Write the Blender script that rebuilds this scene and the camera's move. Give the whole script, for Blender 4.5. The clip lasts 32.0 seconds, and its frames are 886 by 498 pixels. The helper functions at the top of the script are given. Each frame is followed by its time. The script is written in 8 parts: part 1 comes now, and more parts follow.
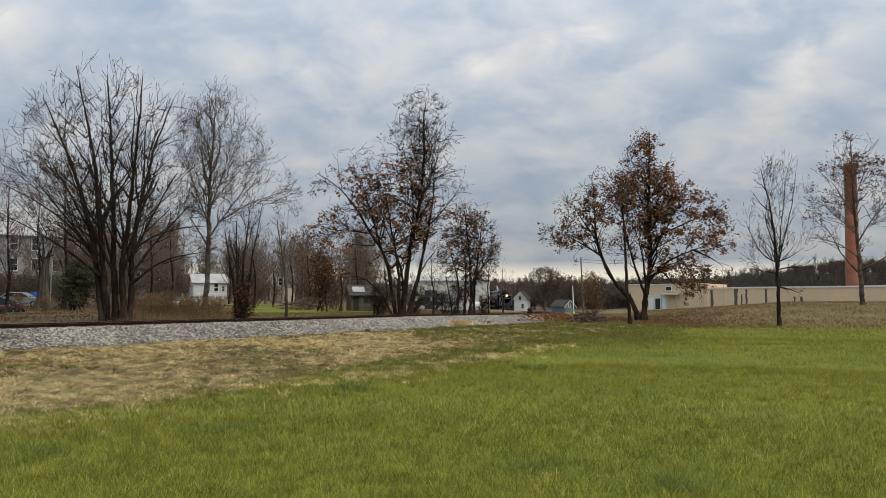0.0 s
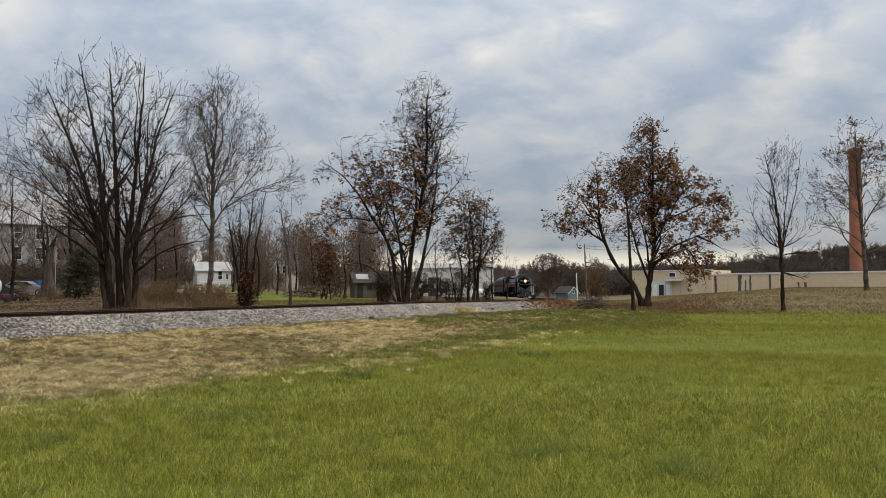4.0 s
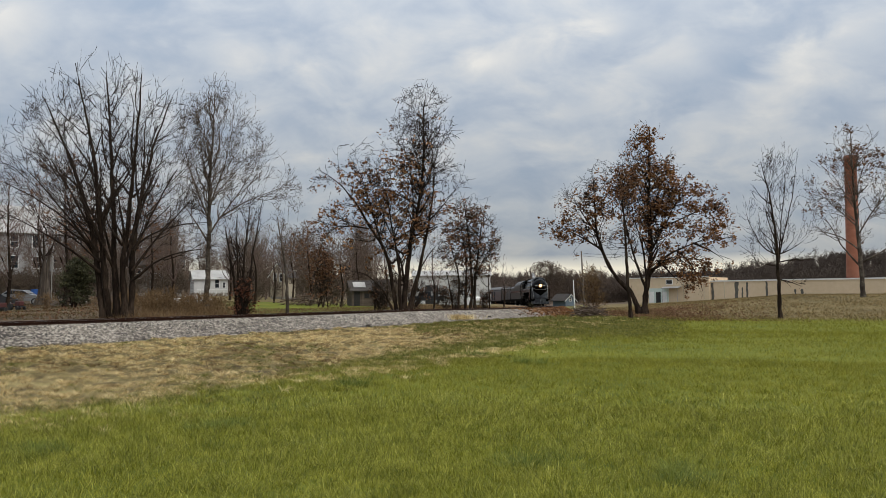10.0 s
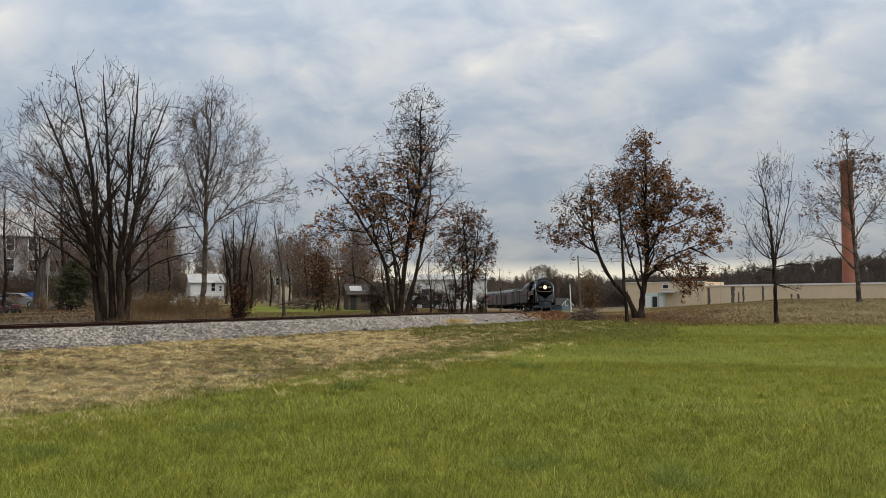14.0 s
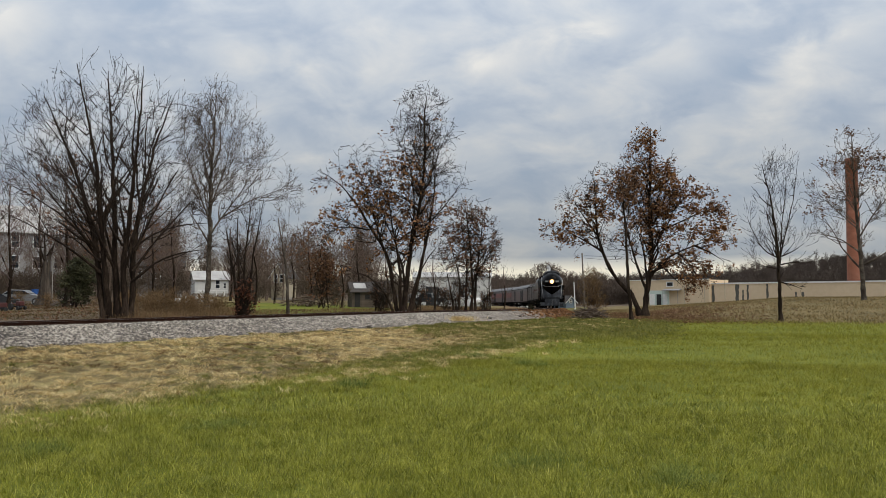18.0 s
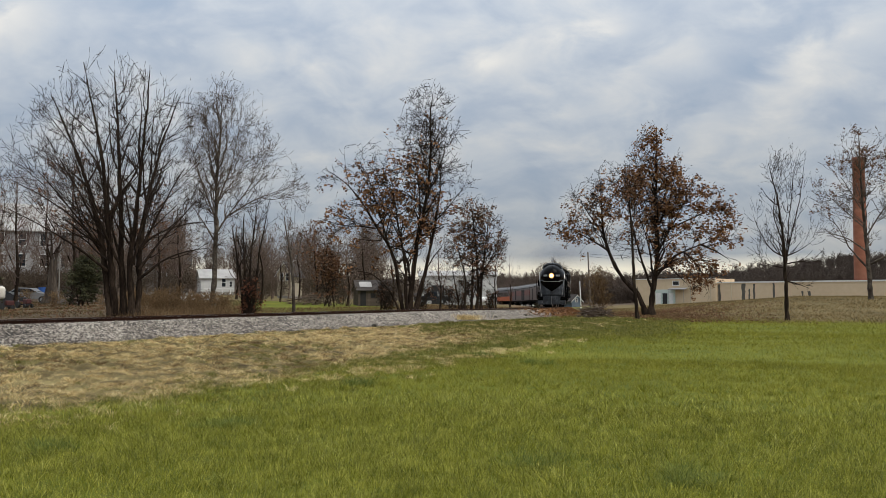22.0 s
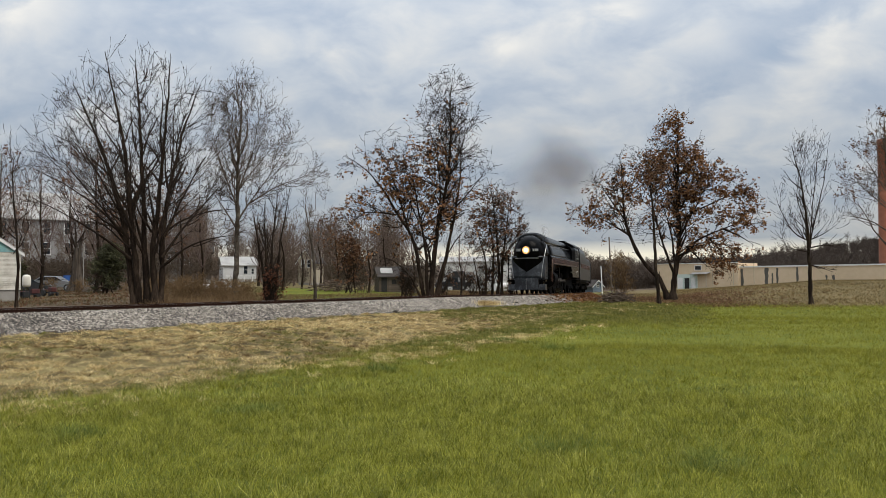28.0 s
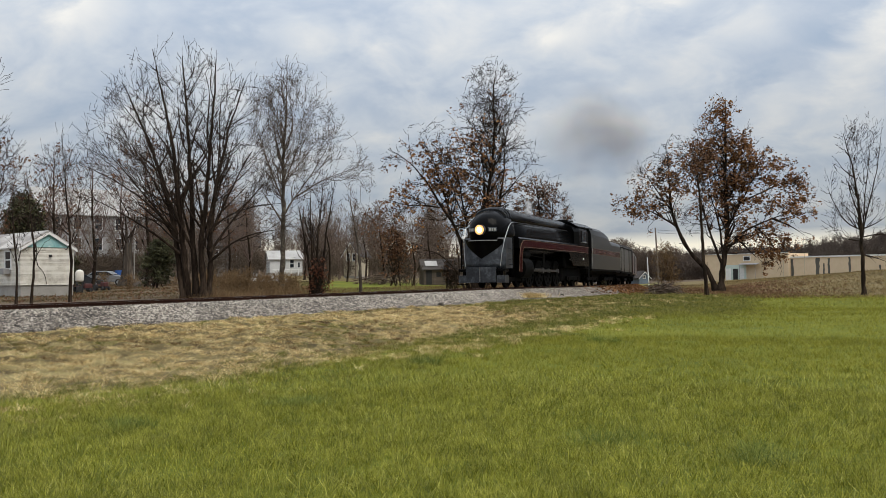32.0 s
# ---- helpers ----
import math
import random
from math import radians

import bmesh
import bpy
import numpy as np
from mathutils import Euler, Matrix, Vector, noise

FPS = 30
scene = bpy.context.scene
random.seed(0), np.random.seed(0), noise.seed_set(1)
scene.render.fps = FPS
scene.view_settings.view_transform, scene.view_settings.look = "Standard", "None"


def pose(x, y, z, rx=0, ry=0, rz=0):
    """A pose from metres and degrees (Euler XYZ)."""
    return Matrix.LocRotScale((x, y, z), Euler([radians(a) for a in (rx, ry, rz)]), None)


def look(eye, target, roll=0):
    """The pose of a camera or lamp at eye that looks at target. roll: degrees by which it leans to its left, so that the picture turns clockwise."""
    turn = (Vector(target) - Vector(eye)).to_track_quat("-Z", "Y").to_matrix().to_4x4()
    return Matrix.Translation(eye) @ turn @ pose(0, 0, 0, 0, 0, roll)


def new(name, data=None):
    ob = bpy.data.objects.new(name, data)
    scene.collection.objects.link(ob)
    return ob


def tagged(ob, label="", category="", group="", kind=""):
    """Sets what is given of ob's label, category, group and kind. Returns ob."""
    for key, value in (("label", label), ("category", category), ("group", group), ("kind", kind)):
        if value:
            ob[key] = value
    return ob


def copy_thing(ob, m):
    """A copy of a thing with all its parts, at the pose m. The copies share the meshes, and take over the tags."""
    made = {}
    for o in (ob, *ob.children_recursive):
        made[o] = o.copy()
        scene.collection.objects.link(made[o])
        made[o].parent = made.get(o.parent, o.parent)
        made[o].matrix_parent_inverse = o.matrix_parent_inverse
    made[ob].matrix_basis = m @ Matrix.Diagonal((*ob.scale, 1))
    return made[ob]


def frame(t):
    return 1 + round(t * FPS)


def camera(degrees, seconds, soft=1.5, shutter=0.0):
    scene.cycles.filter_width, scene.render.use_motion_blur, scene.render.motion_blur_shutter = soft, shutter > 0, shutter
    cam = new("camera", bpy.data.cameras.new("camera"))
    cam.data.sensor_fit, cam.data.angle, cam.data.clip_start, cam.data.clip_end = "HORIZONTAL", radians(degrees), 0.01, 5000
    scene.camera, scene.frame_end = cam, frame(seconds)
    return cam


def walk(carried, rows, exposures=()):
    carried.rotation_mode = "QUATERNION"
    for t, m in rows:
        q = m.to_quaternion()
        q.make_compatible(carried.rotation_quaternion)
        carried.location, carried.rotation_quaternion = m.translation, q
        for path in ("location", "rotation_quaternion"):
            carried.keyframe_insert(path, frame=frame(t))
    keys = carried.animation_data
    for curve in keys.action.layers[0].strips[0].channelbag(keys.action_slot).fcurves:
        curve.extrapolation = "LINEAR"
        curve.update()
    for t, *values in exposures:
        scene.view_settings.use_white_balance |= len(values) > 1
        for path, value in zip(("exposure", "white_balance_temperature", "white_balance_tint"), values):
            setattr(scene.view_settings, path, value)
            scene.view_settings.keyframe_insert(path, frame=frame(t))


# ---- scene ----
# ---------- camera: held by hand at one spot, 1.6 m above the field ----------
EYE = (0.0, 0.0, 1.6)
cam = camera(52.0, 32.0, soft=0.55)
EXPOSURES = [(0.0, 0.0), (20.0, 0.0), (26.0, 0.06), (32.0, 0.16)]
TURNS = [
    (0, 93.392, 0.006, -1.438),
    (0.5, 93.362, 0.018, -1.501),
    (1, 93.317, 0.022, -1.571),
    (1.5, 93.232, 0.075, -1.585),
    (2, 93.105, 0.138, -1.556),
    (2.5, 92.938, 0.129, -1.464),
    (3, 92.759, 0.185, -1.324),
    (3.5, 92.647, 0.188, -1.211),
    (5.5, 92.520, 0.356, -1.260),
    (6, 92.527, 0.417, -1.169),
    (6.5, 92.599, 0.432, -1.102),
    (7, 92.767, 0.412, -1.099),
    (7.5, 92.930, 0.374, -1.123),
    (8, 93.023, 0.340, -1.155),
    (8.5, 93.077, 0.347, -1.207),
    (9, 93.125, 0.362, -1.314),
    (9.5, 93.152, 0.406, -1.398),
    (10, 93.069, 0.372, -1.390),
    (10.5, 92.925, 0.389, -1.318),
    (11, 92.837, 0.442, -1.207),
    (11.5, 92.797, 0.448, -1.052),
    (12, 92.826, 0.407, -0.927),
    (12.5, 92.903, 0.291, -0.977),
    (13, 93.020, 0.232, -1.215),
    (13.5, 93.177, 0.228, -1.439),
    (14, 93.321, 0.250, -1.608),
    (14.5, 93.397, 0.250, -1.673),
    (16.5, 93.323, 0.226, -1.294),
    (17, 93.188, 0.245, -1.288),
    (17.5, 93.156, 0.232, -1.317),
    (18, 93.162, 0.171, -1.358),
    (18.5, 93.151, 0.163, -1.375),
    (19, 93.165, 0.138, -1.345),
    (19.5, 93.220, 0.136, -1.296),
    (20, 93.273, 0.138, -1.243),
    (20.5, 93.295, 0.114, -1.183),
    (21, 93.272, 0.119, -1.119),
    (21.5, 93.184, 0.092, -1.065),
    (22, 93.077, 0.083, -1.001),
    (22.5, 92.986, 0.043, -0.949),
    (23, 92.888, 0.061, -0.888),
    (23.5, 92.761, 0.108, -0.850),
    (24, 92.703, 0.124, -0.829),
    (24.5, 92.682, 0.191, -0.794),
    (25, 92.664, 0.253, -0.698),
    (25.5, 92.613, 0.318, -0.566),
    (27.5, 92.239, 0.422, 0.125),
    (28, 92.200, 0.391, 0.313),
    (28.5, 92.222, 0.469, 0.492),
    (29, 92.263, 0.606, 0.758),
    (29.5, 92.275, 0.749, 1.215),
    (30, 92.215, 0.834, 1.829),
    (30.5, 92.079, 0.874, 2.376),
    (31, 91.915, 0.918, 2.774),
    (31.5, 91.778, 0.845, 3.023),
    (32, 91.759, 0.742, 3.132)
]
walk(cam, [(t, pose(*EYE, rx, ry, rz)) for t, rx, ry, rz in TURNS], EXPOSURES)

# ---------- light: broken overcast with a weak, wide sun behind the clouds ----------
def sky_world():
    w = bpy.data.worlds.new("sky")
    w.use_nodes = True
    nt = w.node_tree
    nt.nodes.clear()
    N, L = nt.nodes.new, nt.links.new
    out = N("ShaderNodeOutputWorld")
    sky = N("ShaderNodeTexSky")
    sky.sky_type = 'NISHITA'
    sky.sun_disc = False
    sky.sun_elevation, sky.sun_rotation = radians(55), radians(130)
    sky.dust_density = 1.5
    bg_sky = N("ShaderNodeBackground")
    bg_sky.inputs[1].default_value = SKY_STRENGTH
    L(sky.outputs[0], bg_sky.inputs[0])
    co = N("ShaderNodeTexCoord")
    sep = N("ShaderNodeSeparateXYZ")
    L(co.outputs["Generated"], sep.inputs[0])

    def math_node(op, a, b=None, c=None, clamp=False):
        n = N("ShaderNodeMath")
        n.operation, n.use_clamp = op, clamp
        for i, v in enumerate((a, b, c)):
            if v is None:
                continue
            if isinstance(v, (int, float)):
                n.inputs[i].default_value = v
            else:
                L(v, n.inputs[i])
        return n.outputs[0]
    up = math_node('MAXIMUM', sep.outputs[2], 0.0)
    dep = math_node('ADD', up, 0.55)
    u = math_node('DIVIDE', sep.outputs[0], dep)
    v = math_node('DIVIDE', sep.outputs[1], dep)
    comb = N("ShaderNodeCombineXYZ")
    L(u, comb.inputs[0]), L(v, comb.inputs[1])
    mp = N("ShaderNodeMapping")
    mp.inputs["Rotation"].default_value = (0, 0, radians(24))
    mp.inputs["Scale"].default_value = (1.35, 1.75, 1)
    mp.inputs["Location"].default_value = (3.1, 1.2, 0)
    L(comb.outputs[0], mp.inputs[0])

    def noise_node(scale, detail, rough, dist=0.0):
        n = N("ShaderNodeTexNoise")
        n.inputs["Scale"].default_value = scale
        n.inputs["Detail"].default_value = detail
        n.inputs["Roughness"].default_value = rough
        n.inputs["Distortion"].default_value = dist
        L(mp.outputs[0], n.inputs["Vector"])
        return n.outputs["Fac"]
    big = noise_node(2.3, 3, 0.5, 0.25)
    fine = noise_node(6.5, 5, 0.55, 0.35)
    mixn = math_node('ADD', math_node('MULTIPLY_ADD', big, 0.28, 0.088), math_node('MULTIPLY', fine, 0.54))
    # single bright billows and blue gaps, by bearing and height, their outlines broken up
    ahead = math_node('MAXIMUM', sep.outputs[1], 0.05)
    flat = N("ShaderNodeCombineXYZ")
    L(math_node('ADD', math_node('DIVIDE', sep.outputs[0], ahead), math_node('MULTIPLY_ADD', fine, 0.14, -0.07)), flat.inputs[0])
    L(math_node('ADD', math_node('DIVIDE', sep.outputs[2], ahead), math_node('MULTIPLY_ADD', big, 0.07, -0.035)), flat.inputs[1])
    for u0, v0, wu, wv, tilt, amount in BILLOWS:
        lobe_map, lobe = N("ShaderNodeMapping"), N("ShaderNodeTexGradient")
        lobe_map.vector_type, lobe.gradient_type = 'TEXTURE', 'QUADRATIC_SPHERE'
        lobe_map.inputs["Location"].default_value = (u0, v0, 0)
        lobe_map.inputs["Rotation"].default_value = (0, 0, radians(tilt))
        lobe_map.inputs["Scale"].default_value = (wu, wv, 1)
        L(flat.outputs[0], lobe_map.inputs[0])
        L(lobe_map.outputs[0], lobe.inputs[0])
        mixn = math_node('MULTIPLY_ADD', lobe.outputs["Fac"], amount, mixn)

    def ramp(fac, stops):
        r = N("ShaderNodeValToRGB")
        while len(r.color_ramp.elements) < len(stops):
            r.color_ramp.elements.new(0.5)
        for e, (p, c) in zip(r.color_ramp.elements, stops):
            e.position, e.color = p, (*c, 1)
        L(fac, r.inputs[0])
        return r.outputs[0]
    cloud = ramp(mixn, CLOUDS)
    # paler and warmer towards the horizon
    hor = N("ShaderNodeMapRange")
    hor.inputs["From Min"].default_value, hor.inputs["From Max"].default_value = 0.031, 0.046
    L(up, hor.inputs["Value"])
    low = N("ShaderNodeMix")
    low.data_type = 'RGBA'
    L(hor.outputs[0], low.inputs["Factor"])
    low.inputs["A"].default_value = (*LOW_SKY, 1)
    L(cloud, low.inputs["B"])
    bright = math_node('MULTIPLY_ADD', math_node('SMOOTH_MIN', math_node('MULTIPLY', up, 1.0), 1.0, 0.2), ZENITH, 1.0)
    bg_cloud = N("ShaderNodeBackground")
    L(low.outputs["Result"], bg_cloud.inputs[0])
    L(bright, bg_cloud.inputs[1])
    mix = N("ShaderNodeMixShader")
    mix.inputs[0].default_value = 0.92
    L(bg_sky.outputs[0], mix.inputs[1]), L(bg_cloud.outputs[0], mix.inputs[2])
    L(mix.outputs[0], out.inputs[0])
    scene.world = w


SKY_STRENGTH = 0.12
ZENITH = 3.5
BILLOWS = [(0.468, 0.292, 0.143, 0.038, 14, 0.17), (0.199, 0.299, 0.063, 0.034, 15, 0.15), (0.077, 0.268, 0.080, 0.034, 8, 0.14), (-0.267, 0.269, 0.076, 0.034, 0, 0.09), (0.150, 0.201, 0.076, 0.025, 5, 0.09), (-0.067, 0.254, 0.109, 0.042, 5, 0.09),
           (0.302, 0.202, 0.067, 0.029, 10, 0.08), (-0.455, 0.318, 0.076, 0.059, 0, 0.15), (0.275, 0.276, 0.076, 0.029, 12, 0.06), (0.361, 0.261, 0.109, 0.050, 15, -0.17), (-0.001, 0.322, 0.160, 0.046, 0, -0.11), (-0.324, 0.316, 0.160, 0.059, 0, -0.08),
           (0.287, 0.240, 0.168, 0.034, 10, -0.05), (-0.117, 0.181, 0.109, 0.050, 0, -0.06), (0.109, 0.150, 0.109, 0.067, 0, -0.04), (0.505, 0.229, 0.101, 0.050, 15, -0.06), (0.372, 0.325, 0.126, 0.034, 12, -0.08)]
LOW_SKY = (0.78, 0.73, 0.60)
CLOUDS = [(0.34, (0.205, 0.248, 0.308)), (0.43, (0.252, 0.285, 0.332)), (0.50, (0.300, 0.326, 0.358)), (0.57, (0.354, 0.366, 0.376)), (0.68, (0.445, 0.437, 0.415))]
sky_world()
sun = new("sun", bpy.data.lights.new("sun", 'SUN'))
sun.data.energy, sun.data.angle, sun.data.color = 1.9, radians(40), (1.0, 0.92, 0.80)
sun.matrix_world = look((60, 10, 110), (0, 60, 0))

# ---------- materials ----------
def material(name, colors, rough=0.7, metal=0.0, scale=4.0, fine=40.0, bump=0.2, spread=0.5, island=0.0, per_object=0.0, coat=0.0,
             stretch=(1, 1, 1)):
    """Two scales of noise between the colours, fine relief, and a shift from piece to piece."""
    m = bpy.data.materials.new(name)
    m.use_nodes = True
    nt = m.node_tree
    N, L = nt.nodes.new, nt.links.new
    b = nt.nodes["Principled BSDF"]
    co = N("ShaderNodeTexCoord")
    mp = N("ShaderNodeMapping")
    mp.inputs["Scale"].default_value = stretch
    L(co.outputs["Object"], mp.inputs[0])
    n1, n2 = N("ShaderNodeTexNoise"), N("ShaderNodeTexNoise")
    for n, s, d in ((n1, scale, 3), (n2, fine, 4)):
        n.inputs["Scale"].default_value, n.inputs["Detail"].default_value = s, d
        L(mp.outputs[0], n.inputs["Vector"])
    add = N("ShaderNodeMath")
    add.operation = 'MULTIPLY_ADD'
    L(n1.outputs["Fac"], add.inputs[0])
    add.inputs[1].default_value = 0.6
    half = N("ShaderNodeMath")
    half.operation = 'MULTIPLY'
    L(n2.outputs["Fac"], half.inputs[0])
    half.inputs[1].default_value = 0.4
    L(half.outputs[0], add.inputs[2])
    fac = add.outputs[0]
    if island or per_object:
        if island:
            g = N("ShaderNodeNewGeometry")
            src, amount = g.outputs["Random Per Island"], island
        else:
            g = N("ShaderNodeObjectInfo")
            src, amount = g.outputs["Random"], per_object
        k = N("ShaderNodeMath")
        k.operation = 'MULTIPLY_ADD'
        L(src, k.inputs[0])
        k.inputs[1].default_value = amount
        sh = N("ShaderNodeMath")
        sh.operation = 'SUBTRACT'
        L(fac, sh.inputs[0])
        sh.inputs[1].default_value = amount / 2
        L(sh.outputs[0], k.inputs[2])
        fac = k.outputs[0]
    r = N("ShaderNodeValToRGB")
    lo, hi = 0.5 - spread / 2, 0.5 + spread / 2
    while len(r.color_ramp.elements) < len(colors):
        r.color_ramp.elements.new(0.5)
    for i, (e, c) in enumerate(zip(r.color_ramp.elements, colors)):
        e.position, e.color = lo + (hi - lo) * i / max(1, len(colors) - 1), (*c, 1)
    L(fac, r.inputs[0])
    L(r.outputs[0], b.inputs["Base Color"])
    b.inputs["Roughness"].default_value, b.inputs["Metallic"].default_value = rough, metal
    b.inputs["Coat Weight"].default_value = coat
    b.inputs["Coat Roughness"].default_value = 0.12
    if bump:
        bp = N("ShaderNodeBump")
        bp.inputs["Strength"].default_value, bp.inputs["Distance"].default_value = bump, 0.02
        L(n2.outputs["Fac"], bp.inputs["Height"])
        L(bp.outputs[0], b.inputs["Normal"])
    return m


def let_through(m, share):
    """Thin blades and leaves pass part of the light on."""
    nt = m.node_tree
    b = nt.nodes["Principled BSDF"]
    out = nt.nodes["Material Output"]
    tl, mix = nt.nodes.new("ShaderNodeBsdfTranslucent"), nt.nodes.new("ShaderNodeMixShader")
    src = b.inputs["Base Color"].links[0].from_socket
    nt.links.new(src, tl.inputs[0])
    mix.inputs[0].default_value = share
    nt.links.new(b.outputs[0], mix.inputs[1])
    nt.links.new(tl.outputs[0], mix.inputs[2])
    nt.links.new(mix.outputs[0], out.inputs[0])
    b.inputs["Specular IOR Level"].default_value = 0.25


def lamp_material(name, color, strength):
    m = bpy.data.materials.new(name)
    m.use_nodes = True
    b = m.node_tree.nodes["Principled BSDF"]
    b.inputs["Base Color"].default_value = (0.8, 0.8, 0.8, 1)
    b.inputs["Emission Color"].default_value = (*color, 1)
    b.inputs["Emission Strength"].default_value = strength
    return m


def glass_material(name, tint=(0.02, 0.025, 0.03)):
    m = bpy.data.materials.new(name)
    m.use_nodes = True
    b = m.node_tree.nodes["Principled BSDF"]
    b.inputs["Base Color"].default_value = (*tint, 1)
    b.inputs["Roughness"].default_value = 0.06
    return m


def ground_material():
    """Green field, dry straw bank, leaf litter and rough slope, blended by masks on the sheet."""
    m = bpy.data.materials.new("field_ground")
    m.use_nodes = True
    nt = m.node_tree
    N, L = nt.nodes.new, nt.links.new
    b = nt.nodes["Principled BSDF"]
    b.inputs["Roughness"].default_value = 0.9
    b.inputs["Specular IOR Level"].default_value = 0.15
    co = N("ShaderNodeTexCoord")

    def tex(scale, detail=4, stretch=None):
        n = N("ShaderNodeTexNoise")
        n.inputs["Scale"].default_value, n.inputs["Detail"].default_value = scale, detail
        n.inputs["Roughness"].default_value = 0.6
        if stretch:
            mp = N("ShaderNodeMapping")
            mp.inputs["Scale"].default_value = stretch
            L(co.outputs["Object"], mp.inputs[0])
            L(mp.outputs[0], n.inputs["Vector"])
        else:
            L(co.outputs["Object"], n.inputs["Vector"])
        return n.outputs["Fac"]

    def blend(stops, *facs):
        total = None
        for f, w in facs:
            k = N("ShaderNodeMath")
            k.operation = 'MULTIPLY_ADD'
            L(f, k.inputs[0])
            k.inputs[1].default_value = w
            if total is not None:
                L(total, k.inputs[2])
            else:
                k.inputs[2].default_value = 0
            total = k.outputs[0]
        r = N("ShaderNodeValToRGB")
        while len(r.color_ramp.elements) < len(stops):
            r.color_ramp.elements.new(0.5)
        for e, (p, c) in zip(r.color_ramp.elements, stops):
            e.position, e.color = p, (*c, 1)
        L(total, r.inputs[0])
        return r.outputs[0]
    patch, tuft, speck = tex(0.22), tex(2.5, 5), tex(22, 4)
    green = blend(GREEN, (patch, 0.4), (tuft, 0.35), (speck, 0.25))
    straw = blend(STRAW, (patch, 0.2), (tex(1.1, 5, (1, 1, 1)), 0.5), (speck, 0.3))
    litter = blend(LITTER, (tuft, 0.5), (speck, 0.5))
    rough = blend(ROUGH, (patch, 0.35), (tuft, 0.4), (speck, 0.25))
    wood = blend(WOODFLOOR, (tex(0.05), 0.5), (tuft, 0.5))

    def layer(under, over, name):
        a = N("ShaderNodeAttribute")
        a.attribute_name = name
        wob = N("ShaderNodeMath")
        wob.operation = 'MULTIPLY_ADD'
        L(tuft, wob.inputs[0])
        wob.inputs[1].default_value = 0.9
        wob.inputs[2].default_value = -0.45
        s = N("ShaderNodeMath")
        s.operation = 'ADD'
        L(a.outputs["Fac"], s.inputs[0]), L(wob.outputs[0], s.inputs[1])
        rng = N("ShaderNodeMapRange")
        rng.inputs["From Min"].default_value, rng.inputs["From Max"].default_value = 0.35, 0.65
        L(s.outputs[0], rng.inputs["Value"])
        mx = N("ShaderNodeMix")
        mx.data_type = 'RGBA'
        L(rng.outputs[0], mx.inputs["Factor"])
        L(under, mx.inputs["A"]), L(over, mx.inputs["B"])
        return mx.outputs["Result"]
    col = layer(green, rough, "rough")
    col = layer(col, straw, "dry")
    col = layer(col, litter, "litter")
    col = layer(col, wood, "wood")
    L(col, b.inputs["Base Color"])
    bp = N("ShaderNodeBump")
    bp.inputs["Strength"].default_value, bp.inputs["Distance"].default_value = 0.8, 0.06
    L(tuft, bp.inputs["Height"])
    bp2 = N("ShaderNodeBump")
    bp2.inputs["Strength"].default_value, bp2.inputs["Distance"].default_value = 0.7, 0.02
    L(speck, bp2.inputs["Height"])
    L(bp.outputs[0], bp2.inputs["Normal"])
    L(bp2.outputs[0], b.inputs["Normal"])
    return m


GREEN = [(0.36, (0.055, 0.068, 0.007)), (0.50, (0.112, 0.127, 0.011)), (0.62, (0.18, 0.175, 0.020))]
# Ground under the straw, darkened so gaps between tussocks look shaded.
STRAW = [(0.40, (0.045, 0.032, 0.013)), (0.50, (0.125, 0.095, 0.038)), (0.60, (0.26, 0.21, 0.09))]
LITTER = [(0.38, (0.09, 0.055, 0.03)), (0.50, (0.17, 0.105, 0.055)), (0.62, (0.27, 0.18, 0.10))]
ROUGH = [(0.36, (0.075, 0.056, 0.023)), (0.50, (0.14, 0.108, 0.045)), (0.62, (0.21, 0.155, 0.07))]
WOODFLOOR = [(0.40, (0.06, 0.041, 0.028)), (0.60, (0.13, 0.092, 0.062))]
M_GROUND = ground_material()
M_BLADE = material("grass_blade", [(0.075, 0.084, 0.010), (0.200, 0.212, 0.019), (0.49, 0.47, 0.09)], 0.6, scale=2.4, fine=7, bump=0, island=0.55, spread=0.62)
M_STRAW = material("straw_blade", [(0.15, 0.092, 0.036), (0.57, 0.415, 0.18), (0.92, 0.77, 0.43)], 0.85, scale=2.2, fine=8, bump=0, island=0.35, spread=0.36)
M_STONE = material("ballast_stone", [(0.025, 0.0205, 0.0165), (0.11, 0.092, 0.074), (0.235, 0.203, 0.168), (0.43, 0.385, 0.325)], 0.9, scale=0.8, fine=30, bump=0.3, spread=0.85, island=0.95)
M_BED = material("ballast_bed", [(0.02, 0.017, 0.014), (0.06, 0.052, 0.044), (0.16, 0.145, 0.125)], 0.95, scale=6, fine=24, bump=0.9, spread=0.35)
M_RAIL = material("rusty_rail", [(0.016, 0.0085, 0.006), (0.045, 0.02, 0.012)], 0.9, metal=0.0, scale=3, fine=40, bump=0.15)
M_RAILTOP = material("worn_rail_head", [(0.16, 0.13, 0.11), (0.30, 0.27, 0.25)], 0.4, metal=0.8, scale=2, fine=30, bump=0.05)
M_TIE = material("creosoted_tie", [(0.035, 0.028, 0.022), (0.09, 0.075, 0.06)], 0.9, scale=2, fine=30, bump=0.5, stretch=(1, 6, 6), per_object=0.3)
M_BARK = material("grey_brown_bark", [(0.007, 0.0044, 0.0028), (0.023, 0.0155, 0.0105), (0.062, 0.044, 0.031)], 0.95, scale=3.0, fine=20, bump=1.0, spread=0.36, stretch=(1, 1, 0.22))
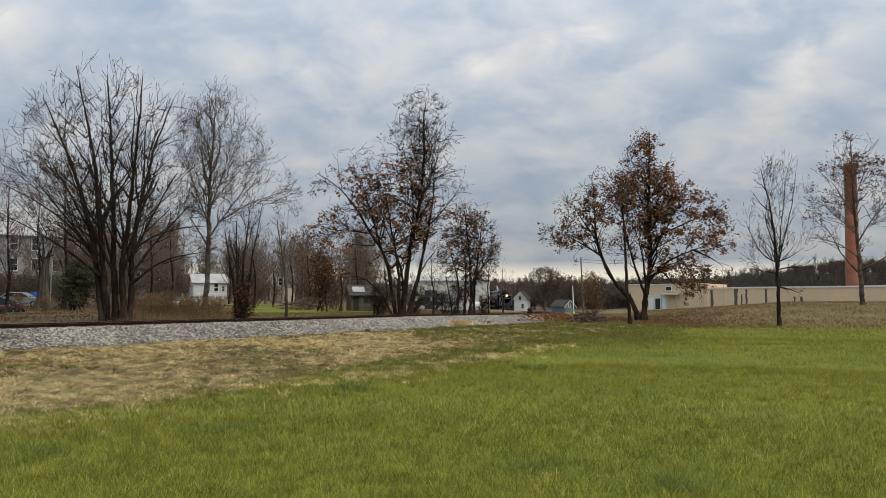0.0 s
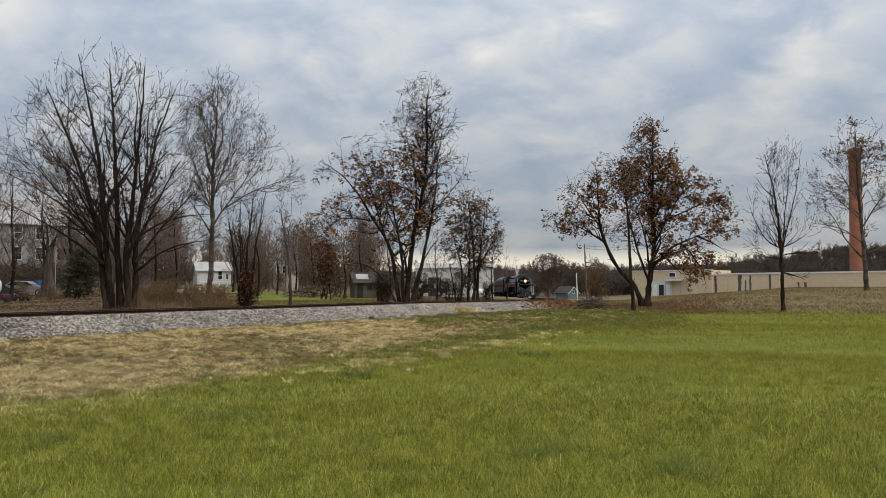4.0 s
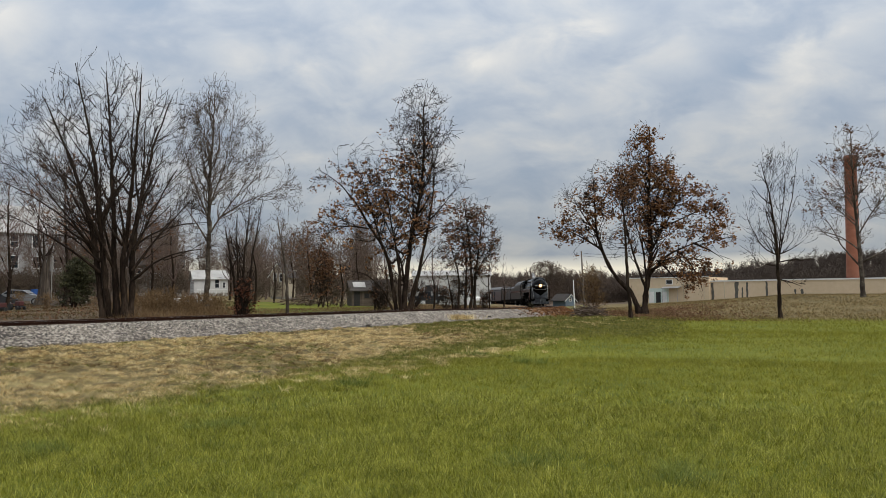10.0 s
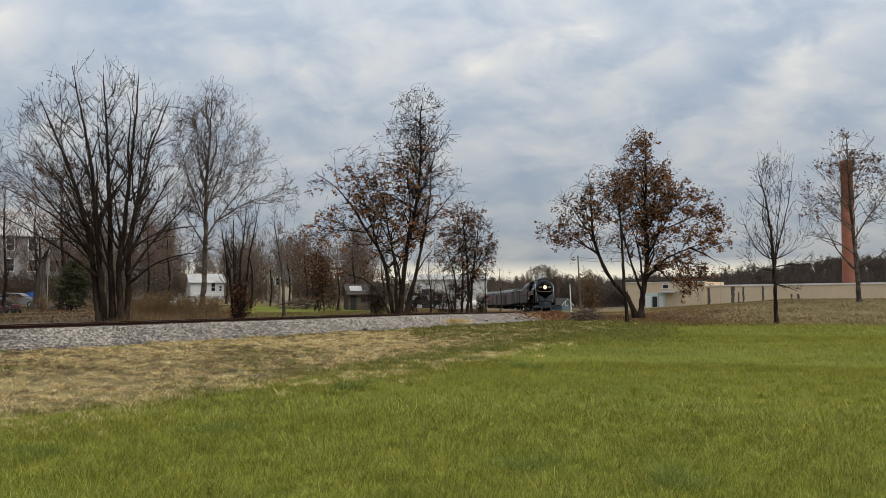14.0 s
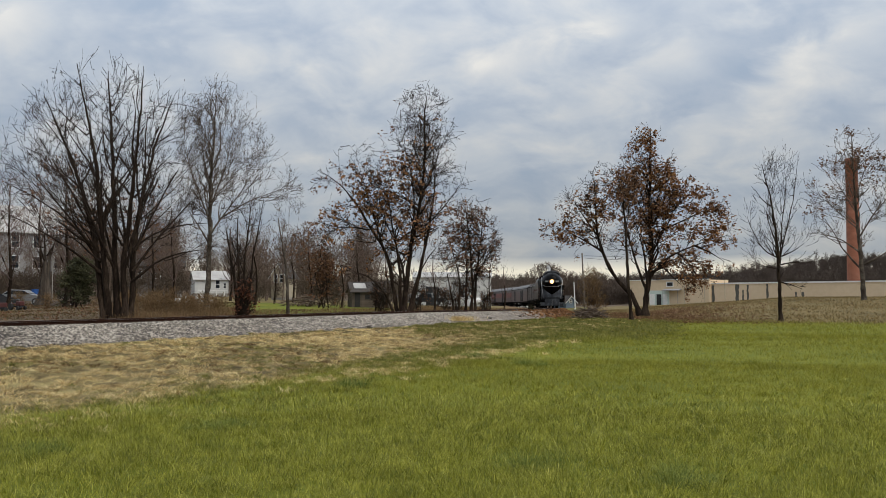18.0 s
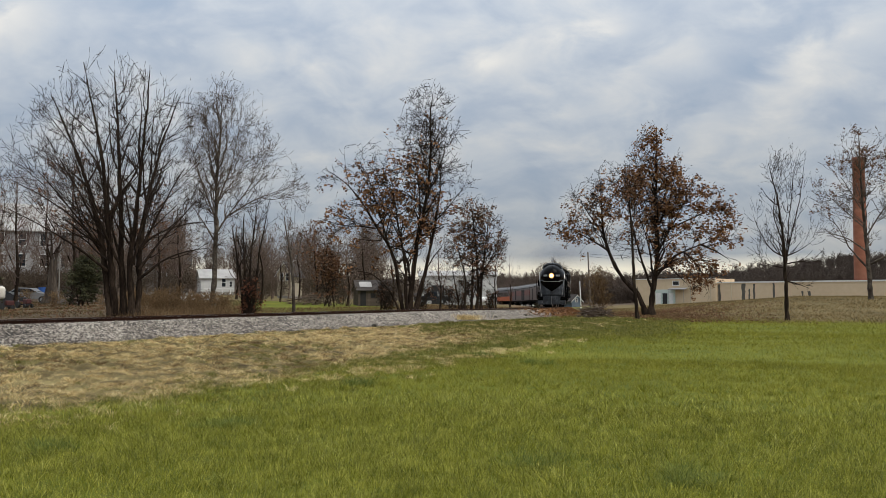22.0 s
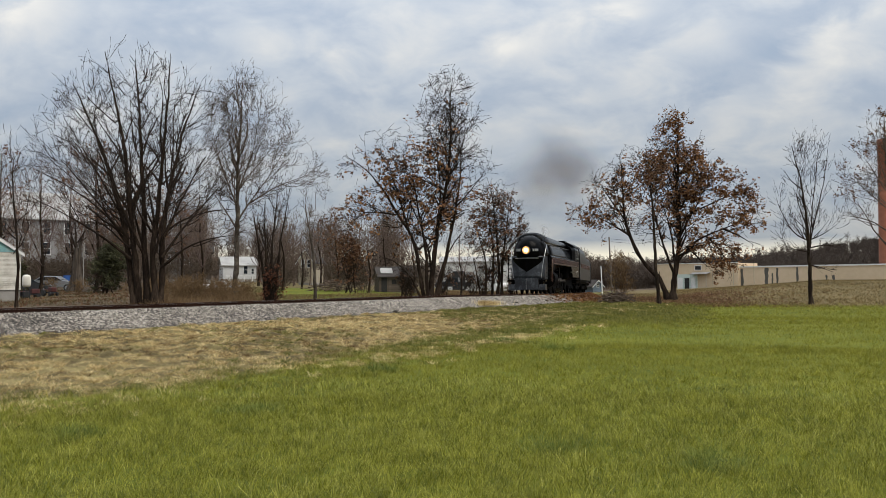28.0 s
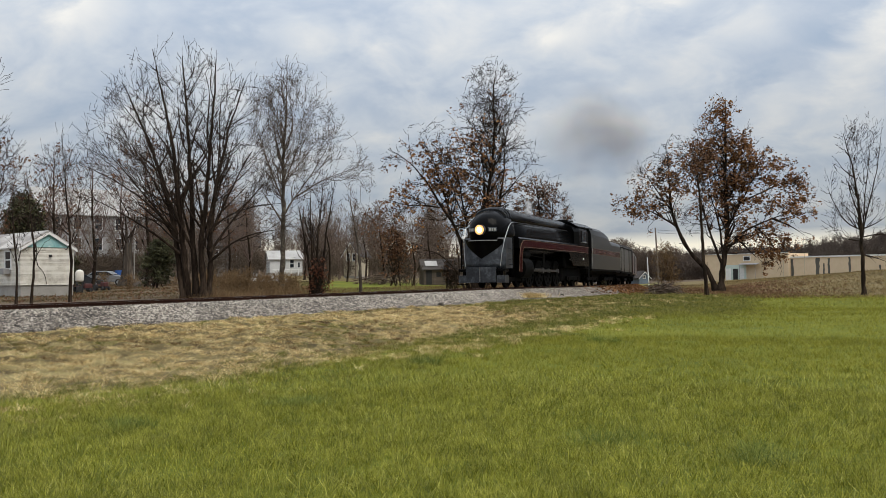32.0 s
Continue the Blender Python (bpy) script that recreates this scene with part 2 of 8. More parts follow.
M_TWIG = material("grey_brown_twig", [(0.015, 0.0103, 0.008), (0.04, 0.0285, 0.021)], 0.95, scale=1.2, fine=8, bump=0)
M_PALEBARK = material("pale_sycamore_bark", [(0.022, 0.017, 0.013), (0.055, 0.044, 0.034), (0.17, 0.148, 0.12)], 0.9, scale=1.4, fine=9, bump=0.4, spread=0.35)
M_PALETWIG = material("pale_twig", [(0.065, 0.051, 0.041), (0.14, 0.113, 0.09)], 0.95, scale=1.2, fine=8, bump=0)
M_LEAF = material("dry_oak_leaf", [(0.06, 0.027, 0.013), (0.185, 0.085, 0.034), (0.38, 0.195, 0.08)], 0.8, scale=0.5, fine=6, bump=0, island=0.6, spread=0.7)
M_LEAFDULL = material("dull_brown_leaf", [(0.075, 0.035, 0.018), (0.15, 0.075, 0.04), (0.22, 0.13, 0.075)], 0.85, scale=0.5, fine=6, bump=0, island=0.6, spread=0.7)
M_EVERGREEN = material("evergreen_foliage", [(0.018, 0.020, 0.007), (0.045, 0.047, 0.015), (0.085, 0.082, 0.03)], 0.8, scale=0.8, fine=6, bump=0, island=0.5, spread=0.6)
M_RUSTLEAF = material("russet_bush_leaf", [(0.07, 0.025, 0.015), (0.15, 0.06, 0.03), (0.22, 0.10, 0.06)], 0.85, scale=0.5, fine=6, bump=0, island=0.6, spread=0.7)
M_WOODS = material("far_bare_wood", [(0.07, 0.049, 0.035), (0.165, 0.12, 0.088)], 1.0, scale=0.03, fine=0.4, bump=0, island=0.4, spread=0.6)
M_WEED = material("dry_weed", [(0.075, 0.043, 0.02), (0.16, 0.10, 0.048), (0.26, 0.18, 0.095)], 0.9, scale=0.6, fine=5, bump=0, island=0.5, spread=0.6)
M_BLADEFAR = material("far_grass_blade", [(0.085, 0.092, 0.010), (0.20, 0.200, 0.020), (0.39, 0.36, 0.062)], 0.6, scale=1.3, fine=5, bump=0, island=0.5, spread=0.66)
for m in (M_BARK, M_TWIG, M_PALEBARK, M_PALETWIG):
    m.node_tree.nodes["Principled BSDF"].inputs["Specular IOR Level"].default_value = 0.12
for m in (M_BLADE, M_BLADEFAR, M_STRAW, M_LEAF, M_LEAFDULL, M_RUSTLEAF, M_WEED):
    let_through(m, 0.42)
M_RAIL.node_tree.nodes["Principled BSDF"].inputs["Specular IOR Level"].default_value = 0.1

# ---------- building helpers ----------
def fast_mesh(name, V, F, mat=None, smooth=False):
    """A mesh from arrays; F is a list of (m, k) index arrays."""
    me = bpy.data.meshes.new(name)
    F = [np.asarray(f, dtype=np.int32) for f in (F if isinstance(F, list) else [F]) if len(f)]
    V = np.asarray(V, dtype=np.float32)
    me.vertices.add(len(V))
    me.vertices.foreach_set("co", V.ravel())
    loops = np.concatenate([f.ravel() for f in F])
    sizes = np.concatenate([np.full(len(f), f.shape[1], dtype=np.int32) for f in F])
    starts = np.concatenate([[0], np.cumsum(sizes)[:-1]]).astype(np.int32)
    me.loops.add(len(loops))
    me.loops.foreach_set("vertex_index", loops)
    me.polygons.add(len(sizes))
    me.polygons.foreach_set("loop_start", starts)
    me.polygons.foreach_set("loop_total", sizes)
    if smooth:
        me.polygons.foreach_set("use_smooth", np.ones(len(sizes), dtype=bool))
    me.update(calc_edges=True)
    if mat:
        me.materials.append(mat)
    return me


def part(name, bm, mat, parent=None, label=""):
    """Links a bmesh, or a ready mesh, as one mesh object under a thing or a part."""
    if isinstance(bm, bmesh.types.BMesh):
        me = bpy.data.meshes.new(name)
        bm.normal_update()
        bm.to_mesh(me)
        bm.free()
    else:
        me = bm
    if mat and not me.materials:
        me.materials.append(mat)
    ob = new(name, me)
    if parent:
        ob.parent = parent
    return tagged(ob, label) if label else ob


def thing(name, m, label, category, group=""):
    ob = new(name)
    ob.empty_display_size = 0.2
    ob.matrix_world = m
    return tagged(ob, label, category, group)


def box(bm, x0, x1, y0, y1, z0, z1, bevel=0.0, m=None):
    r = bmesh.ops.create_cube(bm, size=1.0)
    vs = r["verts"]
    for v in vs:
        v.co = Vector(((x0 + x1) / 2 + v.co.x * (x1 - x0), (y0 + y1) / 2 + v.co.y * (y1 - y0), (z0 + z1) / 2 + v.co.z * (z1 - z0)))
    if bevel:
        es = list({e for v in vs for e in v.link_edges})
        g = bmesh.ops.bevel(bm, geom=es, offset=bevel, segments=1, affect='EDGES')
        vs = list({v for f in g["faces"] for v in f.verts} | {v for v in vs if v.is_valid})
    if m:
        bmesh.ops.transform(bm, matrix=m, verts=vs)
    return bm


def boxed(*args, bevel=0.0):
    return box(bmesh.new(), *args, bevel=bevel)


def rod(bm, p, q, r, sides=8, r2=None):
    p, q = Vector(p), Vector(q)
    d = q - p
    m = Matrix.Translation((p + q) / 2) @ d.to_track_quat('Z', 'Y').to_matrix().to_4x4()
    bmesh.ops.create_cone(bm, cap_ends=True, segments=sides, radius1=r, radius2=r if r2 is None else r2, depth=d.length, matrix=m)
    return bm


def pipe(points, r, sides=6):
    bm = bmesh.new()
    for a, b in zip(points[:-1], points[1:]):
        rod(bm, a, b, r, sides)
    return bm


def loft(rings, close_ends=True, smooth=True):
    """Skins equal-length rings of points."""
    bm = bmesh.new()
    vs = [[bm.verts.new(p) for p in ring] for ring in rings]
    n = len(rings[0])
    for a, b in zip(vs[:-1], vs[1:]):
        for i in range(n):
            f = bm.faces.new((a[i], a[(i + 1) % n], b[(i + 1) % n], b[i]))
            f.smooth = smooth
    if close_ends:
        bm.faces.new(vs[0][::-1])
        bm.faces.new(vs[-1])
    bmesh.ops.recalc_face_normals(bm, faces=bm.faces)
    return bm


def prism(profile, x0, x1, axis='x', smooth=False):
    """Extrudes a closed profile of (a, b) along an axis: x -> (y, z), y -> (x, z), z -> (x, y)."""
    at = {'x': lambda s, a, b: (s, a, b), 'y': lambda s, a, b: (a, s, b), 'z': lambda s, a, b: (a, b, s)}[axis]
    return loft([[at(x0, a, b) for a, b in profile], [at(x1, a, b) for a, b in profile]], smooth=smooth)


def polar(az, d, z=0.0):
    """A place by its bearing from the viewpoint (degrees to the right of the y axis) and its distance."""
    return Vector((d * math.sin(radians(az)), d * math.cos(radians(az)), z))


# ---------- the railway line: a left-hand bend that runs out straight past the viewpoint ----------
S_TRACK = np.arange(-420.0, 121.0, 1.0)
BEND = np.interp(S_TRACK, [-420, -140, -80, -30, 0, 15, 121], [0.0029, 0.0029, 0.0028, 0.0040, 0.0064, 0, 0])
H_TRACK = np.concatenate([[0], np.cumsum(BEND)[:-1]])
H_TRACK += 0.4271 - np.interp(0, S_TRACK, H_TRACK)
X_TRACK, Y_TRACK = np.cumsum(-np.sin(H_TRACK)), np.cumsum(-np.cos(H_TRACK))
X_TRACK += -0.9596 - np.interp(0, S_TRACK, X_TRACK)
Y_TRACK += 52.5505 - np.interp(0, S_TRACK, Y_TRACK)
Z_TRACK = 0.926 + 0.0077 * np.minimum(S_TRACK, 0)
SPEED = 4.638


def on_track(s, q=0.0, z=0.0):
    """A place s metres along the line (0: where the engine's front ends up), q to its field side, z above the rail."""
    h = np.interp(s, S_TRACK, H_TRACK)
    return Vector((np.interp(s, S_TRACK, X_TRACK) + q * math.cos(h), np.interp(s, S_TRACK, Y_TRACK) - q * math.sin(h),
                   np.interp(s, S_TRACK, Z_TRACK) + z))


def track_coords(x, y):
    """The stretch s and the offset q from the line, for arrays of places."""
    s, q = np.empty(len(x)), np.empty(len(x))
    st = slice(0, None, 2)
    xs, ys, hs, ss = X_TRACK[st], Y_TRACK[st], H_TRACK[st], S_TRACK[st]
    for a in range(0, len(x), 4000):
        dx, dy = x[a:a + 4000, None] - xs, y[a:a + 4000, None] - ys
        i = np.argmin(dx * dx + dy * dy, axis=1)
        k = np.arange(len(i))
        ex, ey = dx[k, i], dy[k, i]
        along = -(ex * np.sin(hs[i]) + ey * np.cos(hs[i]))
        s[a:a + 4000] = ss[i] + along
        q[a:a + 4000] = ex * np.cos(hs[i]) - ey * np.sin(hs[i])
    return s, q


def smooth(x, a, b):
    t = np.clip((x - a) / (b - a), 0, 1)
    return t * t * (3 - 2 * t)


def waves(x, y, k, seed):
    """Cheap smooth unevenness."""
    r = np.random.RandomState(seed)
    out = np.zeros_like(x)
    for i in range(7):
        a, p, f = r.uniform(0, 6.28), r.uniform(0, 6.28), k * r.uniform(0.5, 2.2)
        out += np.sin((x * math.cos(a) + y * math.sin(a)) * f + p) / 7
    return out


def bed_foot(s):
    """How far the foot of the ballast lies below the rail."""
    return np.interp(s, [-65, -22, 0, 18], [-0.72, -0.92, -0.87, -0.79])


def bank_lumps(x, y):
    """Humps of matted grass with hollows between them."""
    return 0.12 * np.abs(waves(x, y, 3.8, 31)) ** 0.8 + 0.10 * waves(x, y, 6.4, 32)


def dry_edge(s):
    return np.interp(s, [-60, -30, 0, 30, 60], [5.0, 6.5, 9.2, 13.8, 14.6])


def ground_height(x, y):
    x, y = np.atleast_1d(np.asarray(x, float)), np.atleast_1d(np.asarray(y, float))
    s, q = track_coords(x, y)
    d, az = np.hypot(x, y), np.degrees(np.arctan2(x, y))
    rail = np.interp(s, S_TRACK, Z_TRACK)
    field = 0.05 * waves(x, y, 0.35, 1) + 0.03 * waves(x, y, 1.3, 2)
    front = np.where(y > 0, 1.0, 0.0)
    field = field - 0.18 * front * smooth(d, 30, 58) * (1 - smooth(d, 78, 105)) * smooth(az, 3, 9)
    # slope up to the factory
    field = field + front * smooth(d, 70, 118) * np.clip((az - 11.5) * 0.152, 0, 1.65)
    near = np.interp(q, [2.75, 6, 14], [1, 0.55, 0]) * (rail + bed_foot(s) + 0.13) + (0.05 * waves(x, y, 2.1, 3) + bank_lumps(x, y)) * smooth(q, 2.8, 4)
    z = field + (near - field) * (1 - smooth(q, 8, 14.5))
    far = np.maximum(rail - 0.5, 0.15 + 0.0 * rail) * smooth(-q, 60, 2) + 0.45 * smooth(-q, 2, 60)
    far = np.where(-q > 3, far + np.interp(az, [-26, -21, -16], [0.012, 0.022, 0.034]) * np.clip(-q - 3, 0, 60) + 0.06 * waves(x, y, 0.5, 5), far)
    bed = np.where(np.abs(q) < 1.3, -0.34, -0.34 + (np.abs(q) - 1.3) / 1.45 * (bed_foot(s) + 0.36)) + rail
    z = np.where(q < -2.75, far, z)
    z = np.where(np.abs(q) <= 2.75, bed, z)
    # wooded hills all round
    rise = np.interp(az, [-180, -60, -30, -12, 0, 5, 12, 18, 24, 32, 60, 180], [1.5, 2.2, 2.3, 2.0, 1.4, 0.85, 0.80, 0.95, 1.65, 2.3, 2.2, 1.5])
    z = z + smooth(d, 230, 470) * 430 * np.tan(np.radians(rise)) * np.where(d > 900, np.exp(-(d - 900) / 900), 1)
    return z


def gz(p):
    return float(ground_height([p[0]], [p[1]])[0])


def standing(az, d, sink=0.0):
    p = polar(az, d)
    return Vector((p.x, p.y, gz(p) - sink))


# ---------- ground ----------
def build_ground():
    az = np.radians(np.concatenate([np.arange(-180, -44, 4.0), np.linspace(-44, 42, 440), np.arange(46, 180, 4.0)]))
    r = np.concatenate([np.linspace(0.3, 6, 6), np.geomspace(6.5, 150, 520), np.geomspace(155, 4200, 60)])
    A, R = np.meshgrid(az, r)
    x, y = (R * np.sin(A)).ravel(), (R * np.cos(A)).ravel()
    z = ground_height(x, y)
    n, k = len(az), len(r)
    idx = np.arange(n * k).reshape(k, n)
    nxt = np.roll(idx, -1, axis=1)
    F = np.stack([idx[:-1], nxt[:-1], nxt[1:], idx[1:]], axis=-1).reshape(-1, 4)[:, ::-1]
    V = np.column_stack([x, y, z])
    V = np.vstack([V, [[0, 0, 0]]])
    cap = np.column_stack([np.full(n, len(V) - 1), idx[0], nxt[0]])
    me = fast_mesh("ground", V, [F, cap], M_GROUND, smooth=True)
    s, q = track_coords(x, y)
    d, a = np.hypot(x, y), np.degrees(np.arctan2(x, y))
    edge = dry_edge(s)
    wob = 1.2 * waves(x, y, 0.55, 7)
    dry = smooth(edge + wob - q, -1.4, 1.6) * (q > -2) * smooth(s, -75, -30) * (0.5 + 0.5 * smooth(s, -14, 16))
    litter = np.exp(-((a - 13.4) / 3.6) ** 2) * smooth(d, 64, 72) * (1 - smooth(d, 96, 120))
    litter = np.maximum(litter, smooth(-s, 25, 45) * (1 - smooth(-s, 70, 110)) * (q > 1.5) * (1 - smooth(q, 4.5, 7.5)) * 0.9)
    litter = np.maximum(litter, (q < -2.5) * (1 - smooth(-q, 4.5, 8)) * 0.75)
    rough = smooth(d, 68, 76) * (a > 9) * (q > 0) * smooth(a, 9, 12)
    lawn = np.exp(-((a + 6.5) / 5.5) ** 2) * smooth(d, 50, 60) * (1 - smooth(d, 95, 115))
    rough = np.maximum(rough, (q < -2.5) * np.clip(1 - 1.2 * lawn, 0, 1))
    belt = (q > 3.0) * smooth(d + 5 * waves(x, y, 0.3, 83), 34, 44) * smooth(a, -2, 3) * (1 - smooth(a, 12, 20)) * 0.5
    rough = np.maximum(rough, belt)
    wood = np.maximum(smooth(d, 150, 210), 0.6 * (q < -4.5) * smooth(-a, 11.0, 14.0))
    for name, val in (("dry", dry), ("litter", litter), ("rough", rough), ("wood", wood)):
        at = me.attributes.new(name, 'FLOAT', 'POINT')
        at.data.foreach_set("value", np.append(val, 0.0).astype(np.float32))
    tagged(new("ground", me), "mown green field, straw-coloured bank and wooded rise", "ground", kind="structure")


build_ground()


# ---------- the line: ballast bed with stones, sleepers, rails ----------
def build_track():
    s = np.arange(-330, 60.0, 1.0)
    prof = [(-2.8, -0.72), (-1.55, -0.20), (0.92, -0.20), (1.08, -0.15), (1.62, -0.15), (3.0, None)]
    V = [on_track(a, q + 0.08 * math.sin(a * 1.7 + q), bed_foot(a) if z is None else z) for a in s for q, z in prof]
    F = [(i * 6 + j, i * 6 + j + 1, i * 6 + j + 7, i * 6 + j + 6) for i in range(len(s) - 1) for j in range(5)]
    tagged(new("ballast_bed", fast_mesh("ballast_bed", [tuple(v) for v in V], np.array(F), M_BED)), "grey crushed-stone ballast bank under the track", "ballast", kind="structure")
    # loose stones over the field-side shoulder and the crown
    r = np.random.RandomState(5)
    n = 112000
    st = -r.power(1.0, n) * 95 + 38
    st = np.where(r.rand(n) < 0.55, r.uniform(-12, 38, n), st)
    q = np.where(r.rand(n) < 0.8, r.uniform(0.85, 3.1, n), r.uniform(-1.6, 0.9, n))
    q = q + np.where(q > 2.7, r.exponential(0.10, n), 0)
    zz = np.where(q < 1.62, np.interp(q, [-1.55, 0.92, 1.08], [-0.19, -0.19, -0.145]), -0.145 + np.minimum((q - 1.62) / 1.38, 1.0) * (bed_foot(st) + 0.165))
    size = r.uniform(0.019, 0.056, n) * np.interp(st, [-60, 30], [1.5, 1.0])
    h = np.interp(st, S_TRACK, H_TRACK)
    cx = np.interp(st, S_TRACK, X_TRACK) + q * np.cos(h)
    cy = np.interp(st, S_TRACK, Y_TRACK) - q * np.sin(h)
    cz = np.interp(st, S_TRACK, Z_TRACK) + zz + r.uniform(0.0, 0.02, n)
    octa = np.array([(1, 0, 0), (-1, 0, 0), (0, 1, 0), (0, -1, 0), (0, 0, 1), (0, 0, -1)], float)
    faces = np.array([(0, 2, 4), (2, 1, 4), (1, 3, 4), (3, 0, 4)])
    turn = r.uniform(0, 6.28, n)
    P = octa[None] * (size[:, None] * (r.uniform(0.7, 1.35, (n, 3)) * [1.15, 1.0, 0.95]))[:, None, :] * r.uniform(0.75, 1.2, (n, 6, 1))
    c, sn = np.cos(turn)[:, None], np.sin(turn)[:, None]
    x = P[:, :, 0] * c - P[:, :, 1] * sn
    y = P[:, :, 0] * sn + P[:, :, 1] * c
    V = np.stack([x + cx[:, None], y + cy[:, None], P[:, :, 2] * 0.8 + cz[:, None]], -1).reshape(-1, 3)
    F = (faces[None] + 6 * np.arange(n)[:, None, None]).reshape(-1, 3)
    tagged(new("ballast_stones", fast_mesh("ballast_stones", V, F, M_STONE)), "loose grey and pale crushed stone on the ballast shoulder", "ballast", kind="stuff")
    track = thing("railway_track", Matrix(), "single line of rusty rails on dark wooden sleepers", "railway track")
    # rails: foot, web and head in section
    sec = [(-0.07, 0), (0.07, 0), (0.07, 0.012), (0.012, 0.03), (0.012, 0.13), (0.036, 0.14), (0.036, 0.172), (-0.036, 0.172), (-0.036, 0.14), (-0.012, 0.13), (-0.012, 0.03), (-0.07, 0.012)]
    s = np.arange(-330, 60.1, 2.0)
    for side in (-0.7525, 0.7525):
        rings = [[on_track(a, side + u, w - 0.172) for u, w in sec] for a in s]
        bm = loft(rings, smooth=False)
        ob = part("rail", bm, M_RAIL, track)
        ob.data.materials.append(M_RAILTOP)
        for p in ob.data.polygons:
            if p.normal.z > 0.9 and p.center.z > np.interp(p.center.y, [0, 400], [-9, -9]) and abs(p.area) < 0.2 and p.area > 0.13:
                p.material_index = 1
    tie = boxed(-1.3, 1.3, -0.11, 0.11, -0.19, 0.0, bevel=0.012)
    me = bpy.data.meshes.new("sleeper")
    tie.to_mesh(me)
    me.materials.append(M_TIE)
    r2 = random.Random(3)
    k = 0
    a = 52.0
    while a > -95:
        ob = new("sleeper", me)
        p = on_track(a, r2.uniform(-0.04, 0.04), -0.172 + r2.uniform(-0.012, 0.0))
        h = float(np.interp(a, S_TRACK, H_TRACK))
        ob.matrix_world = Matrix.Translation(p) @ Matrix.Rotation(-h + r2.uniform(-0.02, 0.02), 4, 'Z')
        ob.parent = track
        a -= 0.54


build_track()


# ---------- trees: stems set out by hand, boughs and twigs grown order by order ----------
def ramify(seed, stems, crown, base, gaps, reaches, lift=0.05, wander=0.10, spread=38.0, tip=0.006, low=1.5, droop=0.0):
    """Boughs, branches and twigs, order by order, from given stems; each grows on until it leaves the crown's outline.
    Returns nodes, parents, radii and which nodes end a twig."""
    r = np.random.RandomState(seed)
    C = np.array(crown, float)
    top = (C[:, 2] + C[:, 5]).max()
    longest = max(sum(math.dist(a, b) for a, b in zip(line[:-1], line[1:])) for line in stems)
    P, par, rad, way, order = [], [], [], [], []
    for line in stems:
        Q = np.array(line, float)
        run = np.concatenate([[0], np.cumsum(np.linalg.norm(np.diff(Q, axis=0), axis=1))])
        s = np.linspace(0, run[-1], max(4, int(run[-1] / 0.4)))
        # rounded bends in place of corners
        pts = np.column_stack([np.interp(s, run, Q[:, k]) for k in range(3)])
        for _ in range(3):
            pts[1:-1] = 0.25 * pts[:-2] + 0.5 * pts[1:-1] + 0.25 * pts[2:]
        pts[1:] += np.cumsum(r.normal(0, 0.022, pts[1:].shape), axis=0) * [1, 1, 0.3]
        grounded = Q[0, 2] < 0.3
        foot = min(1.0, run[-1] / longest) ** 0.7 if grounded else 0.50
        d = np.gradient(pts, axis=0)
        d /= np.linalg.norm(d, axis=1)[:, None] + 1e-9
        for i in range(len(pts)):
            par.append(len(P) - 1 if i else -1)
            P.append(pts[i]), way.append(d[i])
            rad.append(base * foot * max(0.08, (1 - 0.93 * s[i] / run[-1]) ** 0.9 if grounded else (1 - pts[0][2] / (top * 1.04)) * (1 - 0.9 * s[i] / run[-1])))
            order.append(0)
    P, way, par, rad, order = np.array(P), np.array(way), np.array(par), np.array(rad), np.array(order)
    ends = []
    for level, (gap, reach) in enumerate(zip(gaps, reaches), 1):
        src = np.nonzero((order == level - 1) & (P[:, 2] > low))[0]
        src = src[par[src] >= 0]
        seg = np.linalg.norm(P[src] - P[par[src]], axis=1)
        many = r.poisson(seg / gap * (0.85, 0.66, 0.55, 0.6)[level - 1] * (1.0 if level > 1 else np.clip(0.35 + P[src][:, 2] / (0.6 * top), 0, 1.3)))
        src = np.repeat(src, many)
        n = len(src)
        if not n:
            break
        d = way[src]
        side = np.cross(d, r.normal(size=(n, 3)))
        side /= np.linalg.norm(side, axis=1)[:, None] + 1e-9
        ang = np.radians(r.normal(spread, 9, n))[:, None]
        d = d * np.cos(ang) + side * np.sin(ang)
        k = max(3, int(reach / (0.34 if level < 3 else 0.22)))
        ln = reach * r.uniform(0.45, 1.15, n)
        step = ln / k
        at = P[src] + (P[par[src]] - P[src]) * r.rand(n, 1)
        margin = r.uniform(0.90, 1.17, n)
        r0 = np.minimum(rad[src] * r.uniform(0.45, 0.72, n), base * (0.42, 0.17, 0.08, 0.05)[level - 1])
        r0 = np.maximum(r0, tip * 1.15)
        prev, alive, life = src.copy(), np.ones(n, bool), np.zeros(n)
        first, who, age = len(P), [], []
        for i in range(k):
            d = d + r.normal(0, wander, (n, 3)) * (1 + 0.3 * level)
            d[:, 2] += lift - droop * (level > 1)
            d /= np.linalg.norm(d, axis=1)[:, None]
            at = at + d * step[:, None]
            far = (((at[:, None] - C[None, :, :3]) / C[None, :, 3:]) ** 2).sum(2) / margin[:, None] ** 2
            alive &= (np.exp(3.0 * (1 - far)).sum(1) > 1) | ((i < 2) & (level == 1))
            idx = np.nonzero(alive)[0]
            if not len(idx):
                break
            m = len(P)
            P, way = np.vstack([P, at[idx]]), np.vstack([way, d[idx]])
            par = np.concatenate([par, prev[idx]])
            order = np.concatenate([order, np.full(len(idx), level)])
            who.append(idx), age.append(np.full(len(idx), i + 1.0))
            life[idx] = i + 1
            prev[idx] = m + np.arange(len(idx))
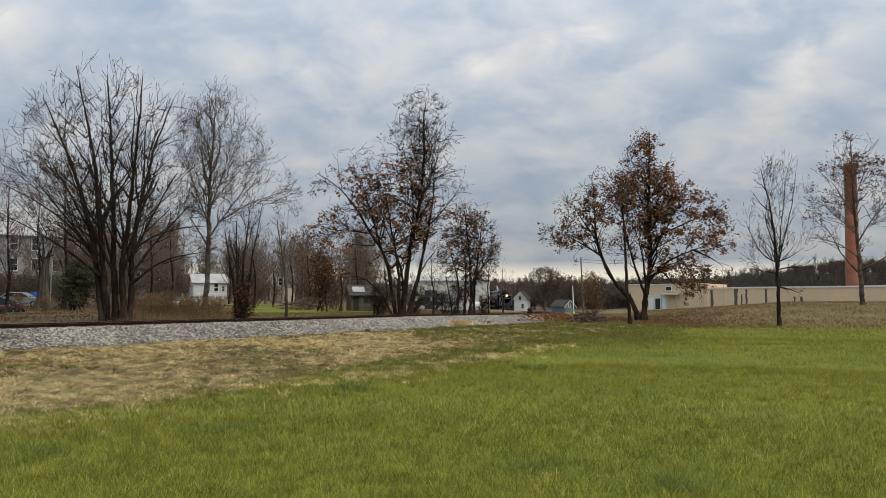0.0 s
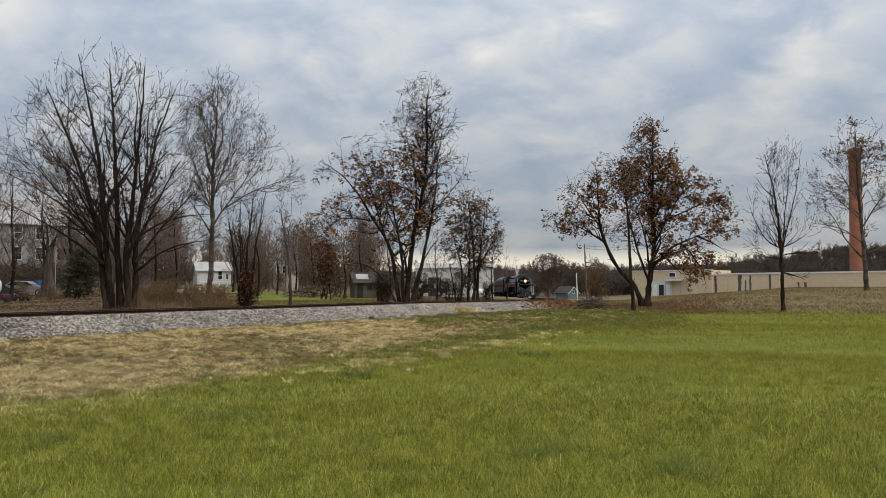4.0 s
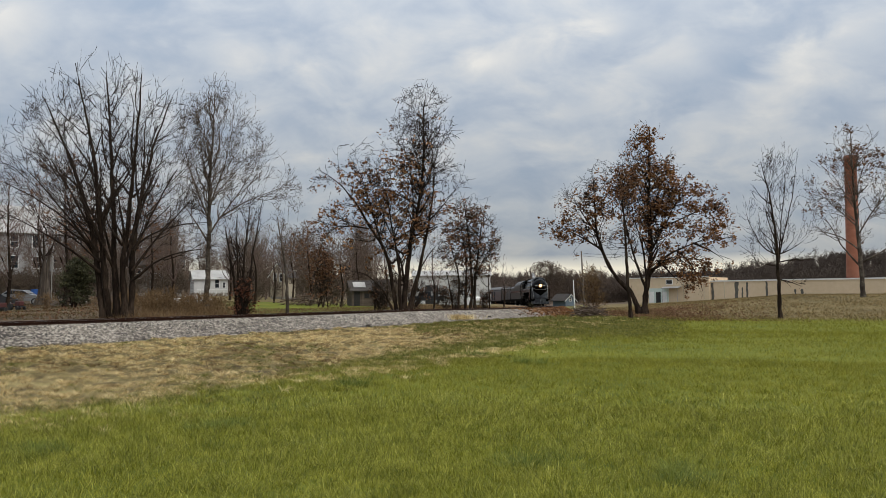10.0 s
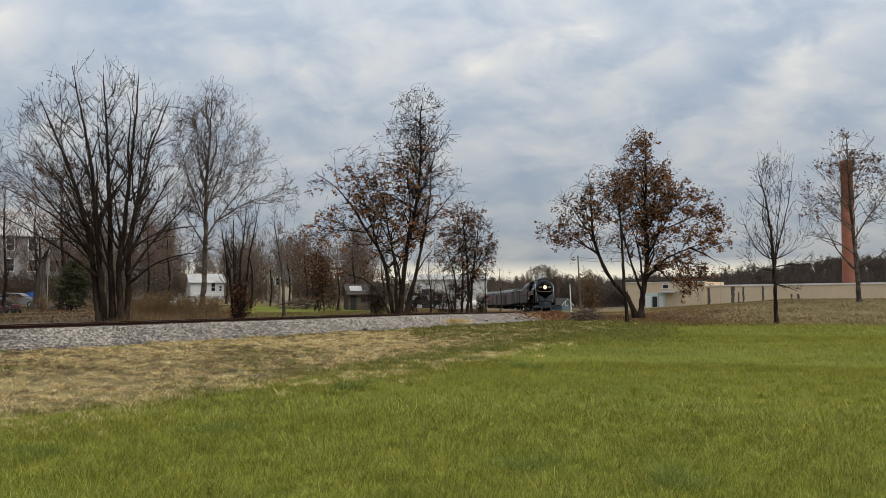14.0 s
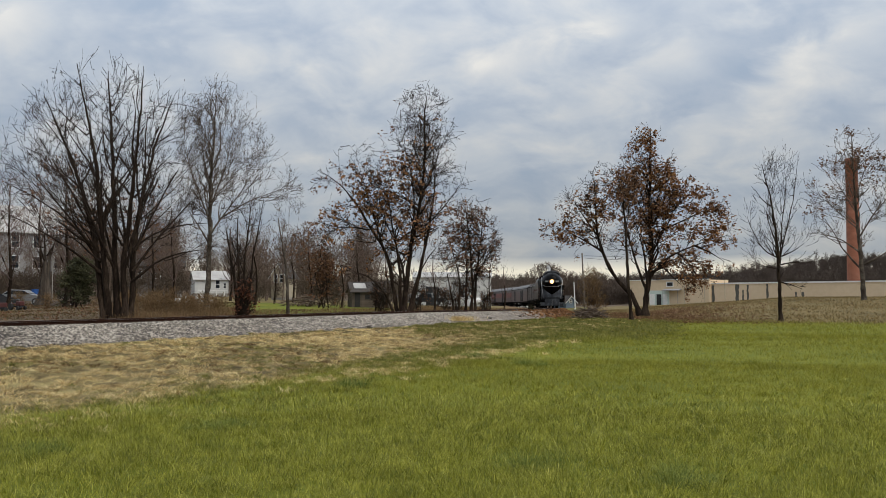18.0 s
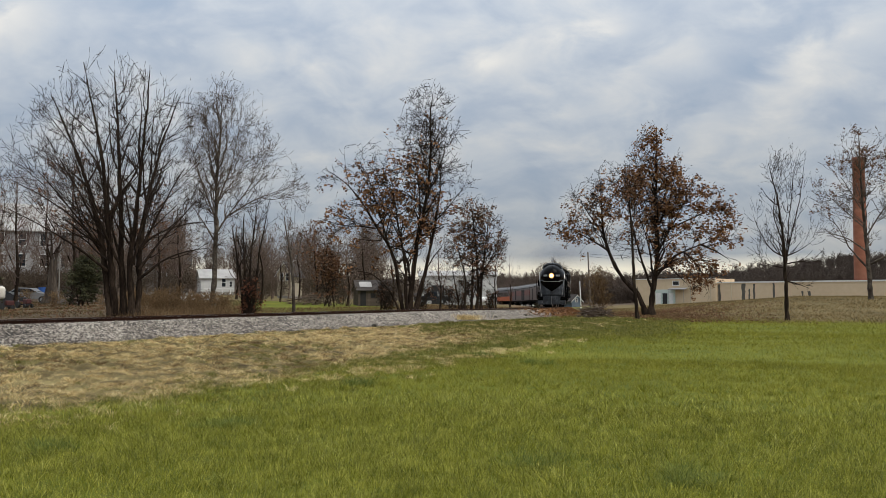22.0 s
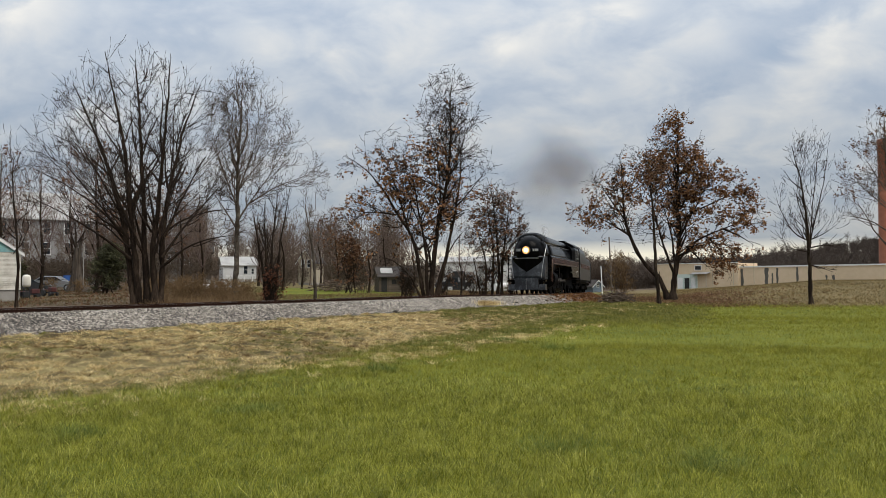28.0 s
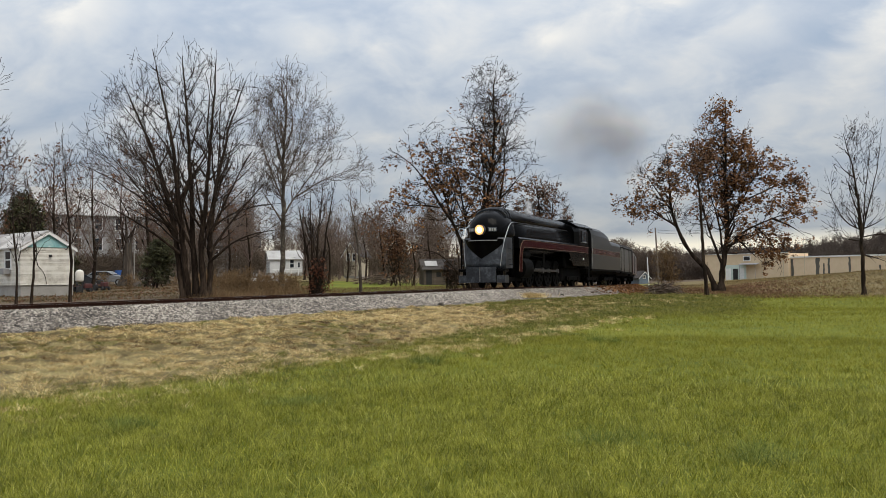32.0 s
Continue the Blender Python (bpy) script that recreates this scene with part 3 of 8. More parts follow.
        if len(P) > first:
            who, age = np.concatenate(who), np.concatenate(age)
            rad = np.concatenate([rad, np.maximum(tip, r0[who] * np.minimum(1, 0.45 + 0.55 * life[who] / k) * (1 - 0.85 * age / (life[who] + 0.5)))])
        ends.append(prev[prev != src])
    return P, par, rad, np.concatenate(ends[-2:])


def tubes(p0, p1, r0, r1, sides):
    n = len(p0)
    if n == 0:
        return np.zeros((0, 3)), np.zeros((0, 4), int)
    d = p1 - p0
    d = d / (np.linalg.norm(d, axis=1)[:, None] + 1e-9)
    ref = np.where(np.abs(d[:, 2:3]) > 0.9, [[1.0, 0, 0]], [[0, 0, 1.0]])
    u = np.cross(d, ref)
    u /= np.linalg.norm(u, axis=1)[:, None] + 1e-9
    v = np.cross(d, u)
    a = np.arange(sides) * 2 * math.pi / sides
    ring = u[:, None] * np.cos(a)[None, :, None] + v[:, None] * np.sin(a)[None, :, None]
    V = np.stack([p0[:, None] + ring * r0[:, None, None], p1[:, None] + ring * r1[:, None, None]], 1).reshape(-1, 3)
    i = np.arange(sides)
    one = np.stack([i, (i + 1) % sides, sides + (i + 1) % sides, sides + i], -1)
    F = (one[None] + 2 * sides * np.arange(n)[:, None, None]).reshape(-1, 4)
    return V, F


def strips(p0, p1, r0, r1):
    """Hair-thin wood: one narrow blade for each run, turned at random."""
    n = len(p0)
    if n == 0:
        return np.zeros((0, 3)), np.zeros((0, 4), int)
    d = p1 - p0
    d = d / (np.linalg.norm(d, axis=1)[:, None] + 1e-9)
    a = np.arange(n) * 2.399
    ref = np.column_stack([np.cos(a), np.sin(a), np.cos(a * 1.7) * 0.4])
    u = np.cross(d, ref)
    u /= np.linalg.norm(u, axis=1)[:, None] + 1e-9
    a, b = u * r0[:, None] * 1.15, u * r1[:, None] * 1.15
    V = np.stack([p0 - a, p0 + a, p1 + b, p1 - b], 1).reshape(-1, 3)
    return V, np.arange(4 * n).reshape(n, 4)


def limb_tubes(P, par, rad, thick, sides):
    """Thick wood as long unbroken limbs: each runs on through its stoutest child."""
    heir = {}
    for i in np.nonzero(thick)[0]:
        p = par[i]
        if p >= 0 and (p not in heir or rad[i] > rad[heir[p]]):
            heir[p] = i
    pieces = []
    for i in np.nonzero(thick)[0]:
        p = par[i]
        if p >= 0 and heir.get(p) == i and (thick[p] or par[p] < 0):
            if thick[p]:
                continue
        chain = ([p] if p >= 0 else []) + [i]
        while chain[-1] in heir:
            chain.append(heir[chain[-1]])
        if len(chain) < 2:
            continue
        Q, R = P[chain], rad[chain].copy()
        R[0] = min(R[0], R[1] * 1.3)
        T = np.gradient(Q, axis=0)
        T /= np.linalg.norm(T, axis=1)[:, None] + 1e-9
        Q[0] = Q[0] - T[0] * R[0] * 0.4
        u = np.cross(T[0], [0.3, 0.9, 0.1])
        V = []
        a = np.arange(sides) * 2 * math.pi / sides
        for k in range(len(Q)):
            u = u - T[k] * np.dot(u, T[k])
            u /= np.linalg.norm(u) + 1e-9
            w = np.cross(T[k], u)
            V.append(Q[k] + R[k] * (np.cos(a)[:, None] * u + np.sin(a)[:, None] * w))
        j = np.arange(sides)
        one = np.stack([j, (j + 1) % sides, sides + (j + 1) % sides, sides + j], -1)
        F = (one[None] + sides * np.arange(len(Q) - 1)[:, None, None]).reshape(-1, 4)
        pieces.append((np.vstack(V), F))
    return joined(pieces)


def joined(pieces):
    V, F, off = [], [], 0
    for v, f in pieces:
        if len(v):
            V.append(v), F.append(f + off)
            off += len(v)
    return (np.vstack(V), np.vstack(F)) if V else (np.zeros((0, 3)), np.zeros((0, 4), int))


def leaf_quads(r, centres, size, flat=0.5):
    """Small creased leaves: two quads on a bent midrib would double the count, so one bent quad each."""
    n = len(centres)
    a = r.normal(size=(n, 3))
    a[:, 2] *= flat
    a /= np.linalg.norm(a, axis=1)[:, None] + 1e-9
    b = np.cross(a, r.normal(size=(n, 3)))
    b /= np.linalg.norm(b, axis=1)[:, None] + 1e-9
    c = np.cross(a, b)
    L = size * r.uniform(0.6, 1.4, (n, 1))
    W = L * r.uniform(0.45, 0.75, (n, 1))
    V = np.stack([centres - a * L, centres + b * W + c * W * 0.3, centres + a * L, centres - b * W + c * W * 0.3], 1).reshape(-1, 3)
    F = np.arange(4 * n).reshape(n, 4)
    return V, F


def tree(name, place, label, seed, stems, crown, base=0.35, gaps=(0.5, 0.36, 0.24, 0.2), reaches=(4.0, 2.0, 1.0, 0.5), tip=0.007, bark=None, twig_mat=None, leaves=0, leaf_size=0.10,
         leaf_mat=None, leaf_spots=None, category="tree", group="", lift=0.05, wander=0.10, spread=38.0, droop=0.0, flare=1.35, low=1.2):
    r = np.random.RandomState(seed + 1000)
    P, par, rad, ends = ramify(seed, stems, crown, base, gaps, reaches, lift, wander, spread, tip, low, droop)
    rad = rad * np.where(P[:, 2] < 0.7, 1 + (flare - 1) * (1 - np.clip(P[:, 2], 0, 0.7) / 0.7), 1)
    # uneven, knotty wood
    rad = rad * (1 + 0.10 * np.sin(P[:, 2] * 5.1 + seed + P[:, 0] * 3) + r.normal(0, 0.05, len(rad)))
    root = thing(name, Matrix.Translation(place), label, category, group)
    ed = np.nonzero(par >= 0)[0]
    p0, p1, r0, r1 = P[par[ed]], P[ed], np.minimum(rad[par[ed]], rad[ed] * 1.35), rad[ed]
    run = p1 - p0
    run /= np.linalg.norm(run, axis=1)[:, None] + 1e-9
    p0, p1 = p0 - run * r0[:, None] * 0.35, p1 + run * r1[:, None] * 0.35
    thick = r1 > max(0.055, base * 0.30)
    stout = np.zeros(len(P), bool)
    stout[ed[thick]] = True
    V, F = limb_tubes(P, par, rad, stout, 10)
    if len(V):
        part("trunk", fast_mesh("trunk", V, F, bark or M_BARK, True), None, root)
    mid = ~thick & (r1 > 0.022)
    thin = ~thick & ~mid
    V, F = joined([tubes(p0[mid], p1[mid], r0[mid], r1[mid], 5), strips(p0[thin], p1[thin], r0[thin], r1[thin])])
    part("crown", fast_mesh("crown", V, F, twig_mat or M_TWIG), None, root, "bare twigs and limbs" if not leaves else "thinning limbs and twigs")
    if leaves:
        tips = P[ends]
        if leaf_spots is not None:
            w = np.zeros(len(tips))
            for (x, y, z, rr) in leaf_spots:
                w = np.maximum(w, np.exp(-(((tips - [x, y, z]) / rr) ** 2).sum(1)))
            w = w + 0.01
        else:
            w = np.ones(len(tips))
        # clumps: some twig ends carry a handful of leaves
        some = r.choice(len(tips), max(8, leaves // 6), p=w / w.sum())
        at = tips[r.choice(some, leaves)] + r.normal(0, leaf_size * 1.25, (leaves, 3)) - [0, 0, leaf_size * 0.8]
        V, F = leaf_quads(r, at, leaf_size)
        part("leaves", fast_mesh("leaves", V, F, leaf_mat or M_LEAF), None, root, "clumps of withered brown leaves")
    return root


def at_view(az, d, sink=0.05):
    """A foot on the ground whose x axis runs across the line of sight."""
    return Matrix.Translation(standing(az, d, sink)) @ Matrix.Rotation(-radians(az), 4, 'Z')


def plant(name, az, d, label, seed, stems, crown, **kw):
    m = at_view(az, d)
    ob = tree(name, (0, 0, 0), label, seed, stems, crown, **kw)
    ob.matrix_world = m
    return ob


def build_trees():
    plant("bare_tree", -18.2, 48, "broad many-stemmed bare tree beyond the rails", 11,
          [[(-0.75, 0, 0), (-0.95, 0.1, 2.6), (-1.3, 0, 4.8), (-2.1, 0, 7.6), (-3.0, 0, 10.0), (-3.7, 0, 11.4)], [(-0.45, 0.1, 0), (-0.65, -0.2, 2.0), (-0.85, -0.3, 4.5), (-1.15, -0.4, 7.5), (-1.8, -0.6, 10.8), (-2.2, -0.7, 12.5)],
           [(-0.1, 0.1, 0), (-0.15, 0.3, 3.0), (-0.25, 0.3, 6.5), (-0.4, 0.4, 10.0), (-0.6, 0.4, 13.0)], [(0.25, -0.1, 0), (0.2, -0.2, 3.0), (0.5, -0.4, 6.6), (0.9, -0.5, 10.0), (1.1, -0.6, 12.7)],
           [(0.55, 0.1, 0), (0.6, 0.1, 3.4), (0.9, 0.2, 6.4), (1.7, 0.3, 9.4), (2.5, 0.3, 11.5)], [(0.6, -0.1, 2.5), (1.6, 0.1, 4.0), (3.1, 0.2, 5.8), (4.5, 0.3, 7.3)], [(-0.95, 0, 2.9), (-2.0, 0.2, 4.6), (-3.6, 0.2, 6.6), (-5.2, 0.2, 8.3)],
           [(-0.9, -0.2, 2.4), (-2.2, -0.4, 3.5), (-4.0, -0.6, 4.6), (-5.7, -0.7, 5.4)], [(0.6, 0, 2.0), (1.6, -0.3, 2.9), (3.0, -0.4, 3.5), (4.4, -0.5, 3.6)], [(0.65, 0.1, 3.4), (1.5, -0.1, 5.4), (2.6, -0.1, 7.6), (3.7, -0.1, 9.5)],
           [(-1.1, 0, 4.0), (-2.1, 0.3, 6.0), (-3.4, 0.5, 8.2), (-4.6, 0.6, 10.2)], [(0.55, 0, 3.6), (1.6, 0.5, 4.5), (3.2, 0.7, 5.0), (4.8, 0.8, 5.1)], [(-1.0, 0, 3.4), (-2.4, -0.6, 5.0), (-4.2, -0.9, 6.2), (-5.6, -1.0, 6.8)],
           [(-0.2, 0.5, 2.6), (-0.9, 1.3, 5.6), (-1.4, 2.2, 9.0), (-1.6, 2.7, 11.2)], [(0.3, -0.4, 2.8), (0.9, -1.2, 6.0), (1.1, -2.0, 9.2), (1.3, -2.4, 11.2)], [(0.1, 0.4, 3.0), (1.2, 1.5, 6.0), (2.1, 2.3, 9.0)], [(-0.5, -0.4, 3.0), (-1.8, -1.6, 6.0), (-2.9, -2.5, 8.6)]],
          [(-0.6, 0, 8.3, 4.5, 3.7, 4.7), (-3.4, 0, 6.8, 2.3, 2.2, 2.9), (2.7, 0, 6.8, 2.3, 2.0, 2.8), (2.9, -0.2, 4.0, 2.3, 1.6, 1.5), (-4.4, -0.5, 4.9, 1.9, 1.5, 1.5)],
          base=0.18, gaps=(0.60, 0.42, 0.31, 0.31), reaches=(3.8, 2.0, 1.0, 0.5), tip=0.0078, spread=33, lift=0.035, wander=0.06, flare=1.25, low=1.9)
    plant("sycamore", -13.2, 72, "tall pale-barked bare sycamore", 12,
          [[(0, 0, 0), (0.1, 0, 4.0), (0.3, 0, 5.8), (0.25, 0, 9.5), (0.5, 0, 13.0), (0.5, 0, 16.8)], [(0.3, 0, 5.8), (1.0, 0.2, 7.0), (2.2, 0.4, 8.6), (3.4, 0.5, 10.6), (4.0, 0.6, 12.2)],
           [(0.2, 0, 6.6), (-0.5, -0.2, 8.5), (-1.5, -0.4, 11.5), (-1.9, -0.5, 14.2)], [(0.3, 0, 8.0), (1.3, -0.3, 11.0), (2.1, -0.5, 14.8)], [(1.0, 0.2, 7.0), (3.2, 0, 8.4), (5.6, 0, 9.4), (6.4, 0, 9.6)],
           [(0.25, 0, 9.0), (-0.5, 0.3, 12.0), (-0.8, 0.5, 15.4)], [(0.15, 0, 5.0), (-0.8, 0, 6.6), (-1.9, 0, 8.4)]],
          [(0.9, 0, 12.7, 3.4, 3.0, 5.0), (3.8, 0, 9.8, 3.0, 2.5, 3.4), (-1.6, 0, 9.4, 1.7, 1.6, 3.6), (5.6, 0, 9.2, 1.6, 1.4, 1.5), (-1.6, 0, 7.0, 1.5, 1.4, 1.6)],
          base=0.23, gaps=(0.40, 0.34, 0.26, 0.3), reaches=(3.8, 1.9, 1.0, 0.5), tip=0.0085, bark=M_PALEBARK, twig_mat=M_PALETWIG, spread=37, lift=0.07, wander=0.09, low=4.0)
    plant("slender_tree", -11.1, 52, "clump of slender dark stems beside the rails", 13,
          [[(-0.25, 0, 0), (-0.35, 0, 1.8), (-0.8, 0.1, 4.0), (-1.15, 0.1, 6.3)], [(0.05, 0.1, 0), (0.05, 0, 2.4), (0.25, 0, 4.6), (0.5, 0, 7.0)], [(0.25, 0, 0), (0.45, 0, 2.0), (0.8, 0, 4.0), (1.3, 0, 6.6)],
           [(-0.1, -0.1, 0), (-0.15, -0.2, 3.0), (-0.25, -0.3, 6.4)], [(0.1, 0, 1.6), (-0.4, 0.2, 4.4)]],
          [(0.1, 0, 5.0, 1.6, 1.3, 2.5), (0.1, 0, 3.0, 1.1, 1.0, 1.2)], base=0.10, gaps=(0.34, 0.28, 0.26), reaches=(1.9, 0.9, 0.45), tip=0.0075, spread=28, lift=0.10)
    plant("slender_tree", -8.35, 52, "slender grey tree forking above the rails", 14,
          [[(0, 0, 0), (0.0, 0, 1.8), (-0.05, 0, 2.8), (-0.4, 0, 4.6), (-0.6, 0, 6.6)], [(0, 0, 2.6), (0.4, 0, 4.0), (0.8, 0, 6.5)], [(-0.2, 0, 3.6), (0.1, 0.2, 5.2), (0.1, 0.2, 6.8)]],
          [(0.05, 0, 4.9, 1.2, 1.0, 2.2)], base=0.115, gaps=(0.36, 0.3, 0.26), reaches=(1.5, 0.8, 0.4), tip=0.007, spread=32, lift=0.08, bark=M_PALEBARK, twig_mat=M_PALETWIG, low=2.2)
    plant("pin_oak", -1.2, 64, "tall oak with a leaning trunk and brown leaves", 15,
          [[(0.1, 0, 0), (0.5, 0, 4.1), (1.1, 0, 7.3), (1.5, 0, 10.1), (1.6, 0, 14.0), (1.7, 0, 16.2)], [(0.5, 0.1, 0), (1.3, 0.2, 3.7), (1.95, 0.2, 6.7), (2.3, 0.1, 8.9), (2.3, 0.1, 11.4)],
           [(-0.3, 0, 0), (-0.9, 0, 3.7), (-1.5, 0, 5.3), (-2.3, 0, 6.2), (-3.0, 0, 7.7), (-4.0, 0, 8.9), (-5.0, 0, 9.9), (-5.9, 0, 10.3)], [(-2.3, 0, 6.1), (-3.2, -0.2, 6.3), (-4.6, -0.3, 6.2), (-6.2, -0.4, 6.8)],
           [(-1.5, 0, 5.3), (-2.0, 0.2, 7.2), (-2.6, 0.3, 9.0), (-3.3, 0.4, 11.6)], [(-0.1, -0.2, 0), (-0.2, -0.2, 4.1), (-0.8, -0.3, 7.3), (-1.1, -0.3, 9.6)], [(0.6, 0, 5.0), (0.9, 0.3, 8.1), (0.4, 0.5, 11.3), (-0.3, 0.6, 13.6)],
           [(1.25, 0, 8.4), (2.3, -0.2, 10.8), (3.0, -0.3, 12.8)], [(1.5, 0, 10.0), (0.8, -0.2, 12.2), (0.3, -0.3, 14.2)], [(1.55, 0, 11.4), (2.2, 0.2, 13.4), (2.6, 0.2, 15.0)], [(1.6, 0, 12.4), (1.1, 0.3, 14.4), (0.9, 0.3, 15.8)],
           [(-0.5, 0, 0), (-1.4, -0.1, 2.0), (-2.9, -0.2, 3.2), (-4.0, -0.2, 3.0)], [(1.95, 0.2, 6.7), (3.2, 0.3, 8.0), (4.2, 0.3, 9.4)], [(0.3, 0.4, 0), (0.1, 0.5, 3.0), (-0.6, 0.6, 5.6), (-1.8, 0.7, 8.0)],
           [(0.35, -0.3, 0), (0.9, -0.4, 2.6), (2.0, -0.5, 4.4), (3.0, -0.5, 5.4)]],
          [(1.6, 0, 12.2, 2.8, 2.4, 4.0), (1.7, 0, 14.9, 1.5, 1.3, 1.7), (-2.8, 0, 9.0, 3.0, 2.6, 3.0), (-5.0, 0, 8.2, 1.8, 1.5, 2.6), (0, 0, 7.4, 2.6, 2.4, 3.0), (-3.6, 0, 5.4, 3.0, 2.2, 1.8), (3.0, 0, 9.2, 2.0, 1.8, 2.6), (-2.2, 0, 3.2, 2.2, 1.8, 1.4), (2.6, -0.3, 5.6, 1.3, 1.2, 1.8)],
          base=0.20, gaps=(0.33, 0.30, 0.25, 0.32), reaches=(2.4, 1.3, 0.75, 0.4), tip=0.010, spread=46, lift=0.03, wander=0.11, leaves=3900, leaf_size=0.115, leaf_mat=M_LEAF, low=1.8,
          leaf_spots=[(-4.0, 0, 8.6, 2.2), (-2.2, 0, 7.4, 2.4), (-5.4, 0, 7.0, 1.8), (-0.6, 0, 9.2, 1.8), (0.4, 0, 6.0, 2.2), (-3.6, 0, 5.4, 2.0), (2.4, 0, 7.8, 1.4)])
    plant("pin_oak", 3.0, 76, "smaller tree with clinging dull leaves", 16,
          [[(-0.9, 0, 0), (-0.7, 0, 3.0), (-1.3, 0, 5.2), (-1.6, 0, 6.6)], [(0.1, 0, 0), (0.25, 0, 3.0), (0.1, 0, 6.0), (-0.5, 0, 9.6)], [(0.5, 0, 0), (0.5, 0, 3.0), (1.0, 0, 6.0), (1.2, 0, 9.0)], [(-0.3, 0.1, 0), (-0.2, 0, 4.0), (-0.8, 0, 7.5)],
           [(-1.2, 0, 0), (-1.8, 0, 3.4), (-2.2, 0, 4.8)], [(0.5, 0, 3.0), (1.6, 0, 5.0), (2.3, 0, 6.6)]],
          [(0.1, 0, 7.2, 2.2, 2.0, 2.9), (1.3, 0, 6.4, 1.7, 1.6, 2.8), (-1.7, 0, 4.8, 1.4, 1.3, 2.2), (0.2, 0, 3.4, 2.3, 2.0, 1.9)],
          base=0.15, gaps=(0.22, 0.26, 0.24, 0.34), reaches=(2.1, 1.1, 0.65, 0.4), tip=0.010, spread=46, lift=0.02, wander=0.16, leaves=2000, leaf_size=0.11, leaf_mat=M_LEAFDULL, low=0.9,
          leaf_spots=[(1.4, 0, 6.4, 2.0), (0.2, 0, 8.0, 2.0), (-0.6, 0, 6.0, 2.0), (1.0, 0, 4.4, 1.6)])
    plant("sapling", 4.3, 78, "thin bare sapling at the end of the white building", 17,
          [[(0, 0, 0), (0.0, 0, 3.0), (0.2, 0, 5.0), (0.4, 0, 6.6)]], [(0.3, 0, 4.8, 1.6, 1.3, 2.3)], base=0.075, gaps=(0.2, 0.25, 0.22), reaches=(1.9, 0.9, 0.5), tip=0.008, spread=40, lift=0.06)
    plant("oak", 13.7, 83, "spreading old oak with russet leaves", 18,
          [[(0.2, 0, 0), (0.45, 0, 2.9), (0.7, 0, 4.9), (0.6, 0, 7.9), (0.6, 0.1, 13.0), (0.65, 0, 17.0)], [(-0.15, 0, 0), (-0.7, 0, 1.9), (-1.8, 0.1, 2.9), (-2.8, 0, 4.4), (-3.5, 0, 5.9), (-4.0, 0, 7.9), (-4.1, 0, 12.5)],
           [(0.6, 0, 3.3), (1.7, 0, 4.9), (3.1, 0, 5.7), (4.6, 0, 6.3), (6.1, 0, 6.9), (7.6, 0, 7.2)], [(3.1, 0, 5.7), (4.3, -0.2, 4.8), (5.2, -0.3, 3.2), (5.6, -0.3, 1.7)], [(0.75, 0, 5.3), (2.2, 0.2, 7.9), (3.6, 0.3, 10.5), (4.3, 0.3, 12.2)],
           [(0.4, 0, 2.4), (-0.4, -0.2, 4.6), (-1.2, -0.3, 7.4), (-2.2, -0.3, 12.6)], [(-3.5, 0, 5.9), (-5.0, 0, 6.9), (-6.4, 0, 7.6), (-8.0, 0, 8.4)], [(-3.9, 0, 7.4), (-5.2, 0.2, 9.4), (-6.2, 0.2, 11.2)],
           [(0.6, 0, 8.4), (1.8, -0.3, 11.4), (2.6, -0.3, 13.6)], [(0.6, 0.1, 9.4), (-0.5, 0.3, 12.4), (-1.2, 0.3, 15.0)], [(2.2, 0.2, 7.9), (4.6, 0.4, 9.0), (6.4, 0.4, 9.8)], [(4.6, 0, 6.3), (6.2, 0.2, 5.6), (7.2, 0.2, 4.8)],
           [(1.5, 0, 4.8), (2.6, -0.5, 3.6), (3.6, -0.6, 2.6)], [(0.5, 0.3, 3.4), (0.2, 0.9, 6.2), (-0.6, 1.3, 9.6)]],
          [(0.65, 0, 14.8, 1.8, 1.7, 2.9), (0.6, 0, 11.0, 3.2, 2.9, 3.8), (-3.4, 0, 11.0, 2.4, 2.2, 3.2), (-6.0, 0, 9.0, 2.4, 2.0, 2.8), (-7.5, 0, 8.3, 1.8, 1.4, 1.5), (3.8, 0, 9.6, 3.0, 2.7, 3.6), (6.2, 0, 7.6, 2.1, 1.9, 2.8), (6.6, 0, 5.2, 1.6, 1.4, 1.4), (5.0, -0.3, 3.7, 1.9, 1.5, 2.3), (-1.0, 0, 7.2, 2.8, 2.4, 2.6), (-5.6, 0, 6.4, 1.8, 1.5, 1.5), (2.6, -0.3, 5.0, 2.2, 1.8, 2.0)],
          base=0.29, gaps=(0.34, 0.30, 0.25, 0.34), reaches=(2.9, 1.6, 0.9, 0.45), tip=0.0115, spread=44, lift=0.03, wander=0.14, leaves=12500, leaf_size=0.12, leaf_mat=M_LEAF, flare=1.7, low=1.8,
          leaf_spots=[(4.8, 0, 10.2, 2.4), (6.4, 0, 7.6, 2.4), (5.0, 0, 3.6, 2.6), (3.4, 0, 5.2, 1.8), (7.2, 0, 5.6, 1.8), (2.6, 0, 12.2, 2.0), (-7.6, 0, 8.2, 1.4), (-6.0, 0, 6.4, 1.6), (0.7, 0, 15.4, 1.6), (2.0, 0, 8.4, 2.4), (-3.0, 0, 9.6, 1.8), (-0.6, 0, 11.6, 1.6)])
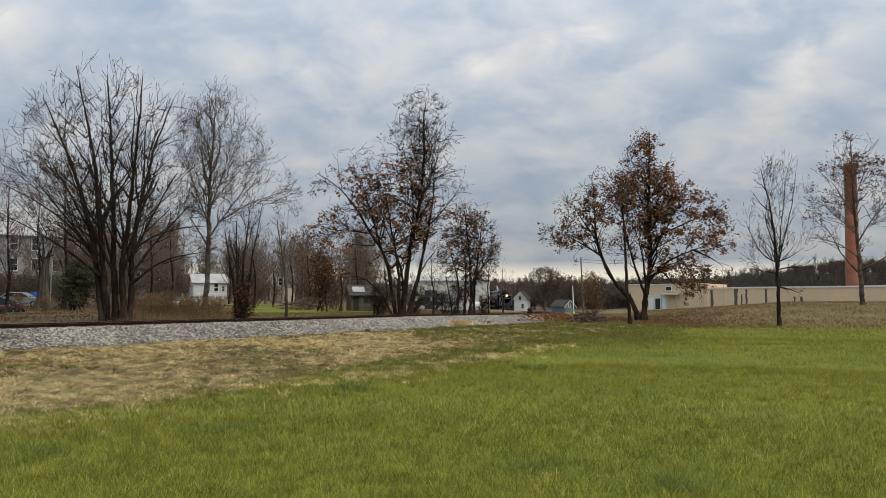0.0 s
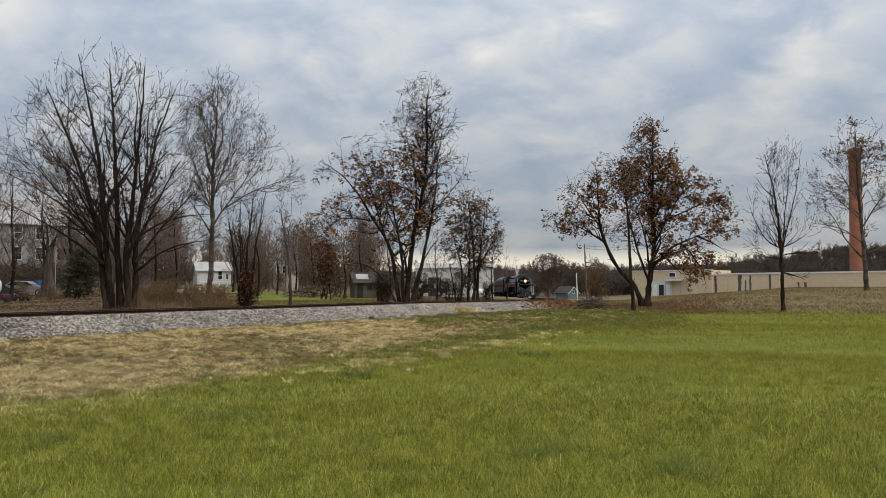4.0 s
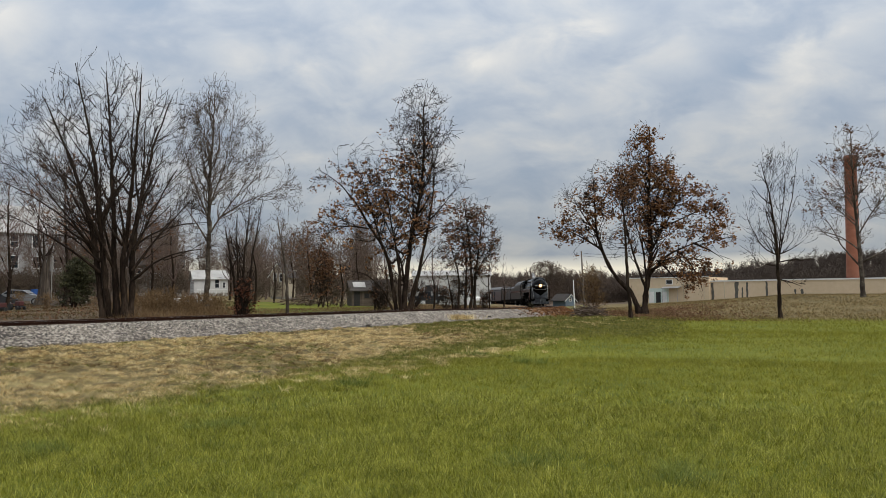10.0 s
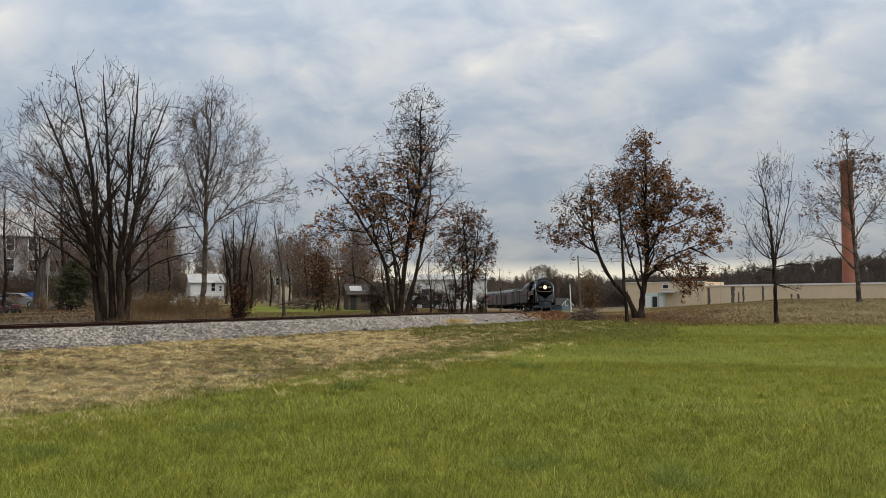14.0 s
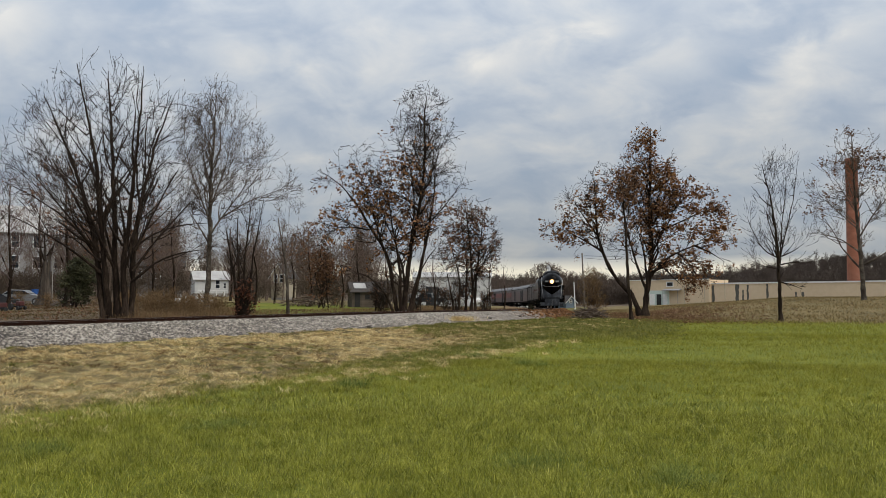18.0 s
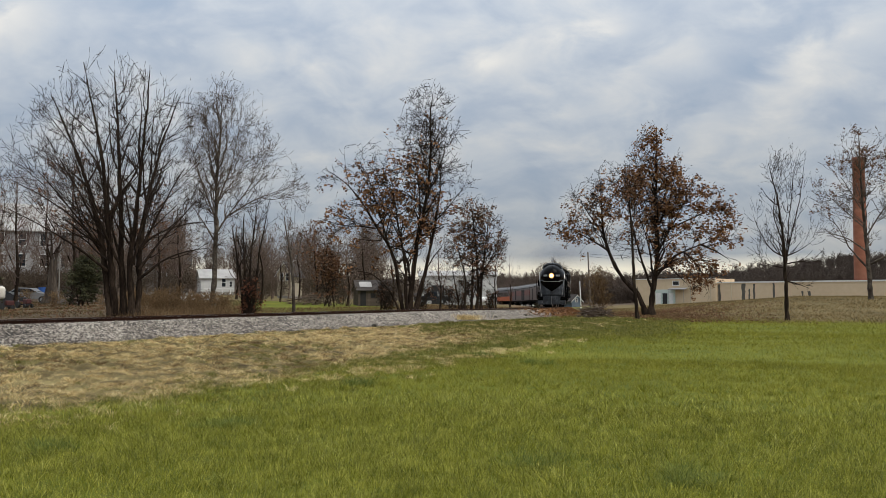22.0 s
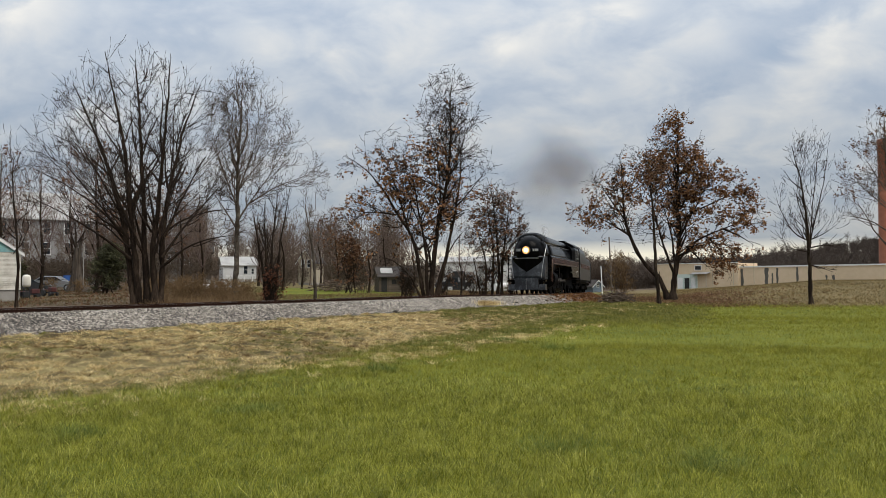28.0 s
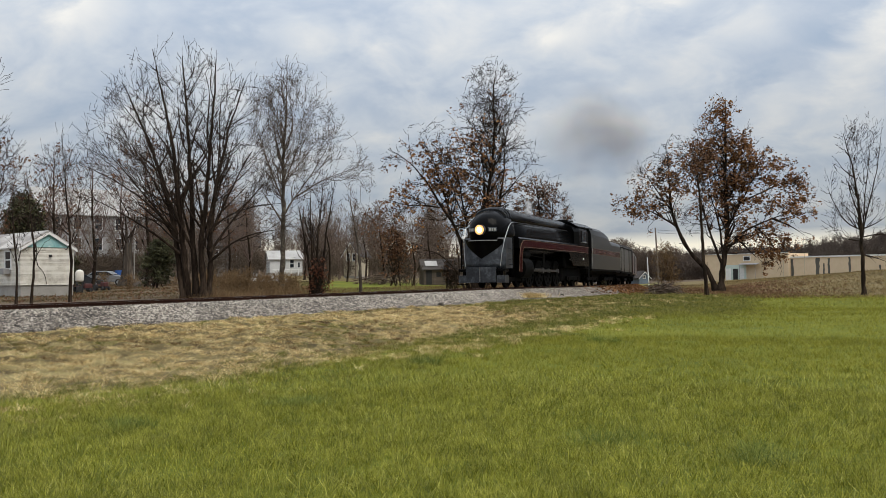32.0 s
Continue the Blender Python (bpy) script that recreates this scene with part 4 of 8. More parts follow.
    plant("slender_tree", 13.05, 67, "straight grey-barked young tree before the oak", 19,
          [[(0.0, 0, 0), (-0.3, 0, 4.8), (-0.45, 0, 8.0), (-0.4, 0, 11.0)], [(-0.4, 0, 6.2), (0.2, 0, 9.6)]], [(-0.3, 0, 8.6, 1.6, 1.5, 3.0)], base=0.15, gaps=(0.26, 0.3, 0.3), reaches=(1.8, 1.0, 0.5), tip=0.009, spread=36, lift=0.06, bark=M_BARK,
          leaves=500, leaf_size=0.09, leaf_mat=M_LEAFDULL, low=4.5)
    plant("slender_tree", 21.7, 73, "upright bare young tree at the field's edge", 20,
          [[(0, 0, 0), (-0.02, 0, 3.6), (-0.1, 0, 6.0), (-0.5, 0, 9.4), (-1.2, 0, 12.4)], [(0, 0, 4.4), (0.2, 0.1, 6.4), (0.6, 0.2, 10.0), (0.4, 0.2, 13.0)], [(0.05, 0, 4.8), (0.4, -0.1, 6.6), (1.0, -0.2, 9.2), (1.5, -0.2, 12.8)],
           [(0, 0, 4.8), (-1.0, 0.1, 5.2), (-1.9, 0.1, 7.0), (-2.4, 0.1, 9.0)], [(0, 0, 4.9), (1.2, 0.2, 5.3), (2.1, 0.2, 6.2)], [(0, 0, 4.3), (1.2, -0.1, 4.6), (2.4, -0.1, 4.4)], [(0, 0, 4.0), (-1.2, -0.1, 4.2), (-2.3, -0.1, 4.8)], [(0.05, 0, 3.0), (1.1, -0.2, 2.8), (2.0, -0.3, 2.2)],
           [(-0.1, 0, 5.6), (-0.9, -0.2, 8.0), (-0.4, -0.2, 11.6)]],
          [(0.1, 0, 9.6, 2.0, 1.8, 3.8), (-1.6, 0, 6.9, 1.4, 1.3, 2.8), (1.7, 0, 6.4, 1.4, 1.2, 2.4), (1.3, 0, 3.2, 1.3, 1.0, 1.2), (-1.5, 0, 4.4, 1.2, 1.0, 0.8)],
          base=0.165, gaps=(0.36, 0.34, 0.3, 0.4), reaches=(2.4, 1.2, 0.65, 0.35), tip=0.008, spread=30, lift=0.09, wander=0.08, low=2.4)
    plant("sycamore", 26.2, 105, "tall sycamore with seed balls before the chimney", 21,
          [[(0, 0, 0), (-0.15, 0, 5.0), (-0.4, 0, 8.6), (-0.7, 0, 13.3), (-0.7, 0, 18.0)], [(-0.2, 0, 3.3), (-2.0, 0.2, 5.6), (-3.1, 0.3, 8.0), (-4.7, 0.3, 9.4)], [(-0.2, 0, 5.0), (-2.0, -0.2, 6.5), (-3.9, -0.3, 7.1), (-5.2, -0.3, 7.2)], [(0.1, 0, 3.8), (2.2, 0.1, 5.0), (3.8, 0.1, 6.6)],
           [(-0.2, 0, 6.8), (1.2, 0.2, 9.2), (2.4, 0.2, 10.6), (3.8, 0.2, 13.0)], [(-0.5, 0, 9.2), (-2.6, 0.2, 13.0), (-4.2, 0.2, 14.6)], [(-0.6, 0, 10.6), (0.8, -0.2, 14.4), (1.2, -0.2, 16.6)], [(-0.5, 0, 9.8), (-1.8, -0.3, 14.4), (-2.2, -0.3, 16.6)], [(-0.3, 0, 7.4), (-2.4, 0.4, 9.6), (-4.4, 0.4, 11.6)]],
          [(-0.7, 0, 14.9, 2.9, 2.7, 3.8), (-3.2, 0, 11.6, 2.6, 2.2, 3.9), (-3.9, 0, 8.2, 2.3, 2.0, 2.3), (2.4, 0, 11.5, 3.0, 2.6, 4.4), (2.4, 0, 6.8, 2.6, 2.0, 2.6)],
          base=0.27, gaps=(0.40, 0.40, 0.36, 0.4), reaches=(2.8, 1.7, 1.0, 0.55), tip=0.0125, spread=40, lift=0.04, wander=0.12, bark=M_PALEBARK, twig_mat=M_PALETWIG, leaves=1100, leaf_size=0.12, leaf_mat=M_LEAFDULL, low=3.2,
          leaf_spots=[(-0.8, 0, 17.0, 2.2), (-3.0, 0, 14.4, 2.0), (-4.4, 0, 9.4, 1.6), (2.0, 0, 14.6, 2.0)])
    for az, d, h, sd in ((-28.3, 47, 6.0, 31), (-27.5, 48, 7.0, 32), (-25.45, 50, 9.0, 33), (-29.6, 52, 10.0, 36), (-31.5, 45, 13.0, 34), (-34.5, 42, 12.0, 35)):
        plant("slender_tree", az, d, "thin crooked tree beside the weathered shed", sd,
              [[(0, 0, 0), (0.12, 0, h * 0.3), (-0.05, 0, h * 0.6), (-0.2, 0, h * 0.95)], [(0.1, 0, h * 0.35), (0.5, 0, h * 0.6), (0.8, 0, h * 0.85)], [(0.05, 0, h * 0.45), (-0.6, 0, h * 0.8)]],
              [(0, 0, h * 0.68, h * 0.19, h * 0.17, h * 0.34)], base=0.02 + 0.0075 * h, gaps=(0.34, 0.34, 0.28), reaches=(h * 0.22, h * 0.12, 0.6), tip=0.0075, spread=36, lift=0.07, low=1.6)
    # round-headed brown trees against the pale sky over the line
    for az, d, h, sd in ((7.85, 200, 9.8, 51), (9.3, 215, 8.0, 52), (10.9, 230, 8.5, 53)):
        plant("bare_tree", az, d, "round-headed brown tree on the skyline", sd,
              [[(0, 0, 0), (0.1, 0, h * 0.25), (0.2, 0, h * 0.6), (0.1, 0, h * 0.95)], [(0.1, 0, h * 0.16), (0.2 * h, 0.3, h * 0.45), (0.36 * h, 0.3, h * 0.68)], [(0.1, 0, h * 0.18), (-0.2 * h, 0, h * 0.45), (-0.38 * h, 0, h * 0.7)],
               [(0.1, 0, h * 0.2), (0.12 * h, -0.8, h * 0.5), (0.2 * h, -1.2, h * 0.86)], [(0.1, 0, h * 0.22), (-0.1 * h, 0.8, h * 0.55), (-0.2 * h, 1.0, h * 0.88)]],
              [(0, 0, h * 0.62, h * 0.48, h * 0.42, h * 0.37), (0, 0, h * 0.36, h * 0.42, h * 0.36, h * 0.2)], base=0.28, gaps=(0.17, 0.22, 0.24), reaches=(h * 0.24, h * 0.13, 0.9), tip=0.026, spread=42, lift=0.03, wander=0.14,
              bark=M_WOODS, twig_mat=M_WOODS, low=1.0)
    spots = ((-26.4, 92, 14), (-24.2, 84, 12), (-21.2, 78, 12.5), (-9.15, 100, 7.5), (-16.4, 92, 11), (-15.2, 84, 9), (-10.3, 88, 9), (-6.9, 94, 9),
             (-5.0, 90, 7.5), (-4.0, 104, 10), (-29.5, 78, 12), (-33, 80, 14), (0.8, 84, 7), (5.2, 118, 7), (-22.6, 100, 13), (-19.4, 96, 12), (-17.6, 104, 12), (-11.8, 106, 10), (-8.0, 110, 9), (-2.2, 96, 8))
    for k, (az, d, h) in enumerate(spots):
        plant("bare_tree", az, d, "leafless tree with reddish-brown twigs", 200 + k,
              [[(0, 0, 0), (0.2, 0, h * 0.25), (-0.1, 0, h * 0.55), (0, 0, h * 0.95)], [(0.1, 0, h * 0.2), (0.09 * h, 0, h * 0.5), (0.15 * h, 0, h * 0.8)], [(0.1, 0, h * 0.22), (-0.1 * h, 0.5, h * 0.5), (-0.17 * h, 0.8, h * 0.78)]],
              [(0, 0, h * 0.66, h * 0.25, h * 0.24, h * 0.33), (0, 0, h * 0.4, h * 0.18, h * 0.18, h * 0.2)], base=0.02 + 0.012 * h, gaps=(0.36, 0.42, 0.36), reaches=(h * 0.24, h * 0.12, 0.8), tip=0.0105, spread=40, lift=0.05, low=1.2,
              twig_mat=M_REDTWIG, leaves=600 if k in (0, 2, 4, 7, 10, 15) else 0, leaf_size=0.12, leaf_mat=M_LEAFDULL)


M_REDTWIG = material("reddish_twig", [(0.06, 0.038, 0.030), (0.15, 0.10, 0.08)], 0.95, scale=1.0, fine=8, bump=0)


def build_bushes():
    def bush(name, az, d, label, seed, w, h, mat, leaves, size, twig=M_TWIG, category="shrub"):
        m = at_view(az, d)
        r = random.Random(seed)
        stems = [[(r.uniform(-0.3, 0.3) * w, 0, 0), (r.uniform(-0.5, 0.5) * w, r.uniform(-0.2, 0.2) * w, h * r.uniform(0.45, 0.75)), (r.uniform(-0.6, 0.6) * w, r.uniform(-0.4, 0.4) * w, h * r.uniform(0.75, 0.98))] for _ in range(8)]
        ob = tree(name, (0, 0, 0), label, seed, stems, [(r.uniform(-0.2, 0.2) * w, 0, h * 0.62, w * 0.6, w * 0.6, h * 0.36), (r.uniform(-0.5, -0.2) * w, 0, h * 0.36, w * 0.6, w * 0.6, h * 0.30), (r.uniform(0.2, 0.5) * w, 0, h * 0.30, w * 0.65, w * 0.6, h * 0.28)], base=0.045, gaps=(h * 0.045, h * 0.05, h * 0.06), reaches=(h * 0.32, h * 0.18, h * 0.1),
                  tip=0.0075, bark=twig, twig_mat=twig, leaves=leaves, leaf_size=size, leaf_mat=mat, category=category, spread=46, low=0.12)
        ob.matrix_world = m
        return ob
    bush("evergreen_shrub", -20.5, 74, "dense dark evergreen shrub", 41, 1.9, 4.0, M_EVERGREEN, 15000, 0.06)
    bush("russet_shrub", -10.9, 51.3, "russet shrub clinging round slender stems", 42, 0.75, 2.5, M_RUSTLEAF, 420, 0.075)
    bush("brown_sapling", -6.1, 86, "small tree with orange-brown leaves", 43, 1.9, 6.0, M_LEAFDULL, 1300, 0.12)
    bush("bare_thicket", 10.75, 73, "leafless thicket above the brush pile", 44, 1.5, 4.4, M_WEED, 260, 0.06, M_WEED)
    bush("evergreen_shrub", -28.0, 80, "dark evergreen behind the shed", 48, 2.2, 8.0, M_EVERGREEN, 9000, 0.14)
    bush("evergreen_shrub", -25.6, 84, "dark shrub beside the shed wall", 49, 1.6, 3.2, M_EVERGREEN, 4000, 0.09)
    for k, (az, d, w, h) in enumerate(((-0.3, 84, 1.5, 3.2), (1.5, 88, 1.4, 2.6), (2.2, 80, 1.2, 3.4), (4.0, 86, 1.3, 2.4), (-2.6, 72, 1.4, 2.8))):
        bush("bare_thicket", az, d, "leafless scrub of thin stems before the workshop", 130 + k, w, h, M_LEAFDULL, 160, 0.08)
    # track-side tuft
    bush("weed_tuft", 6.88, 76, "small dark weed in the ballast foot", 50, 0.30, 0.85, M_EVERGREEN, 260, 0.06)


def open_view(a, d):
    """Gaps in the wood through which the houses show."""
    return (-14.6 < a < -11.4 and d < 158) or (-9.2 < a < -8.2 and d < 120) or (-4.8 < a < -1.8 and d < 110) or (-27.5 < a < -22.0 and d < 122)


def build_woods():
    """Far bare woods: a few grown shapes turned, scaled and joined."""
    def shape(k, stems, crown, base, gaps, reaches, tip):
        """One grown tree: stout wood in tubes, the rest in hair-thin runs."""
        P, par, rad, ends = ramify(k, stems, crown, base, gaps, reaches, 0.06, 0.12, 40, tip, 0.6)
        ed = np.nonzero(par >= 0)[0]
        big = rad[ed] > base * 0.5
        e, f = ed[big], ed[~big]
        return joined([tubes(P[par[e]], P[e], rad[par[e]], rad[e], 4), strips(P[par[f]], P[f], rad[par[f]].clip(0, base * 0.4), rad[f])])
    near_tree, near_low, far_tree, far_low = [], [], [], []
    for k in range(6):
        rr = random.Random(60 + k)
        lean = rr.uniform(-0.6, 0.6)
        stems = [[(0, 0, 0), (0.2, 0, 3.0), (lean * 0.5, 0.1, 6.5), (lean, 0.2, 11.0)], [(0.1, 0, 2.4), (rr.uniform(-1.5, 1.5), rr.uniform(-1, 1), 6), (rr.uniform(-2, 2), rr.uniform(-1, 1), 9.4)], [(0.15, 0, 3.4), (rr.uniform(-1.8, 1.8), rr.uniform(-1, 1), 7.4)]]
        crown = [(0, 0, 7.6, 2.6 + 0.3 * (k % 3), 2.6, 4.4), (0, 0, 3.6, 2.2, 2.0, 2.6)]
        near_tree.append(shape(60 + k, stems, crown, 0.13, (0.40, 0.42, 0.42), (2.8, 1.5, 0.8), 0.019))
        far_tree.append(shape(70 + k, stems, crown, 0.16, (0.5, 0.46), (2.8, 1.5), 0.042))
    for k in range(3):
        rr = random.Random(90 + k)
        stems = [[(rr.uniform(-0.5, 0.5), rr.uniform(-0.5, 0.5), 0), (rr.uniform(-0.9, 0.9), rr.uniform(-0.9, 0.9), 1.3), (rr.uniform(-1.5, 1.5), rr.uniform(-1.5, 1.5), 2.6)] for _ in range(7)]
        near_low.append(shape(90 + k, stems, [(0, 0, 1.7, 2.3, 2.0, 1.5)], 0.035, (0.22, 0.26, 0.3), (1.2, 0.7, 0.4), 0.014))
        far_low.append(shape(95 + k, stems, [(0, 0, 1.7, 2.3, 2.0, 1.5)], 0.05, (0.2, 0.22), (1.3, 0.7), 0.026))
    r = np.random.RandomState(77)

    def stand(name, spots, label, scale, low=False, mat=None, far=False):
        pieces = []
        for az, d in spots:
            kinds = (far_low if far else near_low) if low else (far_tree if far else near_tree)
            V, F = kinds[r.randint(len(kinds))]
            k = scale * r.uniform(0.75, 1.25)
            a = r.uniform(0, 6.28)
            c, s = math.cos(a), math.sin(a)
            p = polar(az, d)
            R = np.array([[c, -s, 0], [s, c, 0], [0, 0, 1]])
            pieces.append((V @ R.T * [k, k, k * r.uniform(0.9, 1.15)] + [p.x, p.y, 0], F))
        zs = ground_height(*np.array([[polar(az, d).x, polar(az, d).y] for az, d in spots]).T)
        pieces = [(v + [0, 0, z - 0.2], f) for (v, f), z in zip(pieces, zs)]
        V, F = joined(pieces)
        tagged(new(name, fast_mesh(name, V, F, mat or M_WOODS)), label, "woods", kind="stuff")
    tangle = [(r.uniform(-18.2, -12.2), r.uniform(54, 66)) for _ in range(26)] + [(r.uniform(-30, -19), r.uniform(66, 88)) for _ in range(5)]
    stand("weed_tangle", tangle, "waist-high tangle of dead brown weeds", 0.42, True, M_WEED)
    near = [(r.uniform(-44, -2.5), r.uniform(100, 215)) for _ in range(430)]
    near = [(a, d) for a, d in near if not open_view(a, d)]
    stand("undergrowth", [(a, d) for a, d in [(r.uniform(-44, -1), r.uniform(92, 180)) for _ in range(260)] if not open_view(a, d)] + [(r.uniform(-29, -21.5), r.uniform(96, 122)) for _ in range(46)], "brown tangled undergrowth", 1.0, True, M_UNDER)
    stand("bare_woods", near, "thin brown leafless woods behind the houses", 0.76)
    mid = [(r.uniform(3.5, 15), r.uniform(300, 450)) for _ in range(760)] + [(r.uniform(-44, 6), r.uniform(240, 430)) for _ in range(300)]
    stand("far_woods", mid, "leafless woods on the low hill", 0.50, False, M_FARWOOD, True)
    hill = [(r.uniform(13, 42), r.uniform(240, 480)) for _ in range(560)]
    stand("hill_woods", hill, "leafless woods on the hillside behind the factory", 0.6, False, M_HILLWOOD, True)
    low_brush = [(r.uniform(3.5, 13.5), r.uniform(215, 400)) for _ in range(330)]
    stand("low_brush", low_brush, "brown brush on the low hill beyond the line", 1.35, True, M_FARWOOD, True)
    brush = [(r.uniform(13, 42), r.uniform(235, 470)) for _ in range(460)]
    stand("hill_brush", brush, "bushy brown growth between the far trees", 1.6, True, M_HILLWOOD, True)


M_FARWOOD = material("brown_far_wood", [(0.050, 0.036, 0.027), (0.115, 0.083, 0.062)], 1.0, scale=0.03, fine=0.4, bump=0, island=0.4, spread=0.6)
M_UNDER = material("brown_undergrowth", [(0.04, 0.028, 0.018), (0.105, 0.075, 0.050)], 1.0, scale=0.1, fine=1.2, bump=0, island=0.4, spread=0.6)
M_HILLWOOD = material("dark_far_wood", [(0.038, 0.028, 0.022), (0.085, 0.063, 0.048)], 1.0, scale=0.03, fine=0.4, bump=0, island=0.4, spread=0.6)
build_trees()
build_bushes()
build_woods()

M_WHITE = material("white_siding", [(0.46, 0.46, 0.445), (0.62, 0.62, 0.60)], 0.7, scale=0.8, fine=12, bump=0.15)
M_TEAL = material("teal_gable_paint", [(0.12, 0.32, 0.33), (0.24, 0.46, 0.46), (0.5, 0.6, 0.58)], 0.8, scale=2.0, fine=14, bump=0.2)
M_OLDWHITE = material("weathered_white_board", [(0.33, 0.30, 0.24), (0.60, 0.57, 0.50), (0.70, 0.68, 0.62)], 0.85, scale=2.2, fine=20, bump=0.3, per_object=0.25)
M_SHEDROOF = material("weathered_tin_roof", [(0.13, 0.115, 0.10), (0.30, 0.28, 0.26), (0.50, 0.48, 0.45)], 0.7, scale=0.9, fine=6, bump=0.15, spread=0.3)
M_GREYWALL = material("grey_siding", [(0.20, 0.195, 0.19), (0.30, 0.295, 0.29)], 0.8, scale=0.6, fine=10, bump=0.15)
M_PALEGREY = material("pale_grey_siding", [(0.22, 0.215, 0.21), (0.32, 0.315, 0.31)], 0.8, scale=0.6, fine=10, bump=0.15)
M_BEIGE = material("beige_factory_wall", [(0.50, 0.385, 0.25), (0.64, 0.51, 0.36)], 0.85, scale=0.08, fine=1.5, bump=0.1)
M_MINT = material("mint_green_paint", [(0.42, 0.50, 0.46), (0.56, 0.63, 0.59)], 0.7, scale=0.8, fine=10, bump=0.1)
M_STAIN = material("dark_creeper_stain", [(0.05, 0.05, 0.045), (0.14, 0.13, 0.11)], 0.95, scale=1.2, fine=8, bump=0.3)
M_BRICK = material("orange_red_brick", [(0.14, 0.052, 0.032), (0.23, 0.09, 0.054), (0.31, 0.14, 0.09)], 0.9, scale=0.35, fine=5, bump=0.4, stretch=(1, 1, 2.5))
M_ROOFTIN = material("pale_tin_roof", [(0.20, 0.19, 0.18), (0.34, 0.33, 0.31), (0.46, 0.45, 0.43)], 0.6, metal=0.1, scale=0.6, fine=8, bump=0.1)
M_ROOFDARK = material("dark_shingle_roof", [(0.03, 0.025, 0.022), (0.062, 0.053, 0.047)], 1.0, scale=1, fine=10, bump=0.3)
M_DARK = material("dark_interior", [(0.012, 0.012, 0.013), (0.03, 0.028, 0.026)], 0.9, scale=2, fine=8, bump=0)
M_GLASS = glass_material("window_glass")
M_CONCRETE = material("grey_concrete", [(0.22, 0.21, 0.19), (0.36, 0.34, 0.31)], 0.9, scale=1.5, fine=14, bump=0.3)
M_GREYWOOD = material("weathered_grey_board", [(0.11, 0.095, 0.08), (0.22, 0.195, 0.17)], 0.9, scale=1.5, fine=16, bump=0.5, stretch=(0.3, 1, 4), per_object=0.3)
M_OLDLOG = material("weathered_brown_board", [(0.05, 0.037, 0.027), (0.13, 0.10, 0.076)], 0.9, scale=1.5, fine=16, bump=0.5, stretch=(0.3, 1, 4), per_object=0.3)
M_CREAM = material("cream_siding", [(0.36, 0.31, 0.22), (0.46, 0.41, 0.31)], 0.8, scale=0.8, fine=10, bump=0.1)
M_BLUEWALL = material("blue_grey_siding", [(0.09, 0.125, 0.165), (0.15, 0.19, 0.235)], 0.8, scale=0.8, fine=10, bump=0.1)
M_POLE = material("weathered_pole", [(0.10, 0.08, 0.065), (0.19, 0.16, 0.135)], 0.95, scale=2, fine=20, bump=0.4, stretch=(1, 1, 0.2))
M_TRIM = material("white_trim", [(0.60, 0.60, 0.58), (0.75, 0.75, 0.73)], 0.7, scale=3, fine=20, bump=0.05)


def window(parent, x, y, z, w, h, axis='y', sign=-1, frame_mat=None):
    """A framed sash with panes on a wall face; axis is the wall's normal."""
    def oriented(x0, x1, d0, d1, z0, z1):
        d0, d1 = sorted((y + sign * d0, y + sign * d1)) if axis == 'y' else sorted((x + sign * d0, x + sign * d1))
        return boxed(x + x0, x + x1, d0, d1, z0, z1) if axis == 'y' else boxed(d0, d1, y + x0, y + x1, z0, z1)
    f = part("window", oriented(-w / 2, w / 2, -0.03, 0.03, z, z + h), M_GLASS, parent, "dark-paned sash window")
    fm = frame_mat or M_TRIM
    for a, b, c, d in ((-w / 2 - 0.09, -w / 2, z - 0.09, z + h + 0.09), (w / 2, w / 2 + 0.09, z - 0.09, z + h + 0.09)):
        part("window_frame", oriented(a, b, 0.0, 0.06, c, d), fm, f)
    part("window_frame", oriented(-w / 2, w / 2, 0.0, 0.06, z + h, z + h + 0.09), fm, f)
    part("window_sill", oriented(-w / 2, w / 2, 0.0, 0.09, z - 0.09, z), fm, f)
    part("window_frame", oriented(-w / 2, w / 2, 0.034, 0.05, z + h / 2 - 0.03, z + h / 2 + 0.03), fm, f)


